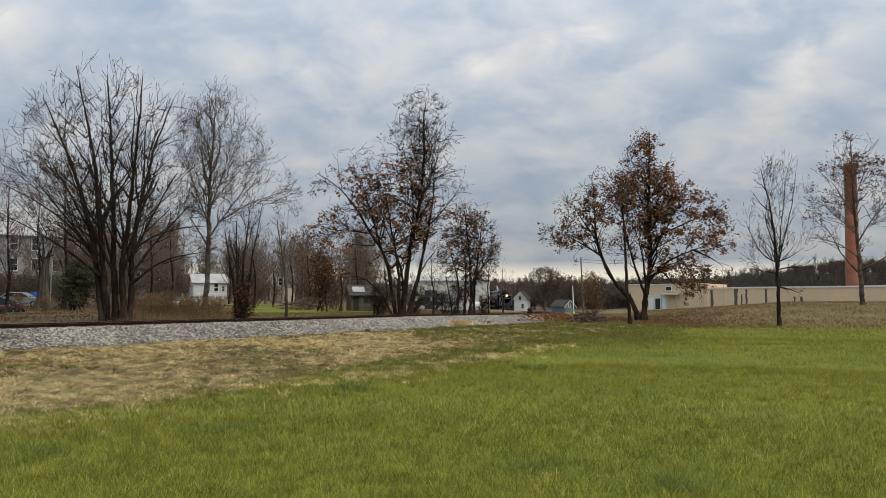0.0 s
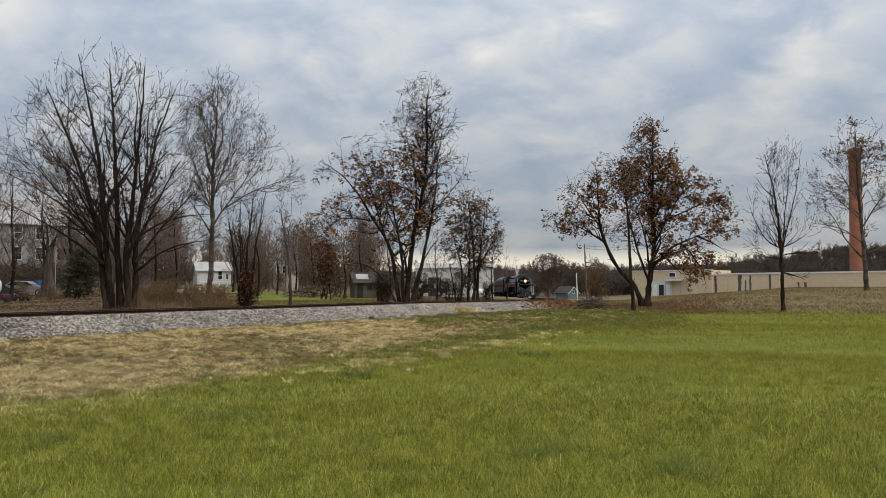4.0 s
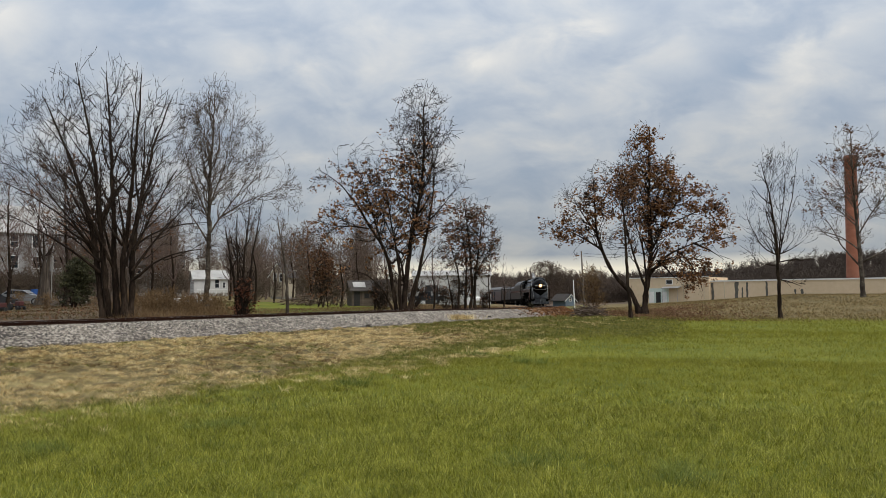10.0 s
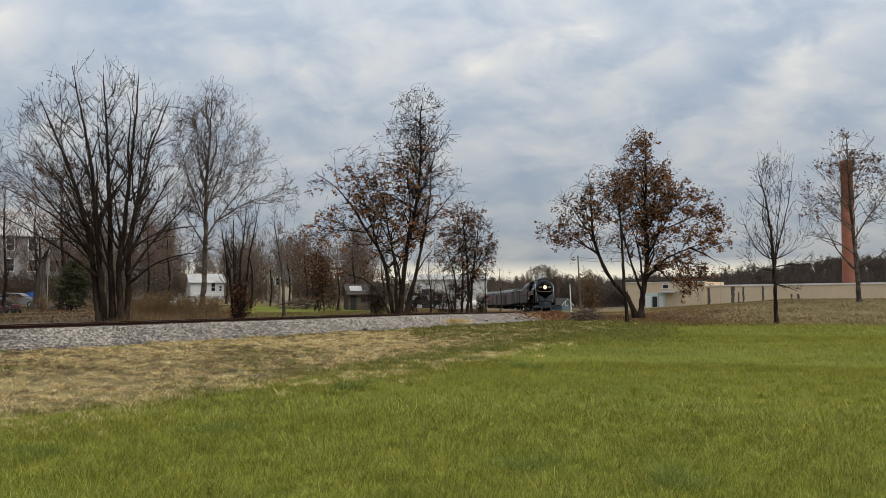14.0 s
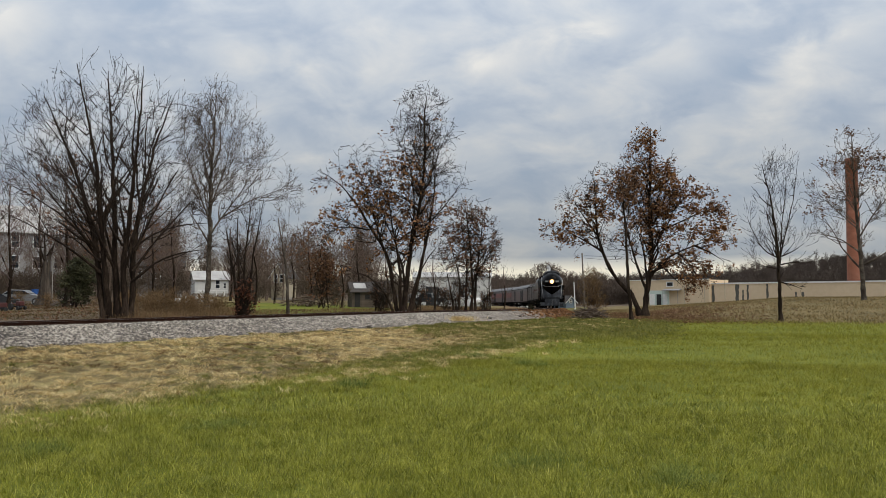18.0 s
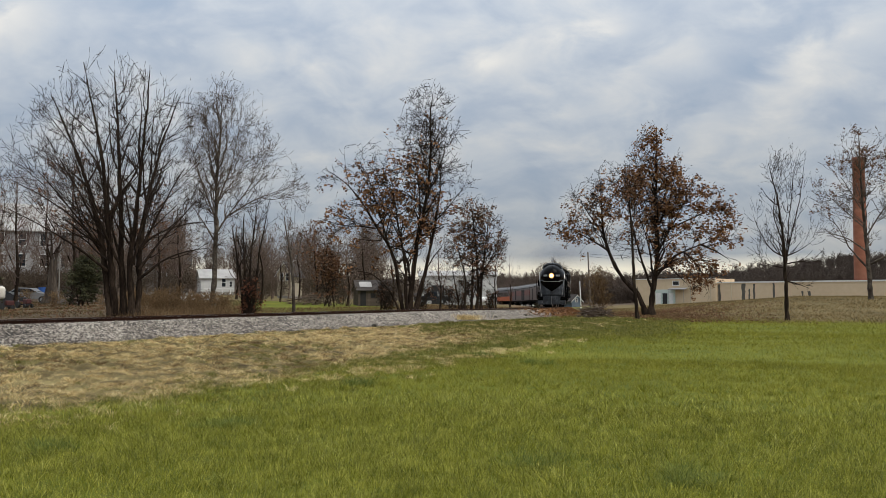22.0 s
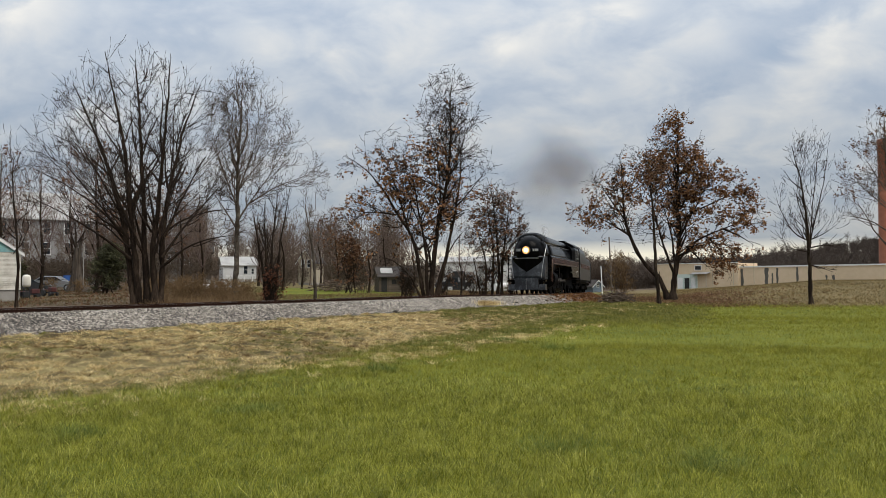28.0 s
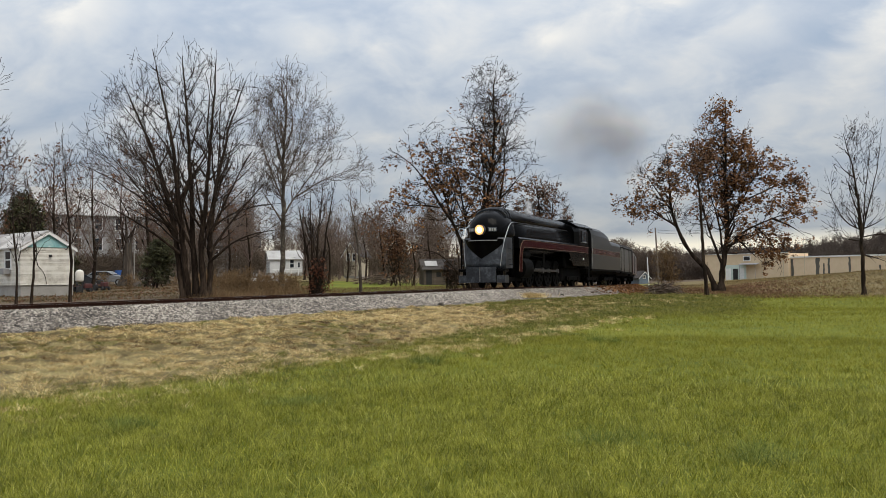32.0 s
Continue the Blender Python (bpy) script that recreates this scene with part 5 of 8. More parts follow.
def gabled(root, w, l, eave, ridge, wall, roof, over=0.3, base=0.0, along='x', foundation=0.4):
    """Walls, gables and a pitched roof. Ridge along x (eaves face the viewer) or along y (gable faces the viewer)."""
    if along == 'y':
        prof = [(-w / 2, base), (w / 2, base), (w / 2, eave), (0, ridge), (-w / 2, eave)]
        part("wall", prism(prof, -l / 2, l / 2, 'y'), wall, root)
        for sgn in (-1, 1):
            slope = (ridge - eave) / (w / 2)
            e, t = w / 2 + over, 0.09
            pr = [(0, ridge + 0.02), (sgn * e, ridge - slope * e + 0.02), (sgn * e, ridge - slope * e + 0.02 + t), (0, ridge + t + 0.02)]
            part("roof", prism(pr, -l / 2 - over, l / 2 + over, 'y'), roof, root)
            # barge board
            part("barge_board", prism([(0, ridge - 0.14), (sgn * e, ridge - slope * e - 0.14), (sgn * e, ridge - slope * e + 0.015), (0, ridge + 0.015)], -l / 2 - over - 0.04, -l / 2 - over, 'y'), M_TRIM, root)
        part("foundation", boxed(-w / 2 + 0.03, w / 2 - 0.03, -l / 2 + 0.03, l / 2 - 0.03, base - foundation - 0.6, base), M_CONCRETE, root)
    else:
        prof = [(-l / 2, base), (l / 2, base), (l / 2, eave), (0, ridge), (-l / 2, eave)]
        part("wall", prism(prof, -w / 2, w / 2, 'x'), wall, root)
        for sgn in (-1, 1):
            slope = (ridge - eave) / (l / 2)
            e, t = l / 2 + over, 0.09
            pr = [(0, ridge + 0.02), (sgn * e, ridge - slope * e + 0.02), (sgn * e, ridge - slope * e + 0.02 + t), (0, ridge + t + 0.02)]
            part("roof", prism(pr, -w / 2 - over, w / 2 + over, 'x'), roof, root)
        part("foundation", boxed(-w / 2 + 0.03, w / 2 - 0.03, -l / 2 + 0.03, l / 2 - 0.03, base - foundation - 0.6, base), M_CONCRETE, root)


def build_houses():
    # weathered shed with a teal gable
    d = 62.0
    m = Matrix.Translation((0, 0, 0.30)) @ at_view(-27.9, d + 1.5) @ Matrix.Rotation(radians(24), 4, 'Z')
    g = thing("shed", m, "weathered white clapboard shed with a teal-painted gable", "shed")
    b = 0.45
    gabled(g, 3.3, 6.5, 2.7, 3.68, M_OLDWHITE, M_SHEDROOF, 0.16, b, 'y')
    tri = part("gable", prism([(-1.58, 2.73), (1.58, 2.73), (0, 3.65)], -3.285, -3.255, 'y'), M_TEAL, g, "teal-painted gable boards")
    k = 0
    z = b
    while z < 2.69:
        part("clapboard", prism([(-3.25, z), (-3.29, z), (-3.262, z + 0.128), (-3.25, z + 0.128)], -1.66, 1.66, 'x'), M_OLDWHITE, g)
        part("clapboard", prism([(-1.65, z), (-1.69, z), (-1.662, z + 0.128), (-1.65, z + 0.128)], -3.25, 3.25, 'y'), M_OLDWHITE, g)
        z += 0.132
    z = 2.75
    while z < 3.52:
        w = 1.58 * (3.65 - z) / 0.92 - 0.09
        part("clapboard", prism([(-3.285, z), (-3.315, z), (-3.292, z + 0.125), (-3.285, z + 0.125)], -w, w, 'x'), M_TEAL, g)
        z += 0.132
    window(g, -1.67, -1.7, 1.5, 0.75, 1.0, 'x', -1)
    part("vine", pipe([(-0.7, -3.32, 2.7), (-0.72, -3.32, 2.0), (-0.62, -3.32, 1.6), (-0.3, -3.32, 1.25), (-0.15, -3.32, 0.9), (-0.1, -3.32, 0.5)], 0.018, 5), M_TWIG, g, "dead vine on the wall")
    part("air_conditioner", boxed(-2.1, -1.7, -2.0, -1.4, 1.12, 1.48, bevel=0.02), M_GREYWALL, g, "boxy window air conditioner")
    part("lamp_bracket", boxed(0.05, 0.22, -3.42, -3.3, 2.15, 2.3, bevel=0.02), M_DARK, g)
    # white two-storey house with a tin roof
    d = 150.0
    m = at_view(-13.05, d) @ Matrix.Rotation(radians(8), 4, 'Z')
    g = thing("house", m, "white two-storey house with a pale tin roof", "house")
    gabled(g, 5.2, 5.0, 2.7, 4.0, M_WHITE, M_ROOFTIN, 0.3, 0.5, 'x')
    window(g, 0.9, -2.5, 1.3, 0.6, 1.25)
    window(g, 2.0, -2.5, 1.3, 0.35, 0.8)
    for x in (-1.8, -0.6, 0.6, 1.8):
        part("porch_post", boxed(x - 0.08, x + 0.08, -3.6, -3.45, 0.0, 0.9), M_TRIM, g)
    part("porch_rail", boxed(-2.3, 2.3, -3.62, -3.42, 0.9, 1.05), M_TRIM, g)
    # large grey house up the slope
    m = at_view(-24.4, 150) @ Matrix.Rotation(radians(15), 4, 'Z')
    g = thing("house", m, "tall grey house half hidden by bare trees", "house")
    gabled(g, 16, 10, 10.4, 14.4, M_PALEGREY, M_ROOFTIN, 0.5, 0.5, 'x')
    for z in (2.0, 5.0, 8.0):
        for x in (-6, -3, 0, 3, 6):
            window(g, x, -5.0, z, 1.0, 1.7)
    # dark house in the woods
    m = at_view(-16.2, 130)
    g = thing("house", m, "dark clapboard house in the woods", "house")
    gabled(g, 7, 6, 4.2, 6.0, M_GREYWOOD, M_ROOFDARK, 0.4, 0.4, 'x')
    for x in (-2.2, 0.2, 2.3):
        window(g, x, -3.0, 2.4, 0.8, 1.2)
    # cream gabled house
    m = at_view(-8.55, 135) @ Matrix.Rotation(radians(-14), 4, 'Z')
    g = thing("house", m, "cream gabled house behind the woodpile", "house")
    gabled(g, 2.1, 7, 3.6, 5.2, M_CREAM, M_ROOFDARK, 0.35, 0.4, 'y')
    window(g, -0.35, -3.5, 2.6, 0.4, 1.0)
    window(g, 0.5, -3.5, 2.6, 0.4, 1.0)
    # old grey shed beyond the lawn
    m = at_view(-3.3, 98) @ Matrix.Rotation(radians(10), 4, 'Z')
    g = thing("shed", m, "old grey board shed with a patched tin roof", "shed")
    gabled(g, 4.1, 3.2, 1.75, 2.7, M_OLDLOG, M_ROOFDARK, 0.25, 0.05, 'x')
    # No opening in the wall: a dark panel gives the shade inside.
    part("doorway", boxed(-1.8, -1.2, -1.63, -1.58, 0.1, 1.7), M_DARK, g, "dark panel standing in for a shaded open doorway")
    part("window", boxed(-0.7, -0.2, -1.63, -1.58, 0.9, 1.4), M_DARK, g)
    for x in np.arange(-1.0, 2.0, 0.28):
        part("board", boxed(x, x + 0.25, -1.64, -1.6, 0.1 if x > -0.1 or x < -0.8 else 1.45, 1.85), M_OLDLOG, g)
    part("roof_patch", prism([(-1.35, 2.06), (-0.45, 2.60), (-0.45, 2.63), (-1.35, 2.09)], -1.8, -0.5, 'x'), M_ROOFTIN, g, "loose pale tin sheet")
    bpy.context.view_layer.update()
    # white industrial building with a dark bay
    d = 138.0
    m = at_view(1.95, d)
    g = thing("workshop", m, "long white metal workshop with an dark panel standing in for a shaded open bay", "workshop")
    prof = [(-4.5, 0.0), (4.5, 0.0), (4.5, 4.2), (0, 5.0), (-4.5, 4.2)]
    part("wall", prism(prof, -5.7, 5.7, 'x'), M_WHITE, g)
    part("roof", prism([(-4.7, 4.2), (0, 5.06), (4.7, 4.2), (4.7, 4.32), (0, 5.2), (-4.7, 4.32)], -5.9, 5.9, 'x'), M_ROOFTIN, g)
    # Closed wall behind; the bay's inner shade is this panel's dark colour.
    part("bay_door", boxed(-3.9, -2.0, -4.54, -4.5, 0.05, 2.9), M_DARK, g, "dark panel standing in for a shaded open bay")
    for x in (-1.2, 1.4):
        window(g, x, -4.5, 1.4, 0.5, 0.8)
    for x in np.arange(-1.6, 5.6, 0.6):
        part("panel_rib", boxed(x, x + 0.05, -4.53, -4.5, 0.05, 4.15), M_WHITE, g)
    # small blue-grey house beyond the line
    m = at_view(8.95, 178) @ Matrix.Rotation(radians(32), 4, 'Z')
    g = thing("house", m, "small blue-grey gabled house with white trim", "house")
    gabled(g, 2.1, 4.6, 1.4, 2.4, M_BLUEWALL, M_ROOFDARK, 0.35, 0.1, 'y')
    window(g, 0, -2.3, 1.1, 0.4, 0.55)
    # white gabled house that the train hides at first
    m = at_view(6.42, 200) @ Matrix.Rotation(radians(-12), 4, 'Z')
    g = thing("house", m, "small white gabled house beyond the bend", "house")
    gabled(g, 2.5, 5.0, 3.4, 4.7, M_WHITE, M_ROOFDARK, 0.3, 0.2, 'y')
    window(g, 0.0, -2.5, 2.9, 0.5, 0.9)
    window(g, 0.6, -2.5, 1.1, 0.5, 1.0)
    # factory and chimney
    a, c = standing(13.0, 168), standing(29.5, 150)
    zb = 0.0
    dirn = (c - a)
    L = Vector((dirn.x, dirn.y, 0)).length
    m = Matrix.Translation((a.x, a.y, 0.0)) @ Matrix.Rotation(math.atan2(dirn.y, dirn.x), 4, 'Z')
    g = thing("factory", m, "long low beige factory with stained walls", "factory")
    cut = L * 0.315
    part("wall", boxed(cut, L + 20, 0, 30, -1.0, 4.0), M_BEIGE, g)
    part("parapet", boxed(cut - 0.1, L + 20.1, -0.12, 0.25, 4.0, 4.22), M_TRIM, g, "pale roof coping")
    part("wall", boxed(0, cut, -0.6, 7, -1.0, 4.8), M_BEIGE, g)
    part("parapet", boxed(-0.1, cut + 0.1, -0.72, -0.4, 4.8, 4.92), M_TRIM, g, "pale roof coping")
    entry = part("entrance_bay", boxed(4.2, 8.0, -0.68, -0.6, 0.0, 3.0), M_MINT, g, "pale mint-green entrance bay")
    # Dark slab on the bay front, coloured like an unlit opening.
    part("doorway", boxed(5.6, 6.5, -0.72, -0.68, 0.1, 2.35), M_DARK, entry)
    for x in (4.75, 7.2):
        part("door", boxed(x - 0.45, x + 0.45, -0.73, -0.68, 0.1, 2.4, bevel=0.01), M_TRIM, entry, "white door leaf")
    part("canopy", prism([(-1.9, 2.95), (-0.6, 3.2), (-0.6, 3.3), (-1.9, 3.05)], 7.2, 10.4, 'x'), M_GREYWALL, g, "grey sheet canopy")
    for x in (7.4, 10.2):
        part("canopy_post", rod(bmesh.new(), (x, -1.8, -0.3), (x, -1.8, 2.98), 0.05, 8), M_GREYWALL, g)
    win = part("window", boxed(7.6, 8.7, -0.64, -0.6, 3.75, 4.4), M_DARK, g, "small dark window in a white frame")
    for x0, x1, z0, z1 in ((7.5, 7.6, 3.65, 4.5), (8.7, 8.8, 3.65, 4.5), (7.6, 8.7, 3.65, 3.75), (7.6, 8.7, 4.4, 4.5)):
        part("window_frame", boxed(x0, x1, -0.68, -0.6, z0, z1), M_TRIM, win)
    for x in (10.9, 14.6, 18.2):
        part("downpipe", rod(bmesh.new(), (x, -0.68, 0.0), (x, -0.68, 4.75), 0.06, 8), M_CREAM, g)
    r = random.Random(9)
    for x in (cut + 0.4, cut + 4.6, cut + 5.6, cut + 6.4, cut + 9.7, cut + 14.3, cut + 15.4):
        w = r.uniform(0.25, 0.75)
        prof = []
        bm = bmesh.new()
        z0 = r.uniform(0.4, 0.8)
        n = 7
        top = r.choice([3.9, 3.8, 2.6, 3.0])
        lv = [(x - w * r.uniform(0.3, 0.6), -0.012 - (0.6 if x < cut else 0), z0 + (top - z0) * i / n) for i in range(n + 1)]
        rv = [(x + w * r.uniform(0.3, 0.6), -0.012 - (0.6 if x < cut else 0), z0 + (top - z0) * i / n) for i in range(n + 1)]
        A, B = [bm.verts.new(v) for v in lv], [bm.verts.new(v) for v in rv]
        for i in range(n):
            bm.faces.new((A[i], B[i], B[i + 1], A[i + 1]))
        part("creeper", bm, M_STAIN, g, "dead creeper on the wall")
    p = polar(25.73, 190)
    g = thing("chimney", Matrix.Translation((p.x, p.y, 0)), "tall tapering orange-red brick chimney", "chimney")
    n = 20
    rings = []
    for z, rr in ((-1, 1.36), (4, 1.33), (12, 1.25), (20, 1.17), (27.2, 1.10), (27.25, 1.2), (28.3, 1.2), (28.3, 0.9)):
        rings.append([(rr * math.cos(6.2832 * i / n), rr * math.sin(6.2832 * i / n), z) for i in range(n)])
    part("shaft", loft(rings), M_BRICK, g)
    # poles and posts
    def pole(az, d, h, lean=0.0, r0=0.14, mat=M_POLE, arm=True, label="weathered wooden utility pole"):
        g = thing("utility_pole", at_view(az, d) @ Matrix.Rotation(radians(lean), 4, 'Y'), label, "utility pole")
        part("pole", rod(bmesh.new(), (0, 0, -0.3), (0, 0, h), r0, 8, r0 * 0.75), mat, g)
        if arm:
            part("crossarm", boxed(-0.9, 0.9, -0.06, 0.06, h - 0.7, h - 0.58), mat, g)
            for x in (-0.8, -0.4, 0.4, 0.8):
                part("insulator", rod(bmesh.new(), (x, 0, h - 0.58), (x, 0, h - 0.42), 0.04, 6), M_TRIM, g)
    pole(10.2, 165, 10.0, -2.0, 0.16, M_POLE, False)
    pole(9.62, 150, 4.6, -2.0, 0.10, M_TRIM, False, "pale leaning post beyond the line")
    pole(-21.9, 96, 6.5, 0, 0.05, M_CONCRETE, False, "thin pale pole by the parked cars")


build_houses()
# ---------- grass, straw and fallen leaves ----------
def blades(name, roots, height, lean, width, mat, label, seed, flow=0.0, away=None, fine=False):
    """Single bent blades, each two quads wide at the foot and pointed."""
    r = np.random.RandomState(seed)
    n = len(roots)
    a = r.uniform(0, 6.28, n)
    if flow:
        # laid over in swathes
        a = a * (1 - flow) + flow * (0.6 + 3.5 * waves(roots[:, 0], roots[:, 1], 0.9, 41))
    if away is not None:
        a = away + r.normal(0, 0.5, n)
    out = np.column_stack([np.cos(a), np.sin(a), np.zeros(n)])
    b = r.uniform(0, 6.28, n)
    side = np.column_stack([np.cos(b), np.sin(b), np.zeros(n)]) * width[:, None]
    ln = (lean * r.uniform(0.2, 1.4, n))[:, None]
    h = height[:, None]
    mid = roots + out * h * ln * 0.35 + [0, 0, 1] * h * 0.62
    tip = roots + out * h * ln + [0, 0, 1] * h * np.clip(1.05 - 0.35 * ln, 0.25, 1)
    if fine:
        V = np.stack([roots - side, roots + side, tip], 1).reshape(-1, 3)
        return tagged(new(name, fast_mesh(name, V, np.arange(3 * n).reshape(n, 3), mat)), label, "grass", kind="stuff")
    V = np.stack([roots - side, roots + side, mid + side * 0.7, mid - side * 0.7, tip], 1).reshape(-1, 3)
    k = 5 * np.arange(n)[:, None]
    me = fast_mesh(name, V, [k + [[0, 1, 2, 3]], k + [[3, 2, 4]]], mat)
    return tagged(new(name, me), label, "grass", kind="stuff")


def build_grass():
    r = np.random.RandomState(21)

    def scatter(n, r0, r1, a0, a1):
        az = np.radians(r.uniform(a0, a1, n))
        d = np.sqrt(r.uniform(r0 * r0, r1 * r1, n))
        return d * np.sin(az), d * np.cos(az), d

    def clump(n, per, r0, r1, a0, a1, spread):
        x, y, d = scatter(n, r0, r1, a0, a1)
        g = (spread * np.clip(d / 14, 0.7, 3.0))[:, None]
        x = (x[:, None] + r.normal(0, 1, (n, per)) * g).ravel()
        y = (y[:, None] + r.normal(0, 1, (n, per)) * g).ravel()
        return x, y
    X, Y = [], []
    for n, per, r0, r1, sp in ((21000, 9, 6.4, 13, 0.05), (19000, 9, 12, 24, 0.07), (19000, 8, 22, 45, 0.09), (19000, 6, 42, 80, 0.14)):
        x, y = clump(n, per, r0, r1, -34, 32, sp)
        X.append(x), Y.append(y)
    x, y = clump(5000, 8, 0.8, 6.6, -180, 180, 0.05)
    X.append(x), Y.append(y)
    x, y = np.concatenate(X), np.concatenate(Y)
    s, q = track_coords(x, y)
    z = ground_height(x, y)
    d = np.hypot(x, y)
    edge = dry_edge(s) + 1.2 * waves(x, y, 0.55, 7) + r.normal(0, 0.7, len(x))
    field = (q > edge) & ~((d + r.normal(0, 2.6, len(d)) + 2.0 * waves(x, y, 0.3, 81) > 71) & (np.degrees(np.arctan2(x, y)) > 10))
    patch = 0.5 + 0.5 * waves(x, y, 1.4, 12) + 0.5 * waves(x, y, 3.7, 13)
    h = (0.060 + 0.075 * np.clip(patch, 0, 1.3) ** 1.3) * r.uniform(0.4, 1.5, len(x)) * np.clip(d / 30, 1, 1.5)
    w = np.maximum(0.0019, d * 0.00020) * r.uniform(0.6, 1.5, len(x))
    f = field
    near = f & (d + r.normal(0, 2.0, len(d)) < 13.5)
    f = f & ~near
    P = np.column_stack([x, y, z - 0.005])
    blades("field_grass", P[near], h[near], np.full(near.sum(), 1.25), w[near], M_BLADE, "short green mown grass", 5)
    blades("far_field_grass", P[f], h[f], np.full(f.sum(), 1.0), w[f], M_BLADEFAR, "smooth green grass across the field", 15, fine=True)
    # straw-coloured bank
    n = 520000
    st = np.where(r.rand(n) < 0.68, r.uniform(-5, 60, n), r.uniform(-60, 0, n))
    qq = r.uniform(2.7, 17.4, n)
    hh = np.interp(st, S_TRACK, H_TRACK)
    x = np.interp(st, S_TRACK, X_TRACK) + qq * np.cos(hh)
    y = np.interp(st, S_TRACK, Y_TRACK) - qq * np.sin(hh)
    edge = dry_edge(st) + 1.2 * waves(x, y, 0.55, 7) + r.normal(0, 0.8, n)
    tuft = 0.7 * waves(x, y, 1.1, 15) + 7.0 * bank_lumps(x, y) - 0.5
    keep = (qq < edge) & (tuft > -0.95 + 0.5 * r.rand(n))
    x, y, tuft = x[keep], y[keep], tuft[keep]
    z, d = ground_height(x, y), np.hypot(x, y)
    h = (0.025 + 0.05 * np.clip(tuft + 0.3, 0, 1.3)) * r.uniform(0.5, 1.6, len(x))
    w = np.maximum(0.0018, d * 0.00019) * r.uniform(0.7, 1.3, len(x))
    mixed = r.rand(len(x)) < np.clip(0.06 + 0.3 * waves(x, y, 0.5, 18) + 0.5 * smooth(d, 32, 58) + 0.35 * (1 - smooth(qq[keep], 3.4, 6.5)) + 0.5 * smooth(-st[keep], -16, 10), 0.04, 0.85)
    P = np.column_stack([x, y, z - 0.005])
    blades("straw_grass", P[~mixed], h[~mixed], np.full((~mixed).sum(), 2.4), w[~mixed], M_STRAW, "matted straw-coloured dry grass on the bank", 6, 0.6, fine=True)
    blades("bank_grass", P[mixed], h[mixed] * 0.8, np.full(mixed.sum(), 1.1), w[mixed], M_BLADE, "green grass growing through the dry bank", 7, fine=True)
    # tussocks: blades falling outwards from a common foot
    def tussocks(name, cx, cy, per, size, tall, mat, label, seed, lean=1.6):
        m = len(cx)
        ang = r.uniform(0, 6.28, (m, per))
        rad = np.abs(r.normal(0, 0.45, (m, per))) * size[:, None]
        gx, gy = (cx[:, None] + rad * np.cos(ang)).ravel(), (cy[:, None] + rad * np.sin(ang)).ravel()
        lift = (size[:, None] * 0.28 * np.exp(-(rad / (0.5 * size[:, None])) ** 2)).ravel()
        hh2 = (tall[:, None] * r.uniform(0.4, 1.3, (m, per))).ravel()
        dd = np.hypot(gx, gy)
        blades(name, np.column_stack([gx, gy, ground_height(gx, gy) + lift * 0.5 - 0.01]), hh2, np.full(m * per, lean), np.maximum(0.0018, dd * 0.0002) * r.uniform(0.7, 1.3, m * per), mat, label, seed, 0.0, ang.ravel())
    n = 12500
    st, qq = np.where(r.rand(n) < 0.70, r.uniform(-5, 60, n), r.uniform(-45, 0, n)), r.uniform(3.6, 16.6, n)
    hh = np.interp(st, S_TRACK, H_TRACK)
    x, y = np.interp(st, S_TRACK, X_TRACK) + qq * np.cos(hh), np.interp(st, S_TRACK, Y_TRACK) - qq * np.sin(hh)
    keep = (qq < dry_edge(st) + 1.2 * waves(x, y, 0.55, 7) + r.normal(0, 0.5, n)) & (waves(x, y, 0.7, 51) + r.normal(0, 0.35, n) > -0.55)
    x, y = x[keep], y[keep]
    kind = waves(x, y, 0.45, 52) + r.normal(0, 0.3, len(x)) - 0.7 * smooth(-st[keep], -14, 10) - 0.3 * (1 - smooth(qq[keep], 3.6, 6.0))
    for name, mask, mat, label, sd in (("straw_tussocks", kind > -0.25, M_STRAW, "matted golden tussocks of dead grass on the bank", 61), ("brown_tussocks", (kind <= -0.25) & (kind > -0.5), M_DEADGRASS, "brown dead tussocks in the straw", 62), ("green_tussocks", kind <= -0.5, M_OLIVE, "olive tussocks among the straw", 63)):
        k = mask.sum()
        tussocks(name, x[mask], y[mask], 38, r.uniform(0.13, 0.36, k), r.uniform(0.05, 0.11, k), mat, label, sd, 2.5)
    # olive rough belt where the bank runs out into the field
    n = 5600
    az, d = np.radians(r.uniform(-0.5, 17.0, n)), r.uniform(33, 72, n)
    x, y = d * np.sin(az), d * np.cos(az)
    ts, tq = track_coords(x, y)
    ok = (tq > 3.4) & (d + r.normal(0, 3.0, n) > 38 + 5.0 * waves(x, y, 0.3, 83)) & (np.degrees(az) + np.abs(r.normal(0, 2.2, n)) < 16.5)
    x, y = x[ok], y[ok]
    tussocks("rough_belt", x, y, 30, r.uniform(0.2, 0.5, len(x)), r.uniform(0.06, 0.15, len(x)), M_OLIVE, "rough olive tussocks where the bank meets the field", 67, 1.9)
    # ragged fringe between straw and field
    n = 3400
    st = r.uniform(-20, 52, n)
    hh = np.interp(st, S_TRACK, H_TRACK)
    qq = dry_edge(st) + r.normal(0.7, 1.0, n)
    x, y = np.interp(st, S_TRACK, X_TRACK) + qq * np.cos(hh), np.interp(st, S_TRACK, Y_TRACK) - qq * np.sin(hh)
    kind = waves(x, y, 0.8, 57) + r.normal(0, 0.4, n)
    for name, ok, mat, label, sd in (("fringe_tussocks", kind > -0.1, M_OLIVE, "ragged olive tussocks along the edge of the straw", 57), ("straw_wisps", kind < -0.45, M_STRAW, "wisps of straw at the edge of the field", 58)):
        k = ok.sum()
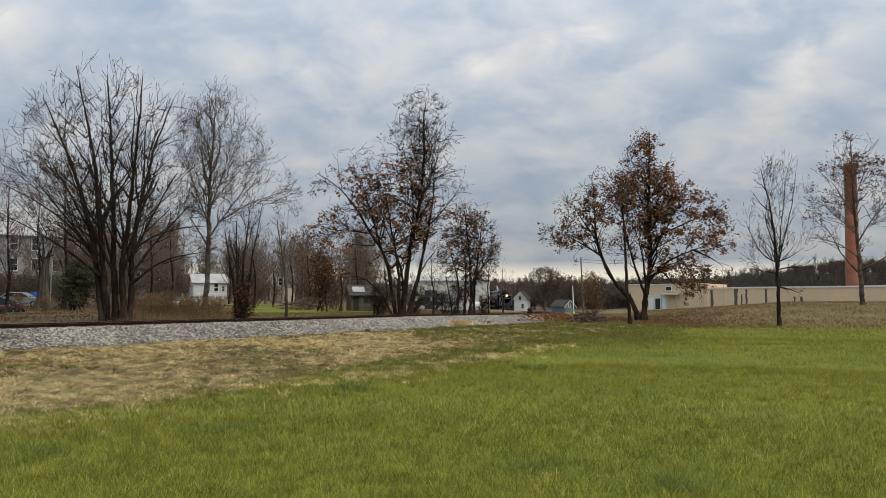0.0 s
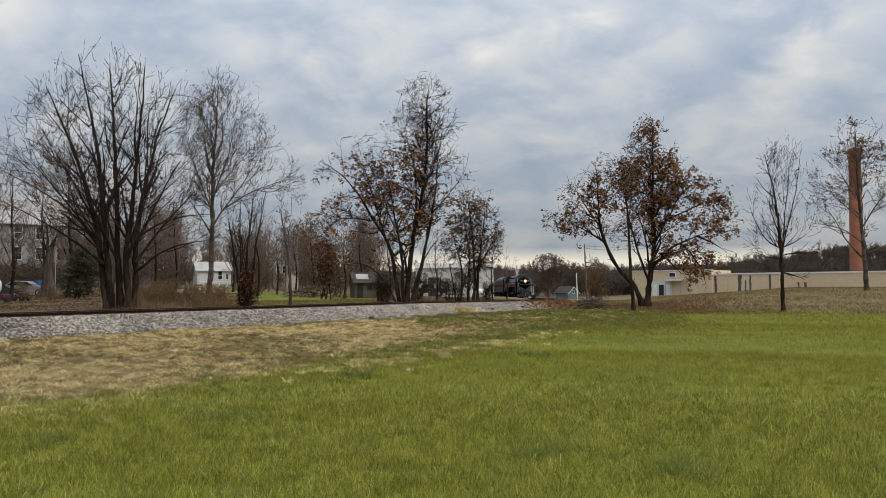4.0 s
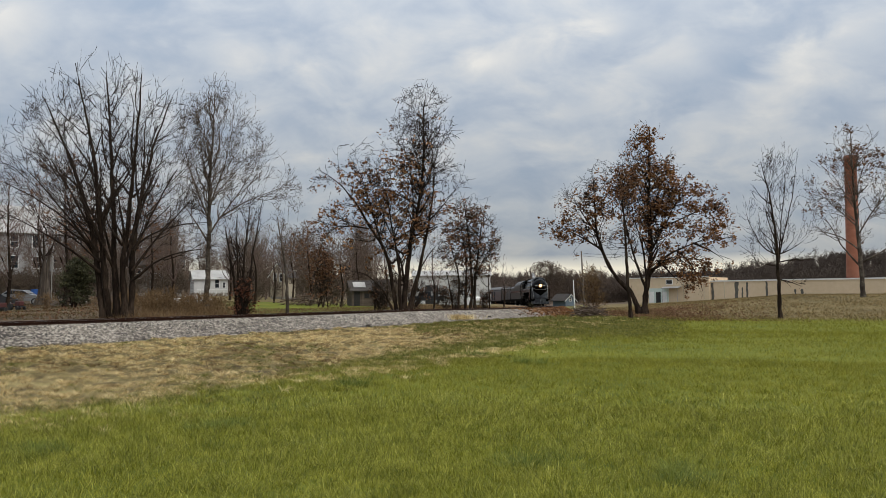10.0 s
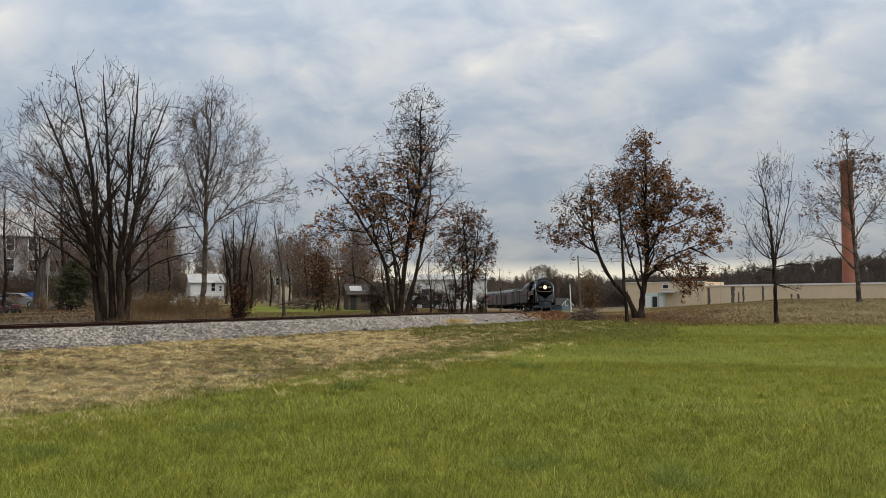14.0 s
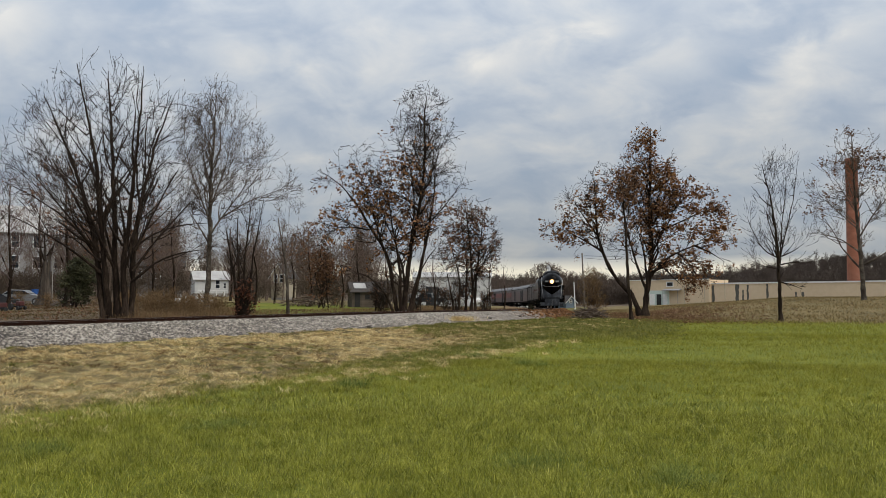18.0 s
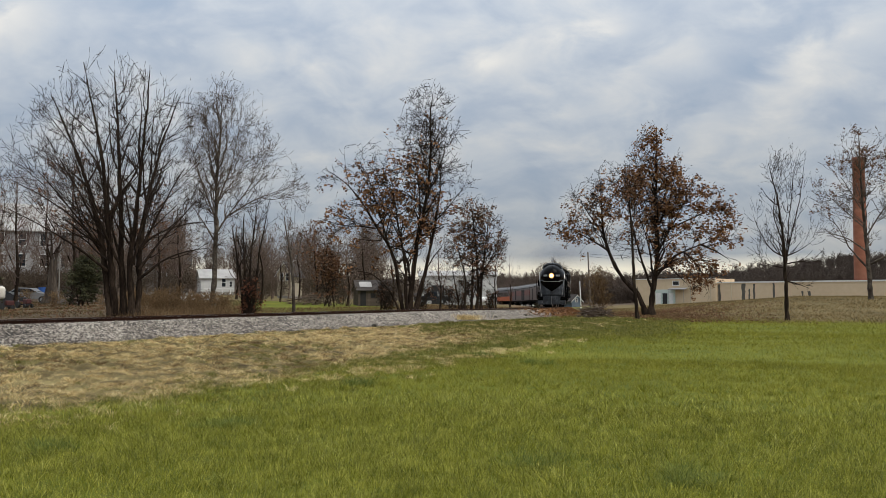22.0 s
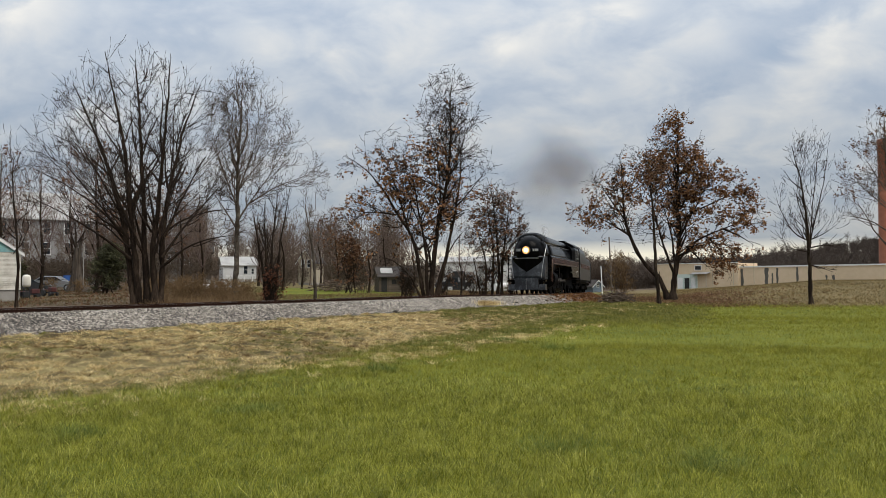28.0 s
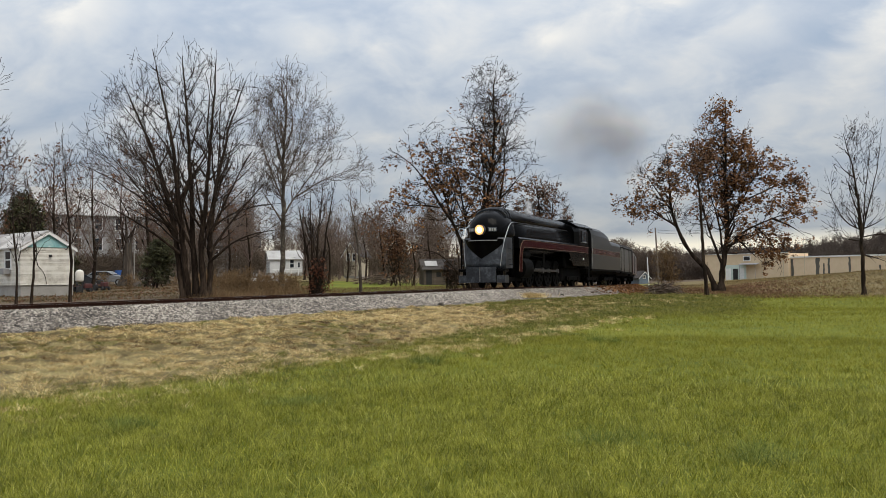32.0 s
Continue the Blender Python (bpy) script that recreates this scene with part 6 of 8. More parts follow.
        tussocks(name, x[ok], y[ok], 34, r.uniform(0.12, 0.34, k), r.uniform(0.06, 0.13, k), mat, label, sd, 2.0)
    # darker tufts of coarse grass
    tuft_spots = ((15.4, 8.5), (16.3, 8.2), (7.1, 8.7), (-12.7, 11.8), (-11.6, 11.7), (6.9, 22.4), (-4.5, 16.2), (-21.7, 10.3), (3.4, 25.0))
    c = np.array([standing(a, dd) for a, dd in tuft_spots])
    c = np.repeat(c, 5, axis=0) + r.normal(0, 0.15, (5 * len(tuft_spots), 3))
    tussocks("coarse_tufts", c[:, 0], c[:, 1], 80, r.uniform(0.13, 0.28, len(c)), r.uniform(0.12, 0.22, len(c)), M_TUFT, "coarse dark green tufts in the field", 8)
    # small unmown clumps all over the field
    for name, m, mat, label, sd in (("field_clumps", 420, M_BLADE, "taller clumps of yellow-green grass in the field", 64),):
        cx, cy, cd = scatter(m, 6.6, 17, -34, 32)
        ts, tq = track_coords(cx, cy)
        ok = tq > dry_edge(ts) + 0.5
        cx, cy = cx[ok], cy[ok]
        tussocks(name, cx, cy, 60, r.uniform(0.08, 0.22, len(cx)), r.uniform(0.09, 0.17, len(cx)), mat, label, sd)
    # long bent blades standing out of the nearest grass
    n = 18000
    x, y, d = scatter(n, 6.5, 15, -34, 32)
    ts, tq = track_coords(x, y)
    ok = (tq > dry_edge(ts) + 0.8) & (waves(x, y, 1.7, 93) + r.normal(0, 0.3, n) > -0.1)
    x, y, d = x[ok], y[ok], d[ok]
    blades("long_blades", np.column_stack([x, y, ground_height(x, y)]), r.uniform(0.09, 0.20, len(x)), np.full(len(x), 1.5), np.maximum(0.0026, d * 0.00026) * r.uniform(0.7, 1.3, len(x)), M_LONGBLADE, "long bent yellow-green blades in the near grass", 68)
    # short rough growth in the yard beyond the rails
    n = 42000
    az, d = np.radians(r.uniform(-31, -11.5, n)), np.sqrt(r.uniform(50 ** 2, 100 ** 2, n))
    x, y = d * np.sin(az), d * np.cos(az)
    ok = track_coords(x, y)[1] < -4.5
    x, y = x[ok], y[ok]
    h = 0.05 + 0.14 * np.clip(waves(x, y, 0.5, 71) + 0.5, 0, 1.3) * r.uniform(0.4, 1.4, len(x))
    blades("yard_grass", np.column_stack([x, y, ground_height(x, y)]), h, np.full(len(x), 1.2), np.full(len(x), 0.016), M_YARDBLADE, "rough brown-green growth in the yard", 66, fine=True)
    # fallen leaves under the oak
    n = 9000
    az, d = np.radians(r.normal(13.5, 3.2, n)), r.uniform(66, 104, n)
    x, y = d * np.sin(az), d * np.cos(az)
    V, F = leaf_quads(r, np.column_stack([x, y, ground_height(x, y) + 0.04]), 0.085, 0.3)
    tagged(new("fallen_leaves", fast_mesh("fallen_leaves", V, F, M_LEAFDULL)), "brown leaves fallen round the oak", "leaf litter", kind="stuff")
    # rough grass on the slope below the factory
    n = 52000
    az, d = np.radians(r.uniform(9.5, 33, n)), np.sqrt(r.uniform(67.5 ** 2, 135 ** 2, n)) + np.abs(r.normal(0, 1.5, n))
    x, y = d * np.sin(az), d * np.cos(az)
    h = 0.10 + 0.16 * np.clip(waves(x, y, 0.6, 33) + 0.4, 0, 1.2) * r.uniform(0.5, 1.4, n)
    blades("slope_grass", np.column_stack([x, y, ground_height(x, y)]), h, np.full(n, 1.2), np.full(n, 0.03), M_ROUGHBLADE, "rough brown-green grass on the slope", 14, fine=True)
    # leaves drifted over the ballast where the line bends away
    n = 9000
    st, qq = r.uniform(-72, -12, n), r.uniform(1.2, 5.5, n)
    keep = r.rand(n) < smooth(-st, 12, 30)
    st, qq = st[keep], qq[keep]
    hh = np.interp(st, S_TRACK, H_TRACK)
    x = np.interp(st, S_TRACK, X_TRACK) + qq * np.cos(hh)
    y = np.interp(st, S_TRACK, Y_TRACK) - qq * np.sin(hh)
    bedz = np.interp(st, S_TRACK, Z_TRACK) + np.interp(qq, [1.0, 1.62, 2.95], [-0.05, -0.05, -0.64])
    zz = np.where(qq < 2.95, bedz, ground_height(x, y) + 0.05)
    V, F = leaf_quads(r, np.column_stack([x, y, zz]), 0.09, 0.3)
    tagged(new("drifted_leaves", fast_mesh("drifted_leaves", V, F, M_LEAF)), "brown leaves drifted on the ballast", "leaf litter", kind="stuff")
    # leaves blown about the yard
    n = 3000
    az, d = np.radians(r.uniform(-31, -12, n)), np.sqrt(r.uniform(49 ** 2, 92 ** 2, n))
    x, y = d * np.sin(az), d * np.cos(az)
    ok = (track_coords(x, y)[1] < -3.2) & (waves(x, y, 0.4, 91) > -0.3)
    x, y = x[ok], y[ok]
    V, F = leaf_quads(r, np.column_stack([x, y, ground_height(x, y) + 0.06]), 0.075, 0.3)
    tagged(new("yard_leaves", fast_mesh("yard_leaves", V, F, M_LEAFDULL)), "dull brown leaves blown about the yard", "leaf litter", kind="stuff")
    # weeds along the far side of the line
    n = 60000
    st, qq = r.uniform(-60, 50, n), -2.9 - 14 * r.rand(n) ** 1.6
    hh = np.interp(st, S_TRACK, H_TRACK)
    x = np.interp(st, S_TRACK, X_TRACK) + qq * np.cos(hh)
    y = np.interp(st, S_TRACK, Y_TRACK) - qq * np.sin(hh)
    keep = waves(x, y, 0.4, 25) > -0.35 + 0.5 * (np.degrees(np.arctan2(x, y)) < -19)
    x, y = x[keep], y[keep]
    h = (0.22 + 0.45 * np.clip(waves(x, y, 0.35, 26) + 0.45, 0, 1.2)) * np.interp(np.degrees(np.arctan2(x, y)), [-30, -19, -17, -14, -11, -2, 2], [0.3, 0.35, 1.1, 1.1, 0.45, 0.4, 0.7]) * r.uniform(0.5, 1.3, len(x))
    blades("line_side_weeds", np.column_stack([x, y, ground_height(x, y)]), h, np.full(len(x), 0.7), np.full(len(x), 0.014), M_WEED, "dead brown weeds beyond the rails", 9, fine=True)


M_OLIVE = material("olive_rough_grass", [(0.055, 0.060, 0.011), (0.135, 0.136, 0.025), (0.27, 0.24, 0.065)], 0.75, scale=0.6, fine=3, bump=0, island=0.5, spread=0.6)
let_through(M_OLIVE, 0.35)
M_LONGBLADE = material("long_grass_blade", [(0.10, 0.112, 0.016), (0.235, 0.245, 0.03), (0.50, 0.48, 0.12)], 0.5, scale=1.5, fine=6, bump=0, island=0.7, spread=0.6)
let_through(M_LONGBLADE, 0.4)
M_TUFT = material("coarse_grass", [(0.055, 0.078, 0.016), (0.145, 0.18, 0.034), (0.27, 0.30, 0.065)], 0.7, scale=0.5, fine=4, bump=0, island=0.4)
M_ROUGHBLADE = material("rough_grass", [(0.078, 0.057, 0.021), (0.175, 0.126, 0.05), (0.29, 0.205, 0.093)], 0.8, scale=0.25, fine=3, bump=0, island=0.6, spread=0.6)
# Dead-grass brown, taken darker to stand for shaded hollows in the straw.
M_DEADGRASS = material("dead_brown_grass", [(0.06, 0.034, 0.014), (0.16, 0.098, 0.04), (0.30, 0.20, 0.09)], 0.85, scale=0.9, fine=3, bump=0, island=0.5, spread=0.5)
let_through(M_DEADGRASS, 0.35)
M_YARDBLADE = material("yard_growth", [(0.035, 0.026, 0.010), (0.095, 0.072, 0.028), (0.19, 0.13, 0.055)], 0.85, scale=0.25, fine=3, bump=0, island=0.6, spread=0.6)
let_through(M_YARDBLADE, 0.3)
let_through(M_ROUGHBLADE, 0.35)
let_through(M_TUFT, 0.4)
build_grass()
# ---------- vehicles and clutter ----------
M_SILVERCAR = material("silver_car_paint", [(0.17, 0.175, 0.18), (0.25, 0.255, 0.26)], 0.3, metal=0.3, scale=1, fine=12, bump=0)
M_DARKCAR = material("dark_car_paint", [(0.02, 0.021, 0.024), (0.045, 0.046, 0.05)], 0.18, scale=1, fine=12, bump=0)
M_TYRE = material("black_rubber", [(0.012, 0.012, 0.012), (0.03, 0.03, 0.03)], 0.9, scale=4, fine=30, bump=0.2)
M_REDPAINT = material("faded_red_paint", [(0.045, 0.011, 0.010), (0.09, 0.02, 0.017)], 0.5, scale=2, fine=20, bump=0.05)
M_BLUETARP = material("blue_plastic", [(0.02, 0.08, 0.30), (0.04, 0.13, 0.42)], 0.5, scale=3, fine=20, bump=0.2)
M_STICK = material("dead_stick", [(0.055, 0.037, 0.024), (0.14, 0.10, 0.068)], 0.95, scale=3, fine=20, bump=0.3, per_object=0.5)


def vehicle(name, m, label, paint, kind):
    """Sedan or pickup: shaped body, glazed cabin, four wheels, lamps. Its nose points along +x."""
    g = thing(name, m, label, "car" if kind == 'sedan' else "pickup")
    if kind == 'sedan':
        side = [(-2.2, 0.35), (2.2, 0.35), (2.25, 0.62), (2.0, 0.82), (1.05, 0.95), (0.35, 1.40), (-0.9, 1.43), (-1.55, 1.02), (-2.2, 0.95), (-2.27, 0.6)]
        glass = [(0.92, 0.98), (0.33, 1.34), (-0.85, 1.37), (-1.40, 1.02)]
    else:
        side = [(-2.6, 0.5), (2.5, 0.5), (2.55, 0.85), (2.4, 1.08), (1.2, 1.15), (0.65, 1.75), (-0.75, 1.78), (-0.85, 1.15), (-2.6, 1.12)]
        glass = [(1.05, 1.2), (0.6, 1.68), (-0.68, 1.70), (-0.74, 1.2)]
    rings = []
    for y, k in ((-0.88, 0.90), (-0.80, 1.0), (0.80, 1.0), (0.88, 0.90)):
        zc = 0.8
        rings.append([(x * (0.985 if k < 1 else 1), y, zc + (z - zc) * k) for x, z in side])
    part("body", loft(rings, smooth=False), paint, g)
    for sd in (-1, 1):
        part("window", prism(glass, sd * 0.875 - 0.012, sd * 0.875 + 0.012, 'y'), M_GLASS, g)
    top = glass[1]
    part("windscreen", loft([[(glass[0][0] + 0.06, y, glass[0][1] + 0.02), (top[0] + 0.06, y * 0.9, top[1] + 0.02), (top[0] + 0.04, y * 0.9, top[1]), (glass[0][0] + 0.04, y, glass[0][1])] for y in (-0.7, 0.7)], smooth=False), M_GLASS, g)
    for x in (-1.4, 1.4):
        for sd in (-1, 1):
            r = 0.32 if kind == 'sedan' else 0.38
            w = part("wheel", rod(bmesh.new(), (x, sd * 0.70, r), (x, sd * 0.90, r), r, 18), M_TYRE, g)
            part("rim", rod(bmesh.new(), (x, sd * 0.895, r), (x, sd * 0.915, r), r * 0.6, 14), M_SILVERCAR, w)
    for sd in (-1, 1):
        part("headlight", boxed(2.12 if kind == 'sedan' else 2.46, 2.28 if kind == 'sedan' else 2.58, sd * 0.6 - 0.14, sd * 0.6 + 0.14, 0.62 if kind == 'sedan' else 0.85, 0.76 if kind == 'sedan' else 1.0), M_TRIM, g)
    part("bumper", boxed(2.18 if kind == 'sedan' else 2.5, 2.32 if kind == 'sedan' else 2.64, -0.85, 0.85, 0.38, 0.55, bevel=0.03), M_GREYWALL, g)
    return g


def tractor(m, label):
    g = thing("garden_tractor", m @ Matrix.Scale(0.66, 4), label, "tractor")
    part("bonnet", boxed(0.1, 0.95, -0.28, 0.28, 0.45, 0.95, bevel=0.06), M_REDPAINT, g)
    part("chassis", boxed(-0.7, 0.95, -0.22, 0.22, 0.3, 0.46), M_DARKCAR, g)
    part("fender", boxed(-0.85, -0.15, -0.5, 0.5, 0.62, 0.72, bevel=0.04), M_REDPAINT, g)
    part("seat", boxed(-0.65, -0.3, -0.22, 0.22, 0.74, 0.86, bevel=0.04), M_TYRE, g)
    part("backrest", boxed(-0.7, -0.6, -0.22, 0.22, 0.86, 1.15, bevel=0.04), M_TYRE, g)
    part("steering_wheel", rod(bmesh.new(), (0.02, 0, 1.08), (0.04, 0, 1.12), 0.18, 14), M_TYRE, g)
    for x, r, wd in ((-0.5, 0.36, 0.26), (0.75, 0.22, 0.16)):
        for sd in (-1, 1):
            part("wheel", rod(bmesh.new(), (x, sd * 0.34, r), (x, sd * (0.34 + wd), r), r, 16), M_TYRE, g)
    return g


def pile(name, az, d, w, depth, h, count, label, seed, thick=0.03, length=1.6):
    r = random.Random(seed)
    g = thing(name, at_view(az, d, 0.0), label, "brush pile")
    for k in range(count):
        x, y = r.gauss(0, 0.42) * w / 2, r.gauss(0, 0.42) * depth / 2
        top = h * math.exp(-(2 * x / w) ** 2 - (2 * y / depth) ** 2)
        z = r.uniform(0.05, max(0.1, top))
        a, e = r.uniform(0, 6.28), r.gauss(0.05, 0.28)
        ln = length * r.uniform(0.5, 1.5)
        dv = Vector((math.cos(a) * math.cos(e), math.sin(a) * math.cos(e), math.sin(e))) * ln / 2
        c = Vector((x, y, z))
        mid = c + Vector((0, 0, r.uniform(-0.06, 0.1)))
        rr = thick * r.uniform(0.4, 1.4)
        bm = bmesh.new()
        rod(bm, c - dv, mid, rr, 5, rr * 0.85)
        rod(bm, mid, c + dv, rr * 0.85, 5, rr * 0.4)
        part("branch", bm, M_STICK, g)
    return g


def build_clutter():
    up = Matrix.Translation((0, 0, 0.02))
    vehicle("parked_sedan", at_view(-23.45, 93, 0) @ Matrix.Rotation(radians(-18), 4, 'Z'), "silver sedan parked on rough ground", M_SILVERCAR, 'sedan')
    vehicle("parked_sedan", at_view(-25.1, 92, 0) @ Matrix.Rotation(radians(15), 4, 'Z'), "dark sedan parked beside the silver one", M_DARKCAR, 'sedan')
    vehicle("pickup_truck", at_view(0.35, 128, 0) @ Matrix.Rotation(radians(170), 4, 'Z'), "dark pickup parked before the white workshop", M_DARKCAR, 'pickup')
    tractor(at_view(-24.75, 70, 0) @ Matrix.Rotation(radians(20), 4, 'Z'), "small faded red garden tractor in the weeds")
    tractor(at_view(-23.7, 72, 0) @ Matrix.Rotation(radians(-60), 4, 'Z'), "small red tractor beside the shed")
    # propane tank on its cradle
    g = thing("propane_tank", at_view(3.55, 126, 0), "white horizontal propane tank on feet", "tank")
    rings = []
    for k in range(11):
        a = -math.pi / 2 + math.pi * k / 10
        x = (0.75 if k > 5 else -0.75 if k < 5 else 0) + 0.45 * math.sin(a)
        rr = 0.45 * max(0.05, math.cos(a)) if k not in (4, 5, 6) else 0.45
        rings.append([(x, rr * math.cos(6.2832 * i / 16), 0.85 + rr * math.sin(6.2832 * i / 16)) for i in range(16)])
    part("vessel", loft(rings), M_TRIM, g)
    for x in (-0.6, 0.6):
        part("foot", boxed(x - 0.08, x + 0.08, -0.3, 0.3, 0.0, 0.45), M_CONCRETE, g)
    part("valve_dome", rod(bmesh.new(), (0, 0, 1.28), (0, 0, 1.45), 0.12, 10), M_TRIM, g)
    # upright white tank by the shed
    g = thing("water_tank", at_view(-24.93, 68, 0), "upright white plastic tank on a dark stand", "tank")
    rings = []
    for z, rr in ((0.80, 0.14), (0.84, 0.24), (0.95, 0.28), (1.45, 0.28), (1.58, 0.22), (1.64, 0.08)):
        rings.append([(rr * math.cos(6.2832 * i / 18), rr * math.sin(6.2832 * i / 18), z) for i in range(18)])
    part("vessel", loft(rings), M_OLDWHITE, g)
    part("lid", rod(bmesh.new(), (0, 0, 1.63), (0, 0, 1.69), 0.1, 12), M_GREYWALL, g)
    for x in (-0.2, 0.2):
        for y in (-0.2, 0.2):
            part("stand_leg", boxed(x - 0.03, x + 0.03, y - 0.03, y + 0.03, 0.0, 0.82), M_DARKCAR, g)
    # blue bin and broken trunk
    g = thing("blue_barrel", at_view(-22.75, 98, 0), "blue plastic barrel on a stack of blocks", "barrel")
    part("drum", rod(bmesh.new(), (0, 0, 0.62), (0, 0, 1.45), 0.42, 18), M_BLUETARP, g)
    part("hoop", rod(bmesh.new(), (0, 0, 1.0), (0, 0, 1.05), 0.44, 18), M_BLUETARP, g)
    part("block", boxed(-0.45, 0.45, -0.4, 0.4, 0.0, 0.62, bevel=0.03), M_CONCRETE, g)
    plant("old_trunk", -22.3, 86, "thick old trunk with shaggy peeling bark", 71,
          [[(-0.4, 0, 0), (-0.15, 0, 1.6), (0.0, 0, 4.2), (-0.2, 0, 6.5)], [(0.35, 0, 0), (0.2, 0.1, 1.8), (0.3, 0, 4.4), (0.8, 0, 6.2)], [(0, 0.2, 0), (0.0, 0.2, 2.5)]],
          [(0.2, 0, 6.6, 2.0, 1.8, 2.4)], base=0.34, gaps=(0.4, 0.4, 0.4), reaches=(2.0, 1.0, 0.6), tip=0.010, bark=M_OLDBARK, flare=1.9, low=3.0)
    # brush piles
    pile("brush_pile", 10.45, 69, 2.5, 2.0, 0.95, 120, "heap of cut branches at the field's edge", 3, 0.035, 1.7)
    pile("brush_pile", -7.3, 92, 4.5, 2.0, 1.0, 60, "brown heap of brush on the lawn", 4, 0.05, 1.8)
    pile("wood_pile", -20.4, 82, 4.0, 1.6, 0.8, 60, "tumbled firewood and scrap timber", 5, 0.06, 0.9)
    pile("wood_pile", -17.6, 84, 4.0, 1.6, 0.8, 50, "tumbled firewood and scrap timber", 6, 0.06, 0.9)
    # loose scrap: boxes, boards and bags
    r = random.Random(15)
    for k in range(44):
        az, d = r.uniform(-22.4, -12.8), r.uniform(79, 92)
        if k < 14:
            az, d = r.uniform(-14.6, -13.3), r.uniform(100, 112)
        s = r.uniform(0.12, 0.4)
        m = at_view(az, d, 0.0) @ Matrix.Rotation(r.uniform(0, 3), 4, 'Z')
        g = part("scrap", box(bmesh.new(), -s, s, -s * 0.6, s * 0.6, 0.0, s * r.uniform(0.5, 1.6), 0.03), r.choice([M_TRIM, M_TRIM, M_CONCRETE, M_GREYWOOD, M_CARSCRAP]))
        g.matrix_world = m
        tagged(g, r.choice(["discarded box lying among weeds", "discarded crate lying among weeds"]), "scrap", "scrap in the yard")
    # dark lumps on the ballast: spikes plates and a short board
    for s, q, ln in ((9.0, 2.7, 0.75), (-8.0, 2.4, 0.45), (-16.0, 2.3, 0.5)):
        p = on_track(s, q, -0.15 + (q - 1.62) / 1.38 * (bed_foot(s) + 0.15) + 0.03)
        h = float(np.interp(s, S_TRACK, H_TRACK))
        g = part("tie_fragment", box(bmesh.new(), -0.10, 0.10, -ln / 2, ln / 2, -0.05, 0.09, 0.02), M_TIE)
        g.matrix_world = Matrix.Translation(p) @ Matrix.Rotation(-h + 0.5, 4, 'Z')
        tagged(g, "broken piece of old sleeper on the ballast", "timber")
    # straw clump growing in the ballast
    rs = np.random.RandomState(3)
    n = 900
    c = on_track(-2.0, 2.5, -0.5)
    P = np.column_stack([c.x + rs.normal(0, 0.45, n), c.y + rs.normal(0, 0.45, n), np.full(n, c.z - 0.08)])
    blades("straw_clump", P, rs.uniform(0.15, 0.4, n), np.full(n, 0.9), np.full(n, 0.012), M_STRAW, "pale dry grass clump growing in the ballast", 10)
    # overhead wires
    a = standing(10.2, 165) + Vector((0, 0, 9.6))
    e = standing(16.0, 150) + Vector((0, 0, 9.2))
    g = thing("overhead_wire", Matrix(), "thin dark overhead wires", "wire")
    for p, q in ((a, e),):
        for off in (0.0, -0.5):
            pts = [p.lerp(q, t) + Vector((0, 0, off - 3.2 * t * (1 - t))) for t in np.linspace(0, 1, 12)]
            part("wire", pipe(pts, 0.02, 4), M_DARK, g)


M_OLDBARK = material("shaggy_old_bark", [(0.018, 0.013, 0.009), (0.05, 0.038, 0.028), (0.13, 0.105, 0.082)], 0.95, scale=2.0, fine=9, bump=1.0, spread=0.3, stretch=(1.6, 1.6, 0.12))
M_CARSCRAP = material("rust_brown_scrap", [(0.09, 0.04, 0.02), (0.18, 0.09, 0.05)], 0.9, scale=3, fine=20, bump=0.2)
build_clutter()

# ---------- the train ----------
M_BLACK = material("gloss_black_paint", [(0.0012, 0.0012, 0.0013), (0.003, 0.003, 0.0033)], 0.20, scale=1.2, fine=20, bump=0.02)
M_SOOT = material("sooty_black_iron", [(0.0012, 0.0012, 0.0012), (0.004, 0.0037, 0.0034)], 0.75, metal=0.0, scale=2.5, fine=24, bump=0.15)
# Pale mottling in the grey stands in for reflections on the glossy shield.
M_SHIELD = material("graphite_grey_paint", [(0.008, 0.0085, 0.0098), (0.028, 0.031, 0.036), (0.105, 0.112, 0.124)], 0.30, scale=1.7, fine=9, bump=0.05, spread=0.4)
M_MAROON = material("maroon_paint", [(0.019, 0.0018, 0.0026), (0.031, 0.0032, 0.0045)], 0.25, scale=1.2, fine=18, bump=0.02)
M_GOLD = material("dull_gold_stripe", [(0.13, 0.075, 0.05), (0.20, 0.125, 0.085)], 0.5, metal=0.3, scale=4, fine=30, bump=0)
M_GOLDDIM = material("worn_gold_letter", [(0.06, 0.022, 0.015), (0.09, 0.034, 0.022)], 0.6, scale=4, fine=30, bump=0)
M_SILVER = material("polished_handrail", [(0.36, 0.36, 0.355), (0.5, 0.5, 0.49)], 0.3, metal=0.9, scale=4, fine=30, bump=0)
M_STEEL = material("bright_rod_steel", [(0.07, 0.066, 0.062), (0.17, 0.165, 0.16)], 0.4, metal=0.9, scale=4, fine=30, bump=0.05)
M_TENDER = material("satin_black_tank", [(0.003, 0.003, 0.0032), (0.0085, 0.0082, 0.008)], 0.34, scale=0.8, fine=14, bump=0.02)
M_COAL = material("lump_coal", [(0.008, 0.008, 0.009), (0.03, 0.03, 0.032)], 0.5, scale=5, fine=14, bump=0.9)
M_CARMAROON = material("tuscan_red_car_paint", [(0.13, 0.032, 0.026), (0.19, 0.052, 0.042)], 0.42, scale=0.6, fine=12, bump=0.03, coat=0.2)
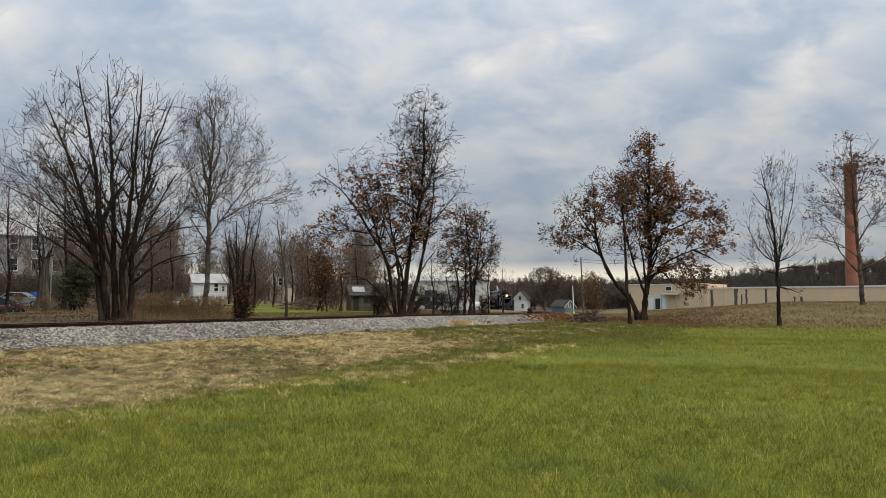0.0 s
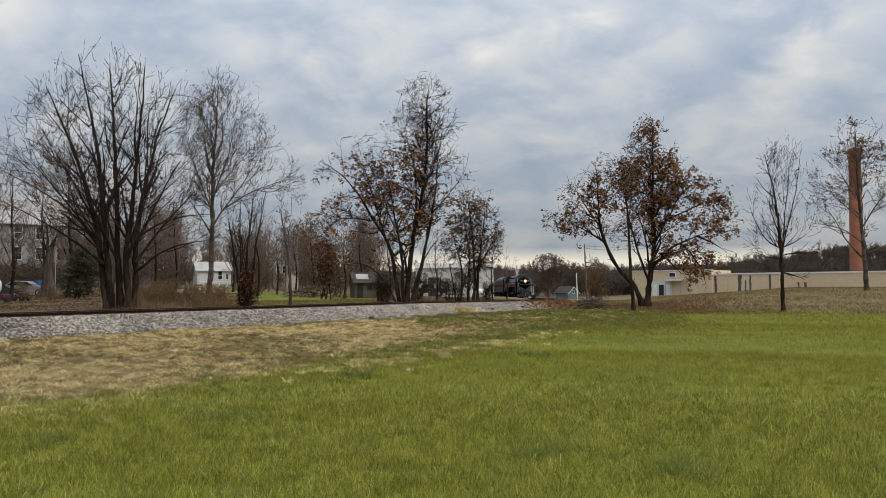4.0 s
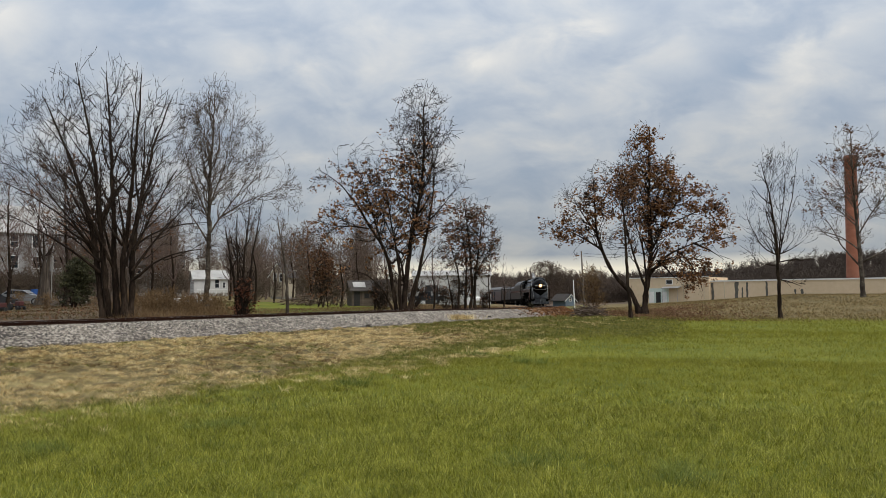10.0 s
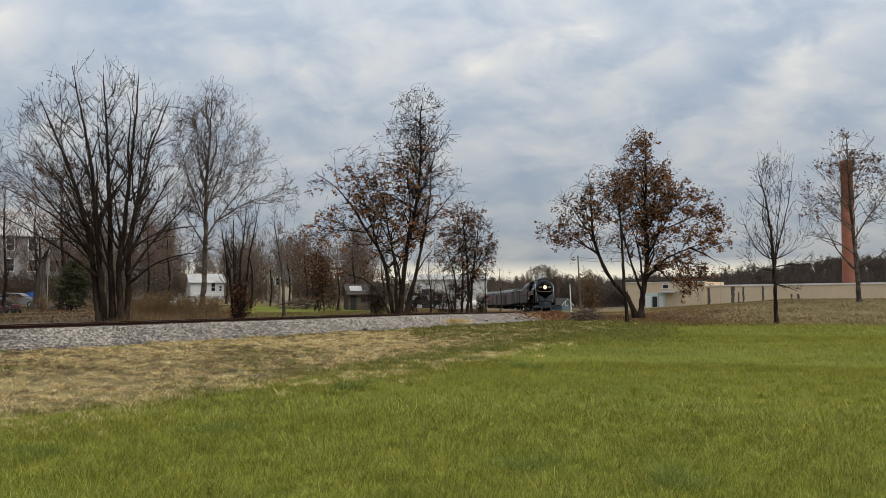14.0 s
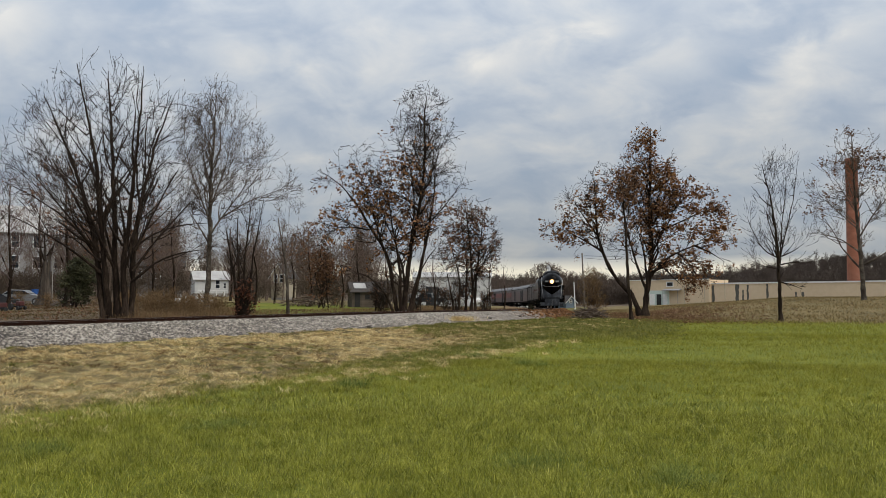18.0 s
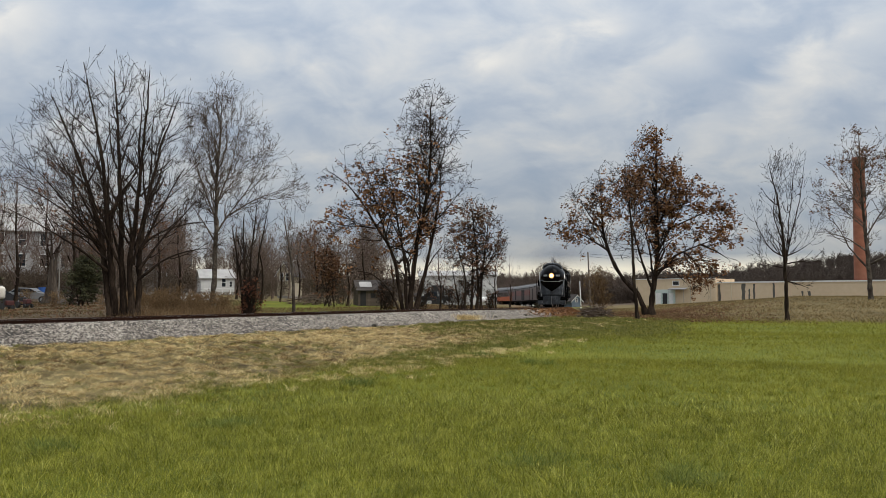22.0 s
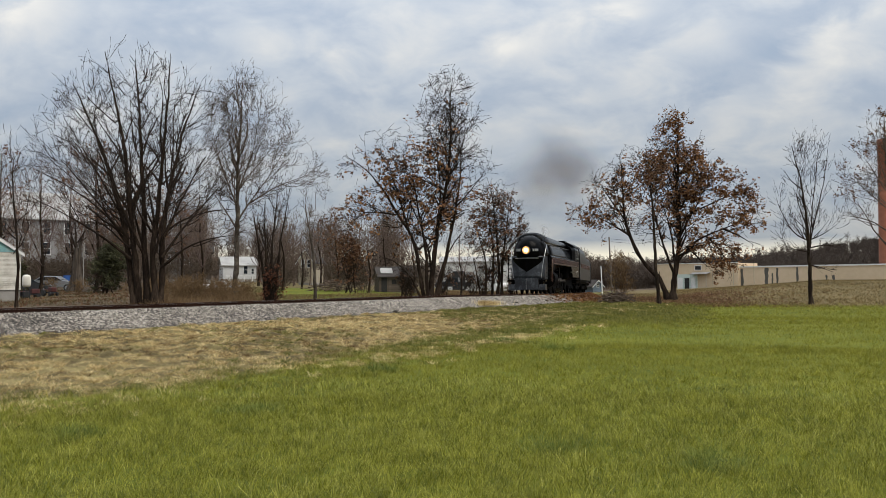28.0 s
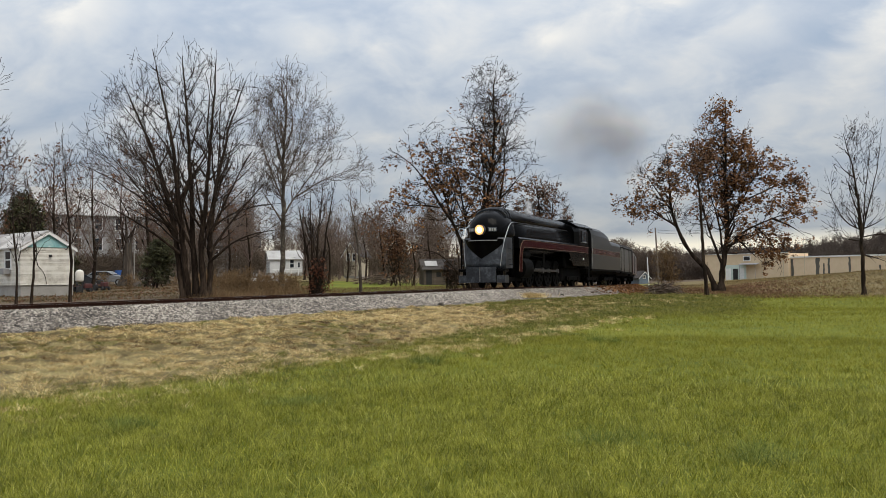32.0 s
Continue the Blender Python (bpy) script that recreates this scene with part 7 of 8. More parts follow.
M_CARGREY = material("dusty_grey_car_paint", [(0.06, 0.055, 0.054), (0.125, 0.117, 0.113)], 0.5, scale=0.6, fine=12, bump=0.03)
# Brown greyed throughout for the sky that the car sides reflect.
M_CARBROWN = material("greyed_brown_car_paint", [(0.055, 0.033, 0.030), (0.10, 0.064, 0.058)], 0.45, scale=0.6, fine=12, bump=0.03)
M_CARORANGE = material("orange_car_paint", [(0.42, 0.085, 0.022), (0.55, 0.13, 0.035)], 0.45, scale=0.6, fine=12, bump=0.03)
M_LENS = lamp_material("headlight_lens", (1.0, 0.76, 0.42), 7.0)
# Ring emits amber itself, standing in for the lamp's glare around the lens.
M_GLARE_RING = lamp_material("headlight_glare_ring", (1.0, 0.47, 0.15), 1.25)
M_GLARE_RING.node_tree.nodes["Principled BSDF"].inputs["Base Color"].default_value = (0.25, 0.17, 0.09, 1)
M_MARKER = lamp_material("marker_lamp", (1.0, 0.9, 0.75), 1.3)
M_PLATE = material("number_board", [(0.24, 0.24, 0.225), (0.34, 0.34, 0.32)], 0.5, scale=3, fine=20, bump=0)


for m, level in ((M_BLACK, 0.055), (M_TENDER, 0.28), (M_SHIELD, 0.28), (M_SOOT, 0.06), (M_MAROON, 0.08)):
    m.node_tree.nodes["Principled BSDF"].inputs["Specular IOR Level"].default_value = level


def circle(cx, cz, r, y, n=32, sx=1.0):
    return [(cx + sx * r * math.cos(6.28318 * i / n), y, cz + r * math.sin(6.28318 * i / n)) for i in range(n)]


def disc(bm, x, r, half, y=0.0, z=0.0, sides=24):
    return rod(bm, (x - half, y, z), (x + half, y, z), r, sides)


def wheelset(parent, y, r, spoked, gauge=0.76):
    """Two wheels on an axle; turns about its own x axis."""
    ax = part("driving_wheelset" if spoked else "wheelset", rod(bmesh.new(), (-gauge, 0, 0), (gauge, 0, 0), 0.10, 10), M_SOOT, parent)
    for sd in (-1, 1):
        bm = bmesh.new()
        n = 28
        inner = r - (0.17 if spoked else 0.10)
        prof = [(inner, -0.07), (r, -0.07), (r + 0.0, 0.06), (inner, 0.07)]
        rings = [[(sd * (gauge + w), q * math.cos(6.28318 * i / n), q * math.sin(6.28318 * i / n)) for q, w in prof] for i in range(n + 1)]
        vs = [[bm.verts.new(p) for p in ring] for ring in rings]
        for a, b in zip(vs[:-1], vs[1:]):
            for i in range(4):
                bm.faces.new((a[i], a[(i + 1) % 4], b[(i + 1) % 4], b[i]))
        bmesh.ops.recalc_face_normals(bm, faces=bm.faces)
        w = part("wheel", bm, M_SOOT, ax)
        if spoked:
            for k in range(9):
                a = 6.28318 * k / 9
                m = Matrix.Rotation(a, 4, 'X')
                part("spoke", box(bmesh.new(), sd * gauge - 0.05, sd * gauge + 0.05, -0.11, 0.11, 0.2, inner + 0.02, m=m), M_SOOT, ax)
            part("hub", disc(bmesh.new(), sd * gauge, 0.28, 0.09), M_SOOT, ax)
            part("counterweight", box(bmesh.new(), sd * gauge - 0.045, sd * gauge + 0.06, -0.5, 0.5, 0.32, 0.68), M_SOOT, ax)
        else:
            part("wheel_centre", disc(bmesh.new(), sd * gauge, inner + 0.01, 0.03), M_SOOT, ax)
            part("hub", disc(bmesh.new(), sd * gauge, 0.16, 0.10), M_SOOT, ax)
    ax.location = (0, y, r)
    return ax


def truck_frame(parent, y0, y1, z=0.48, x=0.98):
    for sd in (-1, 1):
        bm = bmesh.new()
        box(bm, sd * x - 0.07, sd * x + 0.07, y0, y1, z - 0.10, z + 0.16, 0.02)
        n = 3 if y1 - y0 > 3 else 2
        for k in range(n):
            yy = y0 + 0.45 + (y1 - y0 - 0.9) * k / (n - 1)
            box(bm, sd * x - 0.10, sd * x + 0.14, yy - 0.16, yy + 0.16, z - 0.20, z + 0.12, 0.02)
        part("truck_frame", bm, M_SOOT, parent)


DRIVERS, R_DRIVER = (-6.5, -8.4, -10.3, -12.2), 0.89
SPIN, RODS = [], []


def build_engine():
    g = thing("steam_locomotive", Matrix(), "streamlined gloss-black steam locomotive with a maroon band", "locomotive")
    # boiler casing and bullet nose
    part("boiler", loft([circle(0, 3.14, 1.30, y, 40) for y in (-2.3, -5, -8, -11, -15.0)]), M_BLACK, g)
    rings = []
    for k in range(13):
        a = k / 12 * math.pi / 2
        y, r = -2.45 + 2.10 * math.sin(a), max(0.03, 1.48 * math.cos(a) ** 0.85)
        rings.append(circle(0, 3.20 + 0.16 * math.sin(a) ** 2, r, y, 40, 0.915))
    part("nose", loft(rings), M_BLACK, g, "smooth black bullet nose")
    # skyline casing over the boiler, stepped at the front
    def cowl(half, z0, top, y, n=15):
        return [(-half * math.cos(math.pi * k / n), y, z0 + (top - z0) * math.sin(math.pi * k / n) ** 0.62) for k in range(n + 1)]
    part("skyline_casing", loft([cowl(0.80, 3.92, 4.66, -2.05), cowl(1.02, 3.88, 4.76, -2.2), cowl(1.08, 3.88, 4.83, -2.5), cowl(1.06, 3.90, 4.82, -5.0), cowl(0.98, 3.95, 4.72, -14.4), cowl(0.80, 4.0, 4.56, -15.3)]), M_BLACK, g)
    part("stack_cowl", loft([cowl(0.30, 4.4, 4.80, -2.9), cowl(0.44, 4.4, 4.90, -3.2), cowl(0.44, 4.4, 4.90, -4.3), cowl(0.36, 4.4, 4.80, -4.9)]), M_BLACK, g)
    for k, y in enumerate((-1.95, -2.12, -2.30)):
        part("cowl_step", pipe([((1.02 + 0.035 * k) * math.cos(a), y - 0.02 - 0.10 * k, 3.98 + (0.76 + 0.05 * k) * max(0.0, math.sin(a)) ** 0.62) for a in np.linspace(0.12, 3.02, 14)], 0.034, 6), M_SHIELD, g)
    # headlight, number boards, trim bar
    lamp = part("headlight", rod(bmesh.new(), (0, -0.42, 3.38), (0, -0.16, 3.38), 0.31, 24), M_SHIELD, g)
    part("lens", rod(bmesh.new(), (0, -0.17, 3.38), (0, -0.140, 3.38), 0.155, 24), M_LENS, lamp, "glowing warm headlight lens")
    # Added glowing disc, wider than the lens, in place of the glare.
    part("glare_ring", rod(bmesh.new(), (0, -0.17, 3.38), (0, -0.150, 3.38), 0.28, 24), M_GLARE_RING, lamp, "glowing amber ring standing in for the headlight's glare")
    for sd in (-1, 1):
        m = Matrix.Translation((sd * 0.62, -0.62, 3.40)) @ Matrix.Rotation(sd * radians(-28), 4, 'Z')
        nb = part("number_board", box(bmesh.new(), -0.26, 0.26, -0.06, 0.10, -0.12, 0.12, 0.02, m), M_SHIELD, g, "small illuminated number board")
        for k in range(3):
            part("digit_bar", box(bmesh.new(), -0.19 + 0.14 * k, -0.09 + 0.14 * k, 0.101, 0.11, -0.08, 0.08, 0, m), M_PLATE, nb)
    bar = [(x, -0.16 - 0.62 * (x / 1.05) ** 2, 2.76) for x in np.linspace(-0.90, 0.90, 9)]
    part("trim_bar", pipe(bar, 0.028, 6), M_SILVER, g, "bright bar across the nose")
    # pilot shield and chin
    def shield_y(x, z):
        return -0.42 - 0.50 * (abs(x) / 1.3) ** 1.6 - 0.10 * (z - 1.2)
    bm = bmesh.new()
    xs, zs = np.linspace(-1.32, 1.32, 13), np.linspace(1.15, 2.95, 7)
    grid = [[bm.verts.new((x, shield_y(x, z), z)) for x in xs] for z in zs]
    back = [[bm.verts.new((x, -2.2, z)) for x in xs] for z in zs]
    for i in range(6):
        for j in range(12):
            bm.faces.new((grid[i][j], grid[i][j + 1], grid[i + 1][j + 1], grid[i + 1][j])).smooth = True
    for j in (0, 12):
        for i in range(6):
            bm.faces.new((grid[i][j], grid[i + 1][j], back[i + 1][j], back[i][j]))
    for j in range(12):
        bm.faces.new((grid[0][j], grid[0][j + 1], back[0][j + 1], back[0][j]))
        bm.faces.new((grid[6][j], grid[6][j + 1], back[6][j + 1], back[6][j]))
    bmesh.ops.recalc_face_normals(bm, faces=bm.faces)
    part("pilot_shield", bm, M_SHIELD, g, "curved graphite-grey front shield")
    bm = bmesh.new()
    n = 12
    top = [bm.verts.new((x, -0.26 - 0.62 * (abs(x) / 1.2) ** 2, 2.84)) for x in np.linspace(-1.2, 1.2, n + 1)]
    low = []
    for k, x in enumerate(np.linspace(-1.2, 1.2, n + 1)):
        z = 2.62 - 0.92 * (1 - (abs(x) / 1.2)) ** 0.8
        low.append(bm.verts.new((x * 0.98, shield_y(x, z) + 0.05, z)))
    for k in range(n):
        bm.faces.new((top[k], top[k + 1], low[k + 1], low[k])).smooth = True
    bmesh.ops.recalc_face_normals(bm, faces=bm.faces)
    part("chin", bm, M_BLACK, g, "black V under the nose")
    # coupler cover, steps, buffer beam
    bm = prism([(-0.92, 0), (-0.92, 0.12), (0, 0.26), (0.92, 0.12), (0.92, 0), ], 0.32, 1.22, 'z')
    bmesh.ops.translate(bm, verts=bm.verts, vec=(0, -0.42, 0))
    part("coupler_cover", bm, M_SHIELD, g, "creased grey coupler cover")
    part("cover_seam", boxed(-0.012, 0.012, -0.17, -0.15, 0.34, 1.2), M_SILVER, g)
    for sd in (-1, 1):
        a, b = sorted((sd * 0.95, sd * 1.45))
        part("step", boxed(a, b, -1.1, -0.45, 0.95, 1.12, bevel=0.02), M_BLACK, g)
        part("step", boxed(a, b, -1.1, -0.40, 0.30, 0.74, bevel=0.02), M_SHIELD, g)
        part("step_riser", boxed(sd * 1.2 - 0.06, sd * 1.2 + 0.06, -1.05, -0.6, 0.66, 0.95), M_BLACK, g)
        a, b = sorted((sd * 1.0, sd * 1.5))
        part("footboard", boxed(a, b, -0.75, -0.35, 0.20, 0.25), M_BLACK, g)
        for k in range(4):
            part("ladder_rung", rod(bmesh.new(), (sd * 1.36, -1.3, 1.35 + 0.32 * k), (sd * 1.62, -1.3, 1.35 + 0.32 * k), 0.02, 6), M_SHIELD, g)
        part("ladder_side", boxed(sd * 1.64 - 0.03, sd * 1.64 + 0.03, -1.34, -1.26, 1.0, 2.9), M_BLACK, g)
        # front handrail sweeping back along the boiler
        rail = [(sd * 1.10, -0.62, 1.25), (sd * 1.18, -0.66, 2.0), (sd * 1.30, -0.9, 2.9), (sd * 1.36, -1.35, 3.55), (sd * 1.30, -1.9, 3.82), (sd * 1.22, -2.6, 3.92), (sd * 1.22, -13.6, 3.92)]
        part("handrail", pipe(rail[:6], 0.023, 7), M_SILVER, g, "bright front handrail")
        part("handrail", pipe(rail[5:], 0.022, 6), M_SHIELD, g)
        for y in np.arange(-3.4, -13.5, -1.7):
            part("rail_stanchion", rod(bmesh.new(), (sd * 1.04, y, 3.92), (sd * 1.23, y, 3.92), 0.02, 5), M_SHIELD, g)
    # casing sides over the running boards
    for sd in (-1, 1):
        pr = [(sd * 0.9, 2.35), (sd * 1.58, 2.35), (sd * 1.58, 2.93), (sd * 1.50, 3.02), (sd * 1.22, 3.1), (sd * 0.9, 3.1)]
        part("running_board", prism(pr, -17.6, -2.55, 'y'), M_BLACK, g)
        # maroon band, bent down at the front
        path = [(-2.72, 0.95), (-2.78, 1.7), (-2.86, 2.15), (-3.02, 2.46), (-3.3, 2.62), (-3.8, 2.66), (-9, 2.66), (-17.7, 2.66)]
        def ribbon(lo, hi, x, th, mat, name, label=""):
            bm = bmesh.new()
            pts = []
            for i, (y, z) in enumerate(path):
                a = path[max(0, i - 1)]
                b = path[min(len(path) - 1, i + 1)]
                ty, tz = b[0] - a[0], b[1] - a[1]
                ln = math.hypot(ty, tz)
                ny, nz = -tz / ln, ty / ln
                if nz < 0 or (abs(nz) < 0.2 and ny < 0):
                    ny, nz = -ny, -nz
                pts.append(((y + ny * lo, z + nz * lo), (y + ny * hi, z + nz * hi)))
            for i in range(len(pts) - 1):
                q = [pts[i][0], pts[i + 1][0], pts[i + 1][1], pts[i][1]]
                vs = [bm.verts.new((sd * x, yy, zz)) for yy, zz in q] + [bm.verts.new((sd * (x - th), yy, zz)) for yy, zz in q]
                for f in ((0, 1, 2, 3), (7, 6, 5, 4), (0, 4, 5, 1), (1, 5, 6, 2), (2, 6, 7, 3), (3, 7, 4, 0)):
                    bm.faces.new([vs[k] for k in f])
            bmesh.ops.remove_doubles(bm, verts=bm.verts, dist=0.001)
            bmesh.ops.recalc_face_normals(bm, faces=bm.faces)
            return part(name, bm, mat, g, label)
        ribbon(-0.20, 0.20, 1.606, 0.022, M_MAROON, "side_band", "maroon band along the running board")
        ribbon(0.20, 0.222, 1.612, 0.03, M_GOLD, "band_edge", "thin gold line")
        ribbon(-0.222, -0.20, 1.612, 0.03, M_GOLD, "band_edge", "thin gold line")
        # rear skirt with a slanted front edge, under the cab
        pr = [(-12.6, 2.40), (-13.7, 1.45), (-17.7, 1.45), (-17.7, 2.40)]
        part("cab_skirt", prism(pr, sd * 1.59 - 0.02, sd * 1.59 + 0.02, 'x'), M_BLACK, g)
        # cylinder, valve chest, guides
        part("cylinder", loft([[(sd * 1.22 + 0.52 * math.cos(a), y, 1.18 + 0.62 * math.sin(a)) for a in np.linspace(0, 6.02, 22)] for y in (-4.75, -4.6, -3.35, -3.2)]), M_SOOT, g)
        part("valve_chest", loft([[(sd * 1.18 + 0.30 * math.cos(a), y, 2.02 + 0.30 * math.sin(a)) for a in np.linspace(0, 6.02, 16)] for y in (-4.9, -3.1)]), M_SOOT, g)
        part("crosshead_guide", boxed(sd * 1.18 - 0.07, sd * 1.18 + 0.07, -6.4, -4.7, 1.12, 1.22), M_SOOT, g)
        part("valve_link", boxed(sd * 1.28 - 0.04, sd * 1.28 + 0.04, -8.2, -7.8, 1.3, 2.2, bevel=0.02), M_SOOT, g)
        part("radius_rod", rod(bmesh.new(), (sd * 1.25, -7.9, 1.9), (sd * 1.25, -4.9, 2.0), 0.035, 6), M_SOOT, g)
        # pipes and cab details
        part("injector_pipe", pipe([(sd * 1.5, -13.2, 1.9), (sd * 1.5, -14.6, 1.75), (sd * 1.5, -17.2, 1.75)], 0.05, 6), M_SILVER, g)
        part("side_ladder", boxed(sd * 1.62 - 0.02, sd * 1.62 + 0.02, -17.75, -17.45, 0.6, 1.45), M_SOOT, g)
        part("marker_lamp", rod(bmesh.new(), (sd * 1.60, -16.2, 1.98), (sd * 1.66, -16.2, 1.98), 0.035, 10), M_MARKER, g)
        part("whistle_pipe", pipe([(sd * 0.9, -12.5, 4.05), (sd * 0.9, -11.2, 4.2)], 0.04, 6), M_SOOT, g)
    # firebox, ashpan, frame
    part("frame", boxed(-0.62, 0.62, -17.2, -1.4, 0.75, 1.75, bevel=0.05), M_SOOT, g)
    part("firebox", boxed(-1.25, 1.25, -16.0, -12.8, 1.3, 3.2, bevel=0.1), M_SOOT, g)
    part("smokebox_saddle", boxed(-0.9, 0.9, -4.7, -3.2, 1.2, 2.3, bevel=0.08), M_SOOT, g)
    # Ashpan sized to double as black fill for the shaded underside.
    part("ashpan", boxed(-0.95, 0.95, -17.6, -12.9, 0.38, 1.38, bevel=0.1), M_SOOT, g)
    # cab
    half = [(-1.6, 2.95), (-1.6, 3.95), (-1.42, 4.28), (-0.9, 4.52), (0, 4.60), (0.9, 4.52), (1.42, 4.28), (1.6, 3.95), (1.6, 2.95)]
    part("cab", prism(half, -17.6, -15.3, 'y', smooth=False), M_BLACK, g)
    part("cab_front", loft([[(x * 0.86, -14.7, 3.0 + (z - 2.95) * 0.92) for x, z in half], [(x, -15.3, z) for x, z in half]], smooth=False), M_BLACK, g)
    roof = [(-1.5, 4.26), (-0.95, 4.56), (0, 4.66), (0.95, 4.56), (1.5, 4.26), (1.5, 4.34), (0.95, 4.66), (0, 4.76), (-0.95, 4.66), (-1.5, 4.34)]
    part("cab_roof", prism(roof, -19.3, -15.1, 'y'), M_BLACK, g)
    part("roof_vent", boxed(-0.55, 0.55, -17.4, -15.9, 4.72, 4.88, bevel=0.04), M_BLACK, g)
    for sd in (-1, 1):
        for y in (-16.45,):
            w = part("cab_window", boxed(sd * 1.61 - 0.012, sd * 1.61 + 0.012, y - 0.42, y + 0.42, 3.28, 3.98), M_GLASS, g, "open cab window")
            for a, b, c, d in ((y - 0.47, y - 0.42, 3.23, 4.03), (y + 0.42, y + 0.47, 3.23, 4.03), (y - 0.42, y + 0.42, 3.98, 4.03), (y - 0.42, y + 0.42, 3.23, 3.28)):
                part("window_frame", boxed(sd * 1.62 - 0.015, sd * 1.62 + 0.015, a, b, c, d), M_SHIELD, w)
        part("arm_rest", boxed(sd * 1.66 - 0.06, sd * 1.66 + 0.06, -17.0, -15.9, 3.16, 3.21), M_SILVER, g)
    part("apron", boxed(-1.35, 1.35, -18.6, -17.6, 1.3, 3.9, bevel=0.05), M_SOOT, g)
    # running gear
    for y in (-2.3, -4.3):
        SPIN.append((wheelset(g, y, 0.457, False), 0.457))
    truck_frame(g, -4.9, -1.7)
    axles = [wheelset(g, y, R_DRIVER, True) for y in DRIVERS]
    SPIN.extend((a, R_DRIVER) for a in axles)
    for y in (-14.4, -16.2):
        SPIN.append((wheelset(g, y, 0.53, False), 0.53))
    truck_frame(g, -16.9, -13.7, 0.55, 1.05)
    for sd in (-1, 1):
        bm = bmesh.new()
        y0 = (DRIVERS[0] + DRIVERS[-1]) / 2
        box(bm, -0.05, 0.05, DRIVERS[-1] - y0 - 0.2, DRIVERS[0] - y0 + 0.2, -0.075, 0.075, 0.01)
        for y in DRIVERS:
            rod(bm, (-0.07, y - y0, 0), (0.07, y - y0, 0), 0.15, 12)
        cr = part("coupling_rod", bm, M_STEEL, g, "polished steel coupling rod")
        RODS.append((cr, sd * 1.0, y0, -1.1 if sd > 0 else 0.47, 'coupling'))
        bm = bmesh.new()
        box(bm, -0.05, 0.05, 0.0, 3.0, -0.085, 0.085, 0.01)
        rod(bm, (-0.08, 0, 0), (0.08, 0, 0), 0.19, 12)
        rod(bm, (-0.08, 3.0, 0), (0.08, 3.0, 0), 0.13, 12)
        mr = part("main_rod", bm, M_STEEL, g, "polished steel main rod")
        RODS.append((mr, sd * 1.16, DRIVERS[1], -1.1 if sd > 0 else 0.47, 'main'))
        ch = part("crosshead", boxed(-0.10, 0.10, -0.28, 0.28, -0.22, 0.24, bevel=0.03), M_STEEL, g)
        RODS.append((ch, sd * 1.18, DRIVERS[1], -1.1 if sd > 0 else 0.47, 'crosshead'))
    return g


def build_tender():
    g = thing("tender", Matrix(), "black coal tender with a maroon side band", "tender")
    L = 14.4
    side = [(-1.6, 1.30), (-1.6, 3.75), (-1.5, 4.02), (-1.15, 4.22), (1.15, 4.22), (1.5, 4.02), (1.6, 3.75), (1.6, 1.30)]
    high = [(-1.6, 1.30), (-1.6, 3.90), (-1.46, 4.30), (-1.05, 4.58), (1.05, 4.58), (1.46, 4.30), (1.6, 3.90), (1.6, 1.30)]
    low = [(-1.6, 1.30), (-1.6, 3.40), (-1.5, 3.62), (-1.15, 3.78), (1.15, 3.78), (1.5, 3.62), (1.6, 3.40), (1.6, 1.30)]
    def at(pr, y):
        return [(x, y, z) for x, z in pr]
    part("tank", loft([at(high, -0.3), at(high, -6.6), at(side, -8.4), at(low, -9.4), at(low, -L)], smooth=False), M_TENDER, g)
    r = np.random.RandomState(8)
    bm = bmesh.new()
    xs, ys = np.linspace(-0.95, 0.95, 8), np.linspace(-6.4, -0.6, 18)
    vs = [[bm.verts.new((x, y, 4.50 + 0.20 * math.cos(x * 1.4) + r.uniform(-0.06, 0.06))) for x in xs] for y in ys]
    for i in range(17):
        for j in range(7):
            bm.faces.new((vs[i][j], vs[i][j + 1], vs[i + 1][j + 1], vs[i + 1][j]))
    bmesh.ops.recalc_face_normals(bm, faces=bm.faces)
    part("coal_load", bm, M_COAL, g, "heaped black coal")
    for sd in (-1, 1):
        part("side_band", boxed(*sorted((sd * 1.595, sd * 1.615)), -L, -0.32, 2.46, 2.86), M_MAROON, g, "maroon band")
        for z in (2.435, 2.865):
            part("band_edge", boxed(*sorted((sd * 1.59, sd * 1.62)), -L, -0.32, z, z + 0.022), M_GOLD, g)
        # letter-sized gold bars in place of the painted name
        for k in range(15):
            if k in (7,):
                continue
            y = -3.0 - 0.58 * k
            part("lettering_bar", boxed(*sorted((sd * 1.612, sd * 1.622)), y - 0.11, y + 0.11, 2.58, 2.74), M_GOLDDIM, g)
        part("side_sill", boxed(*sorted((sd * 1.45, sd * 1.6)), -L, -0.3, 1.16, 1.30), M_SOOT, g)
        part("handrail", pipe([(sd * 1.64, -0.45, 1.5), (sd * 1.64, -0.45, 3.6)], 0.02, 6), M_SILVER, g)
        part("handrail", pipe([(sd * 1.64, -L + 0.2, 1.5), (sd * 1.64, -L + 0.2, 3.2)], 0.02, 6), M_SILVER, g)
    part("underframe", boxed(-1.2, 1.2, -L, -0.2, 0.95, 1.28), M_SOOT, g)
    # Added black box filling the shaded space under the tank; no known part.
    part("water_pipe_tray", boxed(-0.6, 0.6, -L, -0.1, 0.38, 0.95), M_SOOT, g)
    for c in (-3.2, -11.0):
        truck_frame(g, c - 2.3, c + 2.3, 0.52, 1.02)
        for k in (-1.65, 0, 1.65):
            SPIN.append((wheelset(g, c + k, 0.457, False), 0.457))
    return g


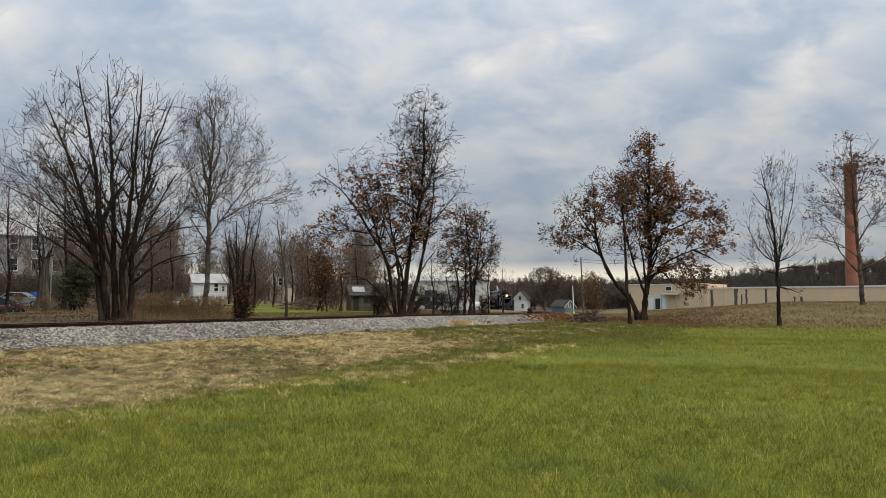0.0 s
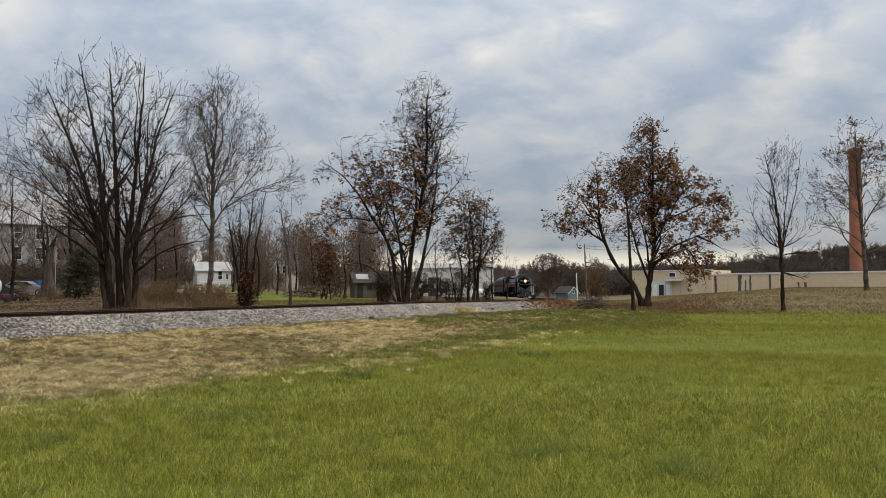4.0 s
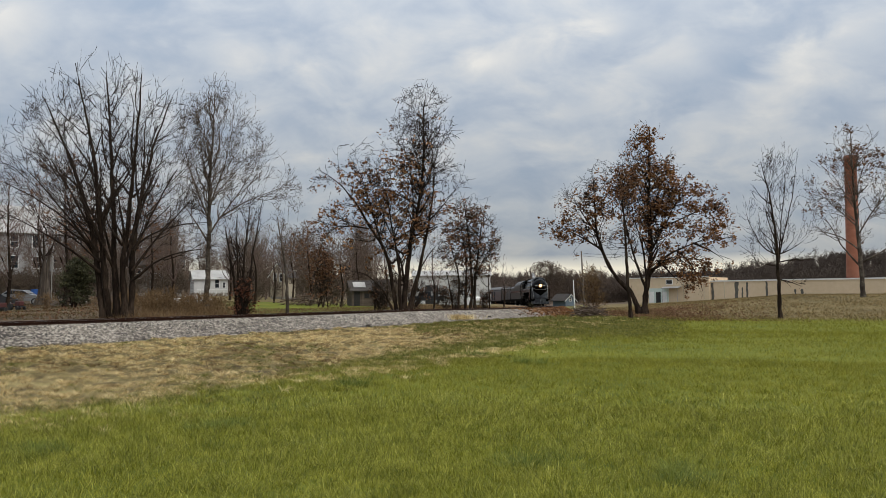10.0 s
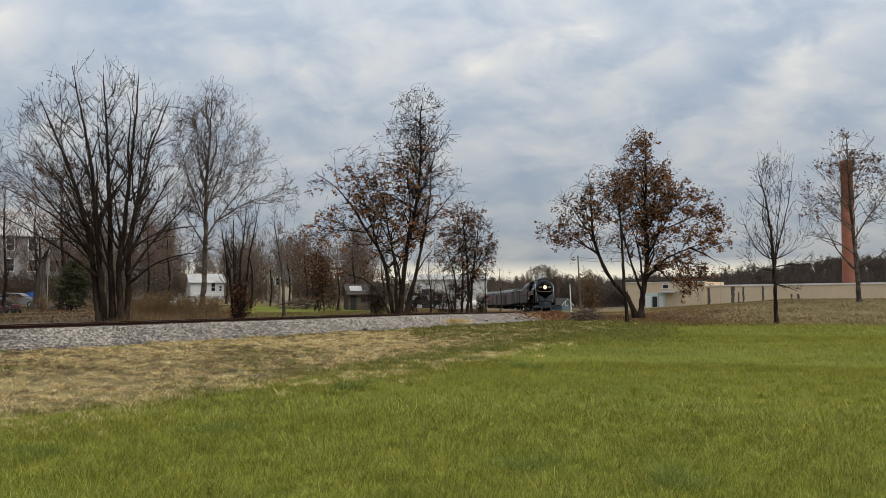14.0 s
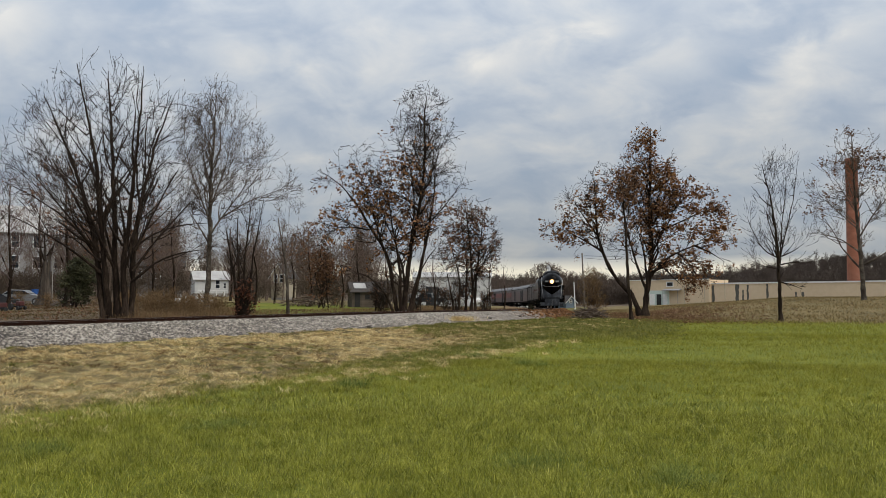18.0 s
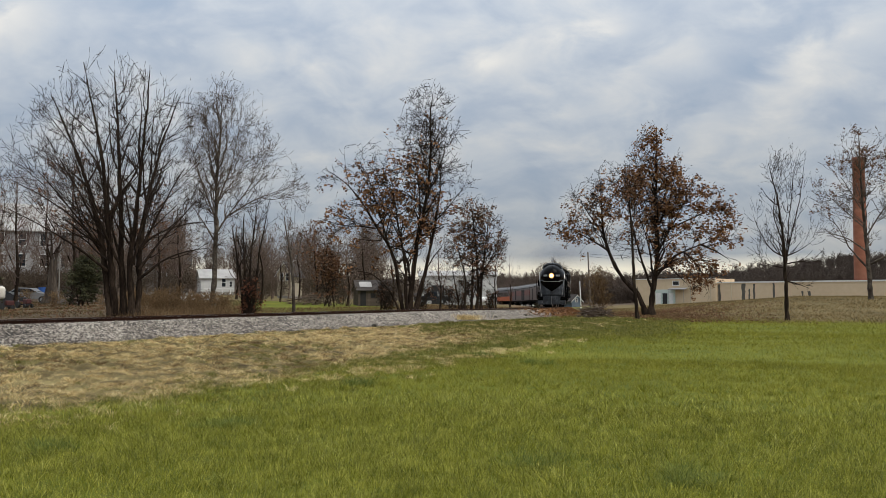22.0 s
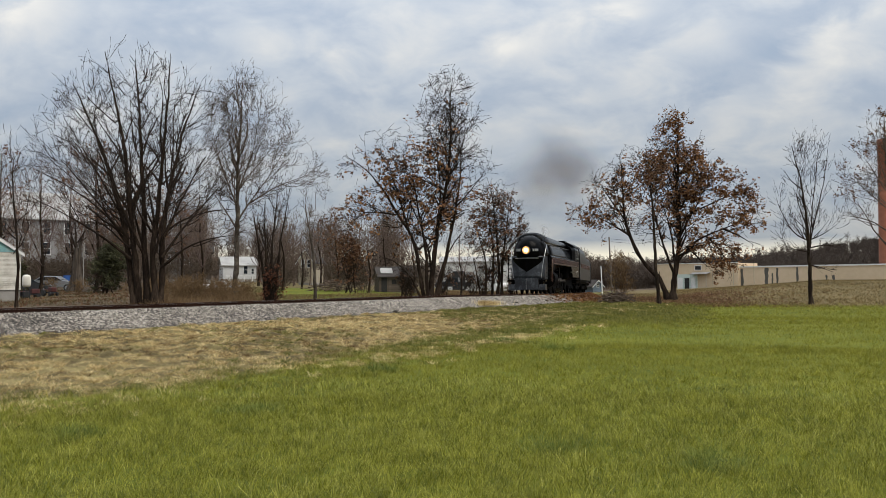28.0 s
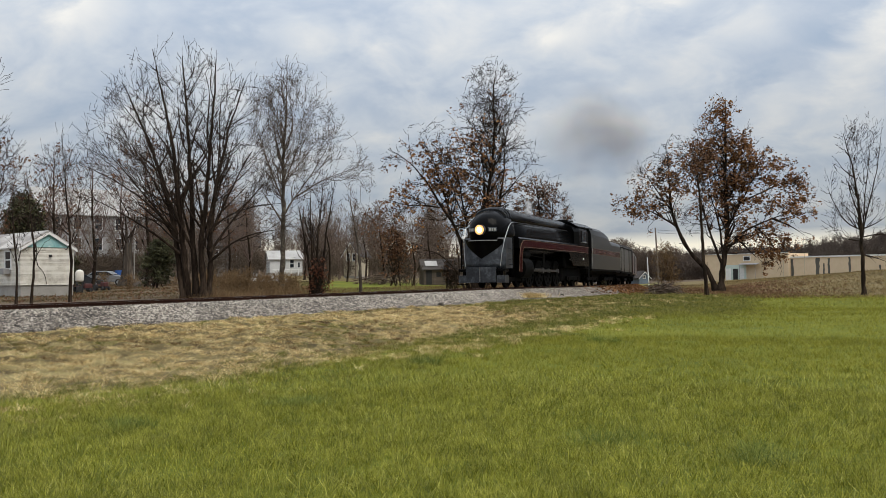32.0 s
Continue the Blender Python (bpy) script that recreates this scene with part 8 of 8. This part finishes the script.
def build_aux():
    g = thing("water_tender", Matrix(), "boxy black auxiliary water tender", "tender")
    L = 12.2
    pr = [(-1.52, 1.2), (-1.52, 3.45), (-1.35, 3.62), (-0.7, 3.74), (0.7, 3.74), (1.35, 3.62), (1.52, 3.45), (1.52, 1.2)]
    part("tank", prism(pr, -L, -0.6, 'y'), M_TENDER, g)
    for sd in (-1, 1):
        part("side_panel", boxed(*sorted((sd * 1.515, sd * 1.535)), -8.6, -1.0, 1.45, 3.3), M_SHIELD, g, "dusty dark grey side panel")
        for y in (-0.75, -3.6, -8.7, -L + 0.12):
            part("side_post", boxed(*sorted((sd * 1.5, sd * 1.57)), y - 0.06, y + 0.06, 1.2, 3.5), M_SOOT, g)
        part("side_sill", boxed(*sorted((sd * 1.45, sd * 1.58)), -L, -0.6, 1.08, 1.24), M_SOOT, g)
        part("side_rail", boxed(*sorted((sd * 1.5, sd * 1.58)), -L, -0.6, 3.42, 3.52), M_SOOT, g)
    part("hatch", boxed(-0.6, 0.6, -7.4, -6.0, 3.72, 3.95, bevel=0.05), M_TENDER, g)
    part("hatch", boxed(-0.5, 0.5, -2.4, -1.4, 3.72, 3.9, bevel=0.05), M_TENDER, g)
    part("underframe", boxed(-1.1, 1.1, -L, -0.4, 0.85, 1.15), M_SOOT, g)
    for c in (-2.9, -9.8):
        truck_frame(g, c - 1.5, c + 1.5, 0.50, 1.0)
        for k in (-0.85, 0.85):
            wheelset(g, c + k, 0.42, False)
    return g


def build_car(coach, red=False):
    label = "grey-brown passenger coach with orange lower sides" if coach else ("maroon baggage car with dark sliding doors" if red else "grey-brown baggage car with dark sliding doors")
    g = thing("passenger_coach" if coach else "baggage_car", Matrix(), label, "railway carriage")
    L = 24.6
    y0, y1 = -L - 0.4, -0.4
    top = [(1.52, 3.45), (1.40, 3.72), (1.05, 3.98), (0.5, 4.12), (0, 4.15), (-0.5, 4.12), (-1.05, 3.98), (-1.40, 3.72), (-1.52, 3.45)]
    part("roof", prism([(-1.50, 3.40)] + top[::-1] + [(1.50, 3.40)], y0, y1, 'y', smooth=False), M_CARGREY, g)
    part("lower_side", boxed(-1.5, 1.5, y0, y1, 1.12, 2.05), M_CARORANGE if coach else M_CARBROWN, g)
    part("window_band", boxed(-1.49, 1.49, y0, y1, 2.05, 3.0), M_CARMAROON if red else M_CARBROWN, g)
    part("letterboard", boxed(-1.5, 1.5, y0, y1, 3.0, 3.40), M_CARGREY, g)
    for sd in (-1, 1):
        if coach:
            for k in range(15):
                y = y1 - 3.2 - 1.28 * k
                w = part("window", boxed(*sorted((sd * 1.485, sd * 1.51)), y - 0.46, y + 0.46, 2.2, 2.88), M_GLASS, g)
            for y in (y1 - 1.1, y0 + 1.1):
                part("door", boxed(*sorted((sd * 1.49, sd * 1.512)), y - 0.4, y + 0.4, 1.2, 3.1), M_CARMAROON, g)
        else:
            for y in (y1 - 7.0, y1 - 9.2, y0 + 6.0):
                part("sliding_door", boxed(*sorted((sd * 1.49, sd * 1.53)), y - 0.75, y + 0.75, 1.2, 3.15), M_DARK, g, "dark sliding door")
        part("gutter", boxed(*sorted((sd * 1.5, sd * 1.55)), y0, y1, 3.38, 3.44), M_SOOT, g)
    for y in np.arange(y1 - 2.5, y0 + 1.5, -3.6):
        part("roof_vent", boxed(-0.2, 0.2, y - 0.3, y + 0.3, 4.12, 4.30, bevel=0.03), M_CARGREY, g)
    for y in (y0 - 0.2, y1 + 0.2):
        part("vestibule", boxed(-0.55, 0.55, y - 0.2, y + 0.2, 1.2, 3.5), M_SOOT, g)
    part("underframe", boxed(-1.2, 1.2, y0, y1, 0.85, 1.12), M_SOOT, g)
    part("battery_box", boxed(-1.3, 1.3, -14.5, -10.5, 0.45, 0.85, bevel=0.04), M_SOOT, g)
    for c in (-3.6, -L + 2.8):
        truck_frame(g, c - 1.7, c + 1.7, 0.50, 1.0)
        for k in (-1.0, 1.0):
            wheelset(g, c + k, 0.457, False)
    return g


ENGINE = build_engine()
TENDER = build_tender()
AUX = build_aux()
# vehicles: object, gap from the engine's front, front and rear pivots
TRAIN = [(ENGINE, 0.0, 4.0, 14.5), (TENDER, 18.5, 3.2, 11.0), (AUX, 33.2, 2.9, 9.8)]
baggage, mail_car, coach_car = build_car(False), build_car(False, True), build_car(True)
gap = 45.8
for k in range(7):
    if k == 0:
        ob = baggage
    elif k == 1:
        ob = mail_car
    elif k == 2:
        ob = coach_car
    else:
        ob = copy_thing(coach_car, Matrix())
    tagged(ob, group="cars of the train")
    TRAIN.append((ob, gap, 3.6, 21.8))
    gap += 25.6


def smoke_material(name, color, alpha, radius):
    """Soft at the rim of each piece, mottled inside."""
    m = bpy.data.materials.new(name)
    m.use_nodes = True
    nt = m.node_tree
    nt.nodes.clear()
    N, L = nt.nodes.new, nt.links.new
    out, mix, tr, df = N("ShaderNodeOutputMaterial"), N("ShaderNodeMixShader"), N("ShaderNodeBsdfTransparent"), N("ShaderNodeBsdfDiffuse")
    df.inputs[0].default_value = (*color, 1)
    tl = N("ShaderNodeBsdfTranslucent")
    tl.inputs[0].default_value = (*color, 1)
    both = N("ShaderNodeMixShader")
    L(df.outputs[0], both.inputs[1]), L(tl.outputs[0], both.inputs[2])
    co, n = N("ShaderNodeTexCoord"), N("ShaderNodeTexNoise")
    n.inputs["Scale"].default_value = 1.6 / radius
    L(co.outputs["Object"], n.inputs["Vector"])
    mp = N("ShaderNodeMapping")
    mp.inputs["Scale"].default_value = (1 / radius, 0.2 / radius, 1 / radius)
    L(co.outputs["Object"], mp.inputs[0])
    sp = N("ShaderNodeTexGradient")
    sp.gradient_type = 'SPHERICAL'
    L(mp.outputs[0], sp.inputs[0])
    r = N("ShaderNodeMapRange")
    r.inputs["From Min"].default_value, r.inputs["From Max"].default_value = 0.25, 0.75
    r.inputs["To Min"].default_value, r.inputs["To Max"].default_value = 0.55 * alpha, 1.6 * alpha
    L(n.outputs["Fac"], r.inputs["Value"])
    k = N("ShaderNodeMath")
    k.operation = 'MULTIPLY'
    rim = N("ShaderNodeMapRange")
    rim.interpolation_type = 'SMOOTHSTEP'
    L(sp.outputs["Fac"], rim.inputs["Value"])
    L(r.outputs[0], k.inputs[0]), L(rim.outputs[0], k.inputs[1])
    L(k.outputs[0], mix.inputs[0])
    L(tr.outputs[0], mix.inputs[1]), L(both.outputs[0], mix.inputs[2])
    L(mix.outputs[0], out.inputs[0])
    return m


M_SMOKE = smoke_material("thin_grey_smoke", (0.27, 0.20, 0.15), 0.15, 1.0)
M_STEAM = smoke_material("white_steam", (0.85, 0.85, 0.85), 0.5, 0.42)
PUFFS = []


def puff_mesh(name, radius, seed, mat):
    """A billow: a bowed, rumpled shell."""
    bm = bmesh.new()
    rings, sides = 9, 22
    rows = []
    for i in range(rings + 1):
        q = radius * i / rings
        row = []
        for j in range(sides):
            a = 6.28318 * j / sides
            x, z = q * math.cos(a), q * math.sin(a)
            y = -0.45 * radius * (1 - (q / radius) ** 2) + 0.22 * radius * noise.noise(Vector((x * 1.8 / radius, z * 1.8 / radius, seed)))
            row.append(bm.verts.new((x, y, z)))
        rows.append(row)
    for a, b in zip(rows[:-1], rows[1:]):
        for j in range(sides):
            bm.faces.new((a[j], b[j], b[(j + 1) % sides], a[(j + 1) % sides])).smooth = True
    bmesh.ops.remove_doubles(bm, verts=bm.verts, dist=0.0005)
    me = bpy.data.meshes.new(name)
    bm.to_mesh(me)
    bm.free()
    me.materials.append(mat)
    return me


def build_smoke():
    r = random.Random(4)
    cloud = thing("smoke_cloud", Matrix(), "thin brownish-grey smoke drifting above the line", "smoke")
    shapes = [puff_mesh("puff", 1.0, k * 7.3, M_SMOKE) for k in range(5)]
    n = 8
    for k in range(n):
        ob = new("puff", shapes[k % 5])
        ob.parent = cloud
        ob.scale = (5.4, 0.8, 3.6)
        PUFFS.append((ob, 21.5 + 4.6 * k / n + r.uniform(-0.2, 0.2), r.gauss(0, 1), r.gauss(0, 1), r.gauss(0, 1), r.uniform(-0.45, 0.45), r.uniform(-0.3, 0.3), math.pi * k / n))
    steam = thing("steam_wisp", Matrix(), "small white wisp of steam over the boiler", "steam")
    shapes = [puff_mesh("puff", 0.42, 50 + k * 5.1, M_STEAM) for k in range(3)]
    for k in range(6):
        ob = new("puff", shapes[k % 3])
        ob.parent = steam
        ob.location = (r.uniform(-0.1, 0.1) + 0.05 * k, -9.0 - 0.14 * k, 4.70 + 0.20 * k)
        ob.rotation_euler = (r.uniform(-0.3, 0.3), 0, math.pi + r.uniform(-0.4, 0.4))
    return steam


STEAM = build_smoke()


def train_pose(s, fore, aft):
    """The pose of a vehicle whose front stands at s, carried on two pivots."""
    a, b = on_track(s - fore), on_track(s - aft)
    f = (a - b).normalized()
    o = a + f * fore
    return Matrix.Translation(o) @ Matrix.Rotation(math.atan2(-f.x, f.y), 4, 'Z') @ Matrix.Rotation(math.asin(f.z), 4, 'X')


def front_at(t):
    return -SPEED * (32.0 - t)


def motions():
    coarse = [0.5 * k for k in range(65)]
    for ob, gap, fore, aft in TRAIN:
        walk(ob, [(t, train_pose(front_at(t) - gap, fore, aft)) for t in coarse])
    walk(STEAM, [(t, train_pose(front_at(t), 4.0, 14.5)) for t in coarse])
    for ax, r in SPIN:
        dt = 0.2 if r > 0.8 else 2 / 15
        n = round(32 / dt)
        base = Matrix.Translation((0, ax.location.y, r))
        walk(ax, [(k * dt, base @ Matrix.Rotation(-(front_at(k * dt) / r) % (2 * math.pi), 4, 'X')) for k in range(n + 1)])
    n = 160
    for ob, x, y, phase, kind in RODS:
        rows = []
        for k in range(n + 1):
            t = 0.2 * k
            a = -front_at(t) / R_DRIVER + phase
            py, pz = y + 0.40 * math.cos(a), R_DRIVER + 0.40 * math.sin(a)
            if kind == 'coupling':
                m = Matrix.Translation((x, py, pz))
            else:
                cz = 1.17
                cy = py + math.sqrt(9.0 - (cz - pz) ** 2)
                if kind == 'main':
                    m = Matrix.Translation((x, py, pz)) @ Matrix.Rotation(math.asin((cz - pz) / 3.0), 4, 'X')
                else:
                    m = Matrix.Translation((x, cy, cz))
            rows.append((t, m))
        walk(ob, rows)
    for ob, born, gx, gy, gz_, turn, tip, roll in PUFFS:
        rows = []
        for k in range(65):
            t = 0.5 * k
            stack = train_pose(front_at(min(t, born)), 4.0, 14.5) @ Vector((0, -5.0, 2.6))
            age = max(0.0, t - born)
            ahead = train_pose(front_at(min(t, born)), 4.0, 14.5).col[1]
            front_yaw = math.atan2(-ahead.x, ahead.y) - math.pi
            soft = min(1.0, age / 1.5)
            up = 7.4 * (1 - math.exp(-age / 1.4)) + 0.62 * age
            wide = 0.15 + 1.5 * (1 - math.exp(-age / 4.0))
            p = stack + Vector((-0.6 * soft + gx * wide * soft, gy * wide * soft, up + gz_ * wide * 0.8 * soft))
            yaw = math.pi / 2 + front_yaw if age == 0 else math.atan2(-p.x, p.y) + turn * soft
            rows.append((t, Matrix.Translation(p) @ Matrix.Rotation(yaw, 4, 'Z') @ Matrix.Rotation(tip * soft, 4, 'X') @ Matrix.Rotation(roll * min(1.0, age / 2.0), 4, 'Y')))
        walk(ob, rows)


motions()
